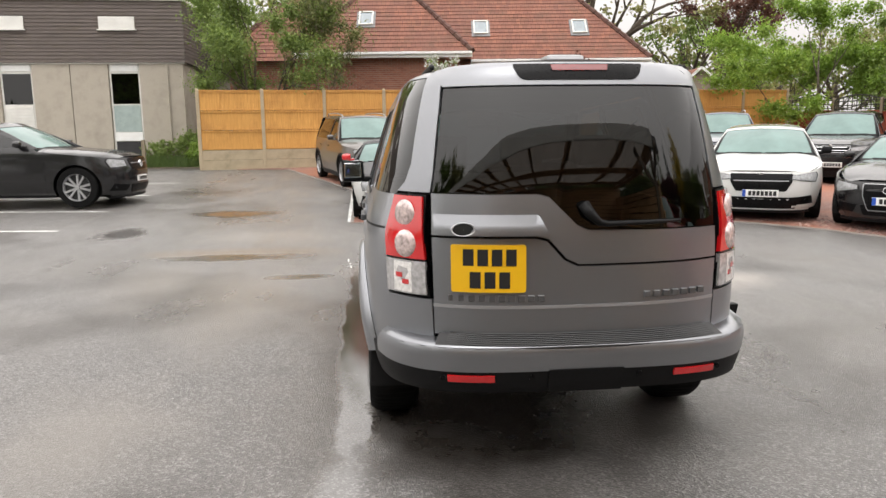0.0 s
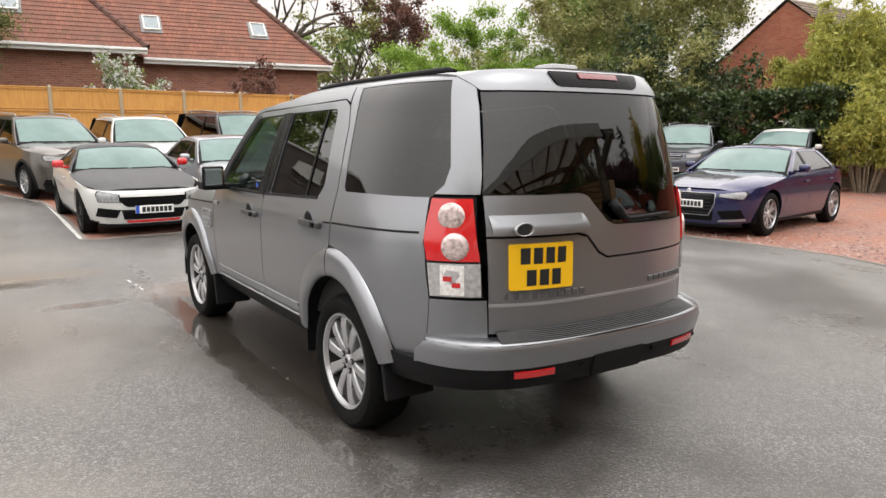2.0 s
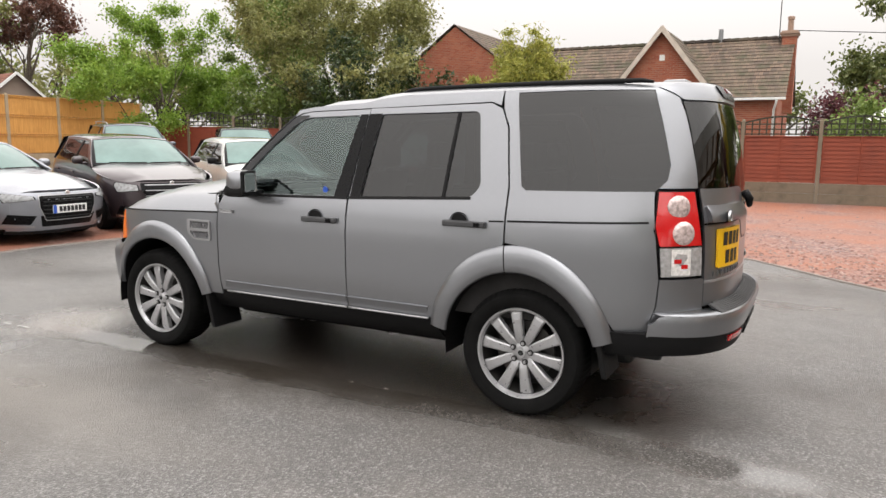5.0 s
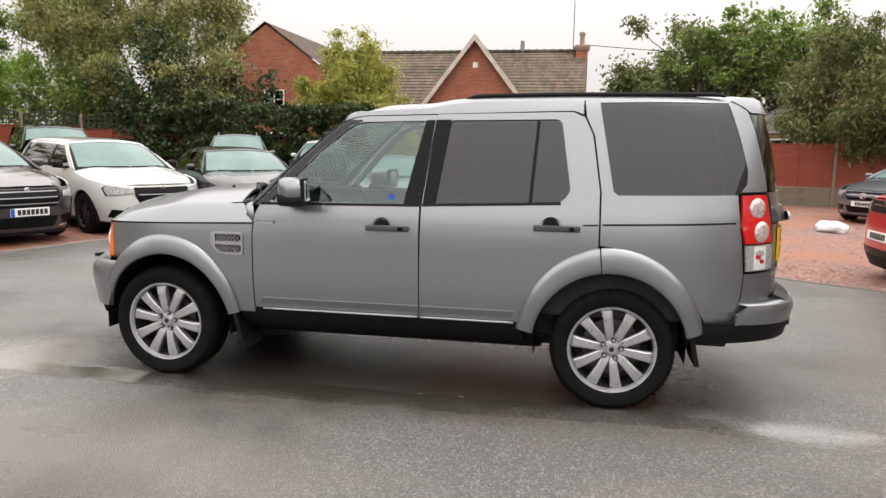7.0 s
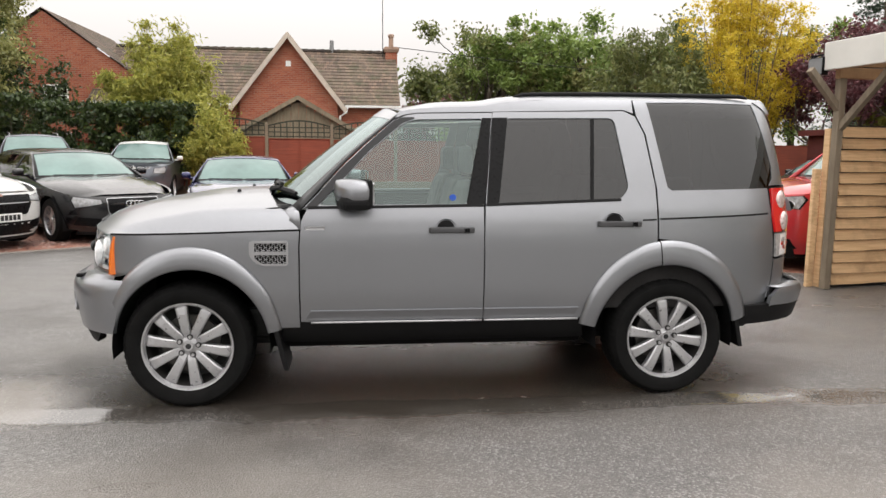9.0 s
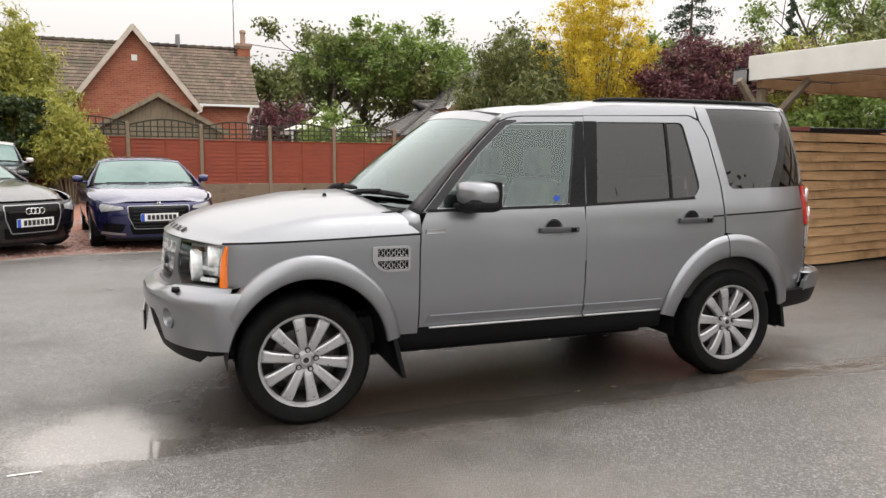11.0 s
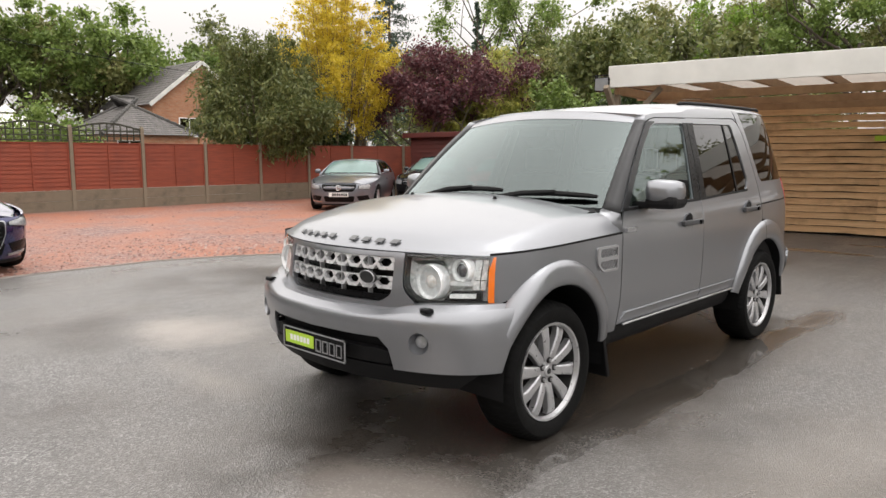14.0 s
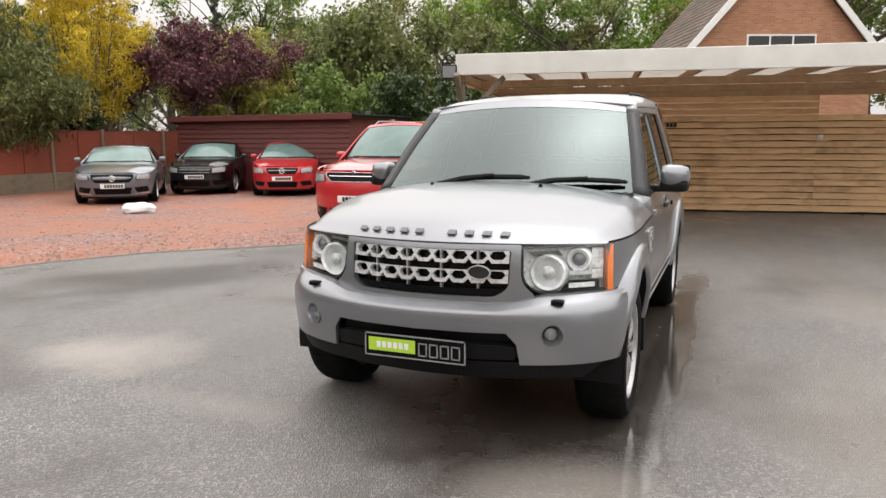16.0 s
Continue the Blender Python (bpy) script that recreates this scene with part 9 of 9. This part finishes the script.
parked_car("suv", (8.35, 12.9), (-0.45, -0.89), P_CHAR, "dark grey crossover with roof rails by the fence corner", rails=True, black_base=True)
parked_car("suv", (13.9, 8.3), (-0.90, -0.44), P_CHAR, "charcoal crossover with silver roof rails by the hedge", rails=True, black_base=True)
parked_car("boxy", (15.0, 6.25), (-0.995, -0.10), P_CHAR, "boxy charcoal hatchback with a white roof and mirrors", roof_mat=P_WHITE, mirror_mat=P_WHITE, grille=(0.44, 0.10, 0.07), frame=CHROME, bars=1, lamp=(0.52, 0.82, 0.12, 0.12))
parked_car("saloon", (12.55, -8.0), (-0.63, 0.78), P_SLATE, "slate grey two-door coupe with a diamond grille on red gravel", grille=(0.50, 0.10, 0.19), bars=1, star=True, lamp=(0.54, 0.84, 0.08, 0.10), chrome_lower=CHROME, plate_z=0.44)
parked_car("hatch", (12.55, -11.15), (-0.37, 0.93), P_BLACK, "small black hatchback in front of the maroon shed", grille=(0.52, 0.20, 0.14), lamp=(0.50, 0.84, 0.12, 0.10), plate_z=0.50)
parked_car("hatch", (10.05, -11.5), (-0.45, 0.89), P_RED, "red low hatchback with a star grille", grille=(0.46, 0.12, 0.16), bars=1, star=True, lamp=(0.52, 0.84, 0.10, 0.10), plate_z=0.48, dark_wheels=True)
parked_car("big_suv", (4.27, -5.66), (-0.03, 1.0), P_RED, "large red off-roader beside the carport wall", grille=(0.52, 0.10, 0.14), bars=1, frame=CHROME, lamp=(0.54, 0.86, 0.10, 0.12), black_base=True, rails=True, plate_z=0.55)
parked_car("suv_coupe", (-6.28, 9.45), (0.998, -0.054), P_BLACK, "black coupe-backed off-roader in a marked bay", grille=(0.46, 0.10, 0.22), bars=1, star=True, black_base=False, lamp=(0.54, 0.84, 0.10, 0.12), plate_z=0.5)

# ---- trees, shrubs and hedge ----
LEAVES = dict(
    oak=leaf_material("oak_leaves", (0.112, 0.175, 0.036), (0.265, 0.35, 0.085)),
    spring=leaf_material("spring_leaves", (0.150, 0.260, 0.030), (0.33, 0.47, 0.080), 0.45),
    olive=leaf_material("olive_leaves", (0.15, 0.165, 0.045), (0.36, 0.35, 0.13)),
    dark=leaf_material("dark_leaves", (0.018, 0.038, 0.012), (0.080, 0.115, 0.030), 0.25, 0.38),
    bamboo=leaf_material("bamboo_leaves", (0.24, 0.26, 0.05), (0.52, 0.50, 0.12), 0.45),
    grey=leaf_material("grey_green_leaves", (0.075, 0.100, 0.026), (0.23, 0.245, 0.080)),
    yellow=leaf_material("yellow_leaves", (0.56, 0.42, 0.025), (0.82, 0.67, 0.09), 0.5),
    purple=leaf_material("purple_leaves", (0.070, 0.026, 0.032), (0.20, 0.070, 0.078), 0.35),
    rust=leaf_material("rusty_leaves", (0.085, 0.034, 0.025), (0.186, 0.085, 0.054), 0.3),
    white=leaf_material("white_blossom", (0.50, 0.50, 0.46), (0.80, 0.80, 0.76), 0.3),
    fir=leaf_material("fir_needles", (0.031, 0.059, 0.037), (0.078, 0.121, 0.074), 0.15),
)


def leaf_cloud(name, centres, n, size, material, parent, rng, droop=0.0, long=1.6, label=""):
    """Many small bent leaves scattered round the tips (x, y, z, spread)."""
    m = len(centres)
    r = np.random.RandomState(rng.randrange(1 << 30))
    C = np.array([c[:3] for c in centres])
    S = np.array([c[3] for c in centres])
    k = r.randint(0, m, n)
    d = r.normal(size=(n, 3))
    d /= np.linalg.norm(d, axis=1)[:, None]
    rad = S[k] * np.minimum(np.abs(r.normal(0.0, 0.62, n)), r.uniform(0.9, 1.25, n))
    P = C[k] + d * rad[:, None] * np.array([1.0, 1.0, 0.75])
    a = r.normal(size=(n, 3)) + d * 0.5
    a[:, 2] -= droop
    a /= np.linalg.norm(a, axis=1)[:, None]
    b = np.cross(a, r.normal(size=(n, 3)))
    b /= np.linalg.norm(b, axis=1)[:, None]
    c = np.cross(a, b)
    s = size * r.uniform(0.6, 1.35, n)[:, None]
    V = np.empty((n, 4, 3))
    V[:, 0] = P - a * s * long * 0.5
    V[:, 1] = P + b * s * 0.42 + c * s * 0.12
    V[:, 2] = P + a * s * long * 0.5
    V[:, 3] = P - b * s * 0.42 + c * s * 0.12
    me = bpy.data.meshes.new(name)
    me.vertices.add(n * 4)
    me.vertices.foreach_set("co", V.reshape(-1))
    me.loops.add(n * 4)
    me.loops.foreach_set("vertex_index", np.arange(n * 4))
    me.polygons.add(n)
    me.polygons.foreach_set("loop_start", np.arange(n) * 4)
    me.update()
    me.materials.append(material)
    ob = new(name, me)
    ob.parent = parent
    if label:
        tagged(ob, label)
    return ob


def branch(vs, fs, tips, p, d, length, r, level, rng, spread, up):
    """A limb that bends, tapers and forks."""
    pts, rad = [Vector(p)], [r]
    k = 4 if level else 5
    dd = Vector(d).normalized()
    for i in range(k):
        dd = (dd + Vector((rng.uniform(-1, 1), rng.uniform(-1, 1), rng.uniform(-1, 1))) * 0.22 + Vector((0, 0, up))).normalized()
        pts.append(pts[-1] + dd * length / k)
        rad.append(r * (1 - 0.62 * (i + 1) / k))
    tube(vs, fs, pts, rad, 7 if r > 0.08 else 5)
    if level <= 0:
        tips.append(pts[-1])
        tips.append(pts[-2])
        return
    n = rng.choice((2, 3, 3))
    for i in range(n):
        q = pts[-1] if i == 0 else pts[rng.randrange(2, k)]
        a = Vector((rng.uniform(-1, 1), rng.uniform(-1, 1), rng.uniform(-0.25, 0.7))).normalized()
        branch(vs, fs, tips, q, dd * (1 - spread) + a * spread, length * rng.uniform(0.55, 0.8), rad[-1] * 0.9 if i == 0 else r * 0.42, level - 1, rng, spread, up)


def tree(at, height, width, leaf, label, name="tree", n=9000, size=0.10, seed=0, trunk=0.25, levels=3, clump=0.62, bark=BARK, base=0.35, droop=0.0, bare=0.0, long=1.6, category="tree"):
    rng = random.Random(seed)
    z0 = rise(at[1])
    t = thing(name, pose(at[0], at[1], z0), label, category)
    vs, fs, tips = [], [], []
    stem = height * base
    p, pts, rad = Vector((0, 0, -0.1)), [], []
    for i in range(5):
        pts.append(p.copy())
        rad.append(trunk * (1.25 - 0.13 * i) if i else trunk * 1.5)
        p = p + Vector((rng.uniform(-1, 1) * 0.05 * stem, rng.uniform(-1, 1) * 0.05 * stem, stem / 4))
    tube(vs, fs, pts, rad, 9)
    top = pts[-1]
    m = 5
    for i in range(m):
        a = 2 * math.pi * (i + rng.random() * 0.7) / m
        d = Vector((math.cos(a) * width / height * 1.1, math.sin(a) * width / height * 1.1, rng.uniform(0.5, 1.1)))
        branch(vs, fs, tips, pts[3].lerp(top, rng.random()), d, (height - stem) * rng.uniform(0.42, 0.55), trunk * 0.5, levels - 1, rng, 0.55, 0.03)
    branch(vs, fs, tips, top, (0, 0, 1), (height - stem) * 0.5, trunk * 0.7, levels - 1, rng, 0.5, 0.05)
    # fit the crown to its height and width
    T = np.array([tuple(q) for q in tips])
    sz = (height - 0.4) / max(0.1, T[:, 2].max())
    sxy = (width / 2) / max(0.1, np.percentile(np.hypot(T[:, 0], T[:, 1]), 92))
    f = lambda q: Vector((q[0] * sxy if q[2] > stem * 0.6 else q[0], q[1] * sxy if q[2] > stem * 0.6 else q[1], q[2] * sz))
    vs = [f(q) for q in vs]
    tips = [f(q) for q in tips]
    raw("trunk", vs, fs, bark, t, smooth=True)
    cs = [(q.x, q.y, q.z, clump * rng.uniform(0.8, 1.7)) for q in tips if rng.random() > bare]
    if leaf:
        leaf_cloud("crown", cs, int(n * 1.4), size, LEAVES[leaf], t, rng, droop, long)
    return t


def shrub(at, height, width, leaf, label, n=5000, size=0.07, seed=0, stems=7, clump=0.4, depth=None, droop=0.0, long=1.6, name="shrub", z=None, upright=0.5, extra=None):
    """A many-stemmed bush: thin stems from the ground and leaves along their upper parts."""
    rng = random.Random(seed)
    t = thing(name, pose(at[0], at[1], rise(at[1]) if z is None else z), label, "shrub")
    vs, fs, cs = [], [], []
    depth = depth or width
    for i in range(stems * 3):
        a = rng.uniform(0, 2 * math.pi)
        rr = math.sqrt(rng.random())
        tip = Vector((rr * math.cos(a) * width / 2, rr * math.sin(a) * depth / 2, height * (1 - 0.45 * rr ** 2) * rng.uniform(0.72, 1.05)))
        foot = Vector((tip.x * 0.25, tip.y * 0.25, 0))
        mid = foot.lerp(tip, 0.5) + Vector((0, 0, height * 0.12 * upright))
        pts = [foot, foot.lerp(mid, 0.5), mid, mid.lerp(tip, 0.55) + Vector((0, 0, 0.05 * height)), tip]
        tube(vs, fs, pts, [0.028, 0.024, 0.018, 0.011, 0.004], 5)
        for k in range(5):
            q = mid.lerp(tip, 0.1 + 0.9 * k / 4) if k else foot.lerp(mid, 0.8)
            cs.append((q.x, q.y, q.z, clump * rng.uniform(0.5, 1.2)))
    raw("branchwork", vs, fs, PALE_BARK, t)
    leaf_cloud("foliage", cs, n, size, LEAVES[leaf], t, rng, droop, long)
    if extra:
        tops = sorted(cs, key=lambda c: -c[2])[: len(cs) // 2]
        leaf_cloud("blossom", tops, extra[1], extra[2], LEAVES[extra[0]], t, rng, 0.0, 1.0)
    return t


def conifer(at, height, width, label, seed=0, n=9000, leaf="fir", slim=False):
    rng = random.Random(seed)
    t = thing("conifer", pose(at[0], at[1], rise(at[1])), label, "tree")
    vs, fs, cs = [], [], []
    tube(vs, fs, [(0, 0, 0), (0.05, 0, height * 0.5), (0, 0.03, height * 0.98)], [0.22, 0.13, 0.02], 8)
    k = int(height * 7)
    for i in range(k):
        z = height * (0.14 + 0.86 * i / k)
        w = width / 2 * (1 - (z / height)) ** 0.8 * rng.uniform(0.65, 1.1) + 0.08
        a = rng.uniform(0, 6.28)
        tip = Vector((w * math.cos(a), w * math.sin(a), z + (0.5 * w if slim else -0.12 * w)))
        tube(vs, fs, [(0, 0, z), tuple(Vector((0, 0, z)).lerp(tip, 0.5) + Vector((0, 0, 0.06))), tuple(tip)], [0.03, 0.018, 0.005], 4)
        for s in (0.35, 0.65, 0.95):
            q = Vector((0, 0, z)).lerp(tip, s)
            cs.append((q.x, q.y, q.z, 0.10 + 0.22 * w))
    raw("trunk", vs, fs, BARK, t)
    leaf_cloud("foliage", cs, n, 0.09, LEAVES[leaf], t, rng, 0.2, 2.2)


def hedge(p, q, height, thick, leaf, label, n=26000, seed=1, size=0.075):
    rng = random.Random(seed)
    p, q = Vector(p), Vector(q)
    h = thing("hedge", frame_at(p, q), label, "hedge")
    L = (q - p).length
    cs = []
    vs, fs = [], []
    for i in range(int(L * 60)):
        x = rng.uniform(0, L)
        top = height * (0.93 + 0.12 * noise.noise((x * 0.7, seed, 0)))
        z = rng.uniform(0.15, top)
        y = rng.choice((-1, 1)) * thick / 2 * rng.uniform(0.3, 1.0) * (1 - 0.35 * (z / top) ** 3)
        if rng.random() < 0.22:
            z = top * rng.uniform(0.92, 1.0)
        cs.append((x, y, z, rng.uniform(0.14, 0.30)))
        if i % 6 == 0:
            tube(vs, fs, [(x, 0, 0), (x, y * 0.4, z * 0.5), (x, y * 0.8, z * 0.95)], [0.02, 0.014, 0.006], 4)
    raw("branchwork", vs, fs, BARK, h)
    leaf_cloud("foliage", cs, n, size, LEAVES[leaf], h, rng, 0.3, 1.25)


def wood_edge(p, q, height, leaf_names, label, n, seed, depth=6.0, size=0.22):
    """A far belt of trees: trunks, limbs and crowns that nobody could count."""
    rng = random.Random(seed)
    p, q = Vector(p), Vector(q)
    d = (q - p)
    L = d.length
    groups = {k: [] for k in leaf_names}
    vs, fs = [], []
    x = 0.0
    nrm = Vector((-d.y, d.x)).normalized()
    while x < L:
        c = p + d.normalized() * x + nrm * rng.uniform(-depth / 2, depth / 2)
        hh = height * rng.uniform(0.72, 1.12)
        w = hh * rng.uniform(0.38, 0.55)
        tips = []
        tube(vs, fs, [(c.x, c.y, 0), (c.x + 0.2, c.y, hh * 0.3), (c.x, c.y + 0.2, hh * 0.55)], [0.32, 0.25, 0.16], 7)
        for i in range(9):
            a = rng.uniform(0, 6.28)
            branch(vs, fs, tips, (c.x + 0.1, c.y, hh * rng.uniform(0.28, 0.55)), (math.cos(a), math.sin(a), rng.uniform(0.4, 1.4)), hh * rng.uniform(0.26, 0.40), 0.13, 1, rng, 0.5, 0.05)
        k = rng.choice(leaf_names)
        for t in tips:
            if rng.random() < 0.9:
                groups[k].append((t.x, t.y, t.z, rng.uniform(0.8, 1.7)))
        for i in range(7):
            groups[k].append((c.x + rng.gauss(0, w * 0.35), c.y + rng.gauss(0, w * 0.35), hh * rng.uniform(0.12, 0.6), rng.uniform(0.9, 1.8)))
        x += rng.uniform(2.2, 4.0)
    ob = raw("tree_belt_trunks", vs, fs, BARK, None, smooth=True)
    tagged(ob, label + ", trunks and limbs", "trees", kind="stuff")
    total = sum(len(v) for v in groups.values())
    for k, v in groups.items():
        if v:
            o = leaf_cloud("tree_belt_foliage", v, int(n * len(v) / total), size, LEAVES[k], None, rng)
            tagged(o, label, "trees", kind="stuff")


# behind the timber fence
tree((-4.6, 19.6), 6.6, 4.6, "oak", "leafy green tree leaning over the timber fence", n=30000, size=0.058, seed=11, trunk=0.16, base=0.18, clump=0.55)
tree((-2.3, 19.2), 7.5, 2.8, "grey", "thin willowy tree with sparse drooping twigs", n=9000, size=0.045, seed=12, trunk=0.10, base=0.15, clump=0.5, droop=0.9, bark=PALE_BARK, long=2.4)
tree((-7.5, 27.0), 10.5, 8.0, "oak", "dark tree behind the concrete building", n=12000, size=0.15, seed=13)
shrub((2.0, 20.3), 3.9, 2.6, "oak", "flowering shrub with white blossom over the fence", n=5000, size=0.07, seed=14, extra=("white", 2800, 0.10), clump=0.35)
shrub((6.3, 20.5), 3.7, 3.0, "rust", "dark reddish shrub behind the timber fence", n=9000, size=0.075, seed=15, clump=0.36)
tree((13.0, 42.0), 17.0, 17.0, "olive", "tall half-bare oak behind the tiled house", n=9000, size=0.15, seed=16, trunk=0.75, levels=4, base=0.3, bare=0.5, clump=0.7)
tree((2.0, 44.0), 15.0, 13.0, "oak", "tall oak beyond the tiled roof", n=9000, size=0.17, seed=17, trunk=0.45, levels=3)
tree((21.5, 38.0), 10.5, 6.0, "rust", "dark copper-leaved tree in the distance", n=6000, size=0.14, seed=18, trunk=0.25)
tree((15.9, 20.6), 6.9, 7.4, "spring", "bright green spreading maple by the fence corner", n=50000, size=0.080, seed=19, trunk=0.15, base=0.16, clump=0.46, levels=4, long=1.3)
tree((19.6, 14.7), 9.6, 9.0, "olive", "tall olive-green tree behind the ivy hedge", n=44000, size=0.078, seed=20, trunk=0.2, base=0.12, clump=0.62, levels=4)
tree((21.5, 19.5), 8.6, 6.5, "oak", "green tree beyond the far fence", n=20000, size=0.10, seed=21, trunk=0.2)
hedge((16.0, 13.4), (16.75, 5.2), 2.6, 1.2, "dark", "dense dark ivy hedge over the red fence", n=62000, size=0.09)
shrub((18.5, 12.6), 5.6, 6.4, "dark", "dark evergreen bush rising behind the hedge", n=24000, size=0.085, seed=51, stems=14, clump=0.6)
shrub((18.2, 16.2), 4.8, 5.0, "oak", "green shrubbery behind the red fence corner", n=24000, size=0.08, seed=52, stems=14, clump=0.65)
shrub((18.4, 6.4), 5.1, 3.8, "bamboo", "yellow-green bamboo behind the hedge", n=42000, size=0.055, seed=22, stems=18, clump=0.5, droop=0.6, long=3.2, upright=1.0)
shrub((16.6, 4.6), 2.7, 1.7, "bamboo", "yellow-green bamboo clump at the hedge's end", n=15000, size=0.048, seed=23, stems=12, clump=0.36, droop=0.5, long=3.0, upright=1.0)
# weeds at the foot of the concrete building
shrub((-7.0, 21.2), 1.25, 1.5, "oak", "rank green weeds against the building corner", n=4200, size=0.05, seed=61, stems=9, clump=0.22, upright=0.6)
shrub((-8.3, 21.4), 0.75, 1.7, "oak", "low green weeds below the pebbledash wall", n=2600, size=0.05, seed=62, stems=9, clump=0.20, upright=0.4)
shrub((-6.5, 19.6), 0.85, 1.1, "spring", "bramble and grass tuft beside the fence end", n=2400, size=0.045, seed=63, stems=8, clump=0.20, droop=0.3, long=2.6)
# over the red fence towards the shed
shrub((18.5, -9.3), 5.5, 4.6, "grey", "grey-green feathery bamboo hanging over the red fence", n=56000, size=0.058, seed=24, stems=22, clump=0.7, droop=0.9, long=3.0, upright=1.0)
shrub((19.5, -11.8), 3.6, 3.6, "dark", "dark laurel bush above the fence", n=17000, size=0.10, seed=25, stems=10, clump=0.5)
shrub((18.9, -12.7), 8.7, 4.8, "yellow", "tall golden yellow-leaved shrub above the red fence", n=52000, size=0.062, seed=26, stems=26, clump=0.5, upright=1.0, name="tall_shrub")
tree((16.7, -15.3), 6.0, 7.4, "purple", "dark purple-leaved maple above the red fence", n=26000, size=0.085, seed=27, trunk=0.14, base=0.30, clump=0.52, levels=4)
shrub((16.9, -18.6), 6.2, 6.0, "bamboo", "pale green bamboo behind the maroon shed", n=30000, size=0.075, seed=28, stems=14, clump=0.45, droop=0.7, long=3.0, upright=1.0)
shrub((12.8, -19.0), 4.6, 5.0, "oak", "green shrubbery behind the maroon shed", n=16000, size=0.11, seed=29, stems=12, clump=0.6)
shrub((9.0, -19.0), 4.3, 4.8, "dark", "dark evergreen shrubbery behind the shed", n=15000, size=0.11, seed=30, stems=12, clump=0.6)
shrub((5.2, -19.5), 4.0, 4.0, "grey", "grey-green shrub beyond the carport", n=11000, size=0.11, seed=31, stems=12, clump=0.55)
conifer((36.0, -31.0), 15.5, 8.5, "tall dark conifer above the gardens", 32, 16000)
conifer((29.5, -33.0), 11.6, 1.5, "slim dark cypress tree above the gardens", 33, 7000, slim=True)
tree((34.5, -3.5), 4.4, 3.5, "purple", "small dark red bush beyond the pavilion", n=5000, size=0.12, seed=34, trunk=0.1, base=0.15, category="shrub")
tree((23.5, -4.0), 3.4, 3.0, "oak", "garden shrub behind the red fence", n=4500, size=0.10, seed=35, trunk=0.08, base=0.15, category="shrub")
tree((46.0, -9.0), 11.0, 9.0, "oak", "tall green oak beyond the gardens", n=9000, size=0.17, seed=36, trunk=0.35)
wood_edge((50, -6), (44, -44), 10.5, ("oak", "oak", "grey", "olive"), "belt of green trees beyond the gardens", 105000, 41, 6, 0.21)
wood_edge((38, -45), (-16, -47), 15.5, ("oak", "olive", "spring", "olive", "oak"), "tall spring woodland behind the carport", 175000, 42, 6, 0.17)
wood_edge((27, -28), (8, -27), 8.0, ("olive", "bamboo", "grey"), "thicket of mixed trees behind the shed", 60000, 43, 4, 0.17)
wood_edge((-24, 44), (44, 46), 9.5, ("oak", "olive"), "belt of trees behind the houses", 42000, 44, 6, 0.22)
wood_edge((46, 36), (52, 0), 7.0, ("oak", "grey"), "low belt of trees beyond the brick houses", 24000, 45, 5, 0.2)
# two unseen belts, added to darken what the car sides reflect
wood_edge((-27, -42), (-23, -13), 14.0, ("oak", "olive"), "tall trees added out of view for reflections", 50000, 46, 4, 0.30)
wood_edge((-31, -12), (-31, 14), 3.6, ("oak", "dark"), "low hedge trees added out of view for reflections", 20000, 47, 3, 0.26)


def grass_verge():
    """Rough grass at the foot of the concrete building."""
    rng = np.random.RandomState(3)
    n = 5200
    x = rng.uniform(-9.6, -6.1, n)
    y = rng.uniform(18.6, 21.9, n)
    h = rng.uniform(0.10, 0.42, n)
    a = rng.uniform(0, 6.28, n)
    w = rng.uniform(0.006, 0.014, n)
    V = np.empty((n, 3, 3))
    z = np.array([rise(v) for v in y])
    V[:, 0] = np.stack([x - w * np.cos(a), y - w * np.sin(a), z], 1)
    V[:, 1] = np.stack([x + w * np.cos(a), y + w * np.sin(a), z], 1)
    V[:, 2] = np.stack([x + rng.normal(0, 0.10, n), y + rng.normal(0, 0.10, n), z + h], 1)
    ob = raw("verge_grass", V.reshape(-1, 3).tolist(), [(3 * i, 3 * i + 1, 3 * i + 2) for i in range(n)], GRASS)
    tagged(ob, "rough green grass below the building wall", "grass", kind="stuff")
    b = raw("verge_soil", [(-9.8, 18.4, rise(18.4) + 0.01), (-6.0, 18.2, rise(18.2) + 0.01), (-6.0, 22.1, rise(22.1) + 0.01), (-9.8, 22.1, rise(22.1) + 0.01)], [(0, 1, 2, 3)], EARTH)
    tagged(b, "earth strip below the building", "ground", kind="structure")
    bm = bmesh.new()
    add_box(bm, (-0.05, -0.05, 0), (0.05, 0.05, 0.9), 0.01)
    o = part("bollard_post", bm, GREY_WOOD)
    o.matrix_world = pose(-8.1, 18.6, rise(18.6))
    tagged(o, "short weathered wooden post beside the grass", "post")


grass_verge()
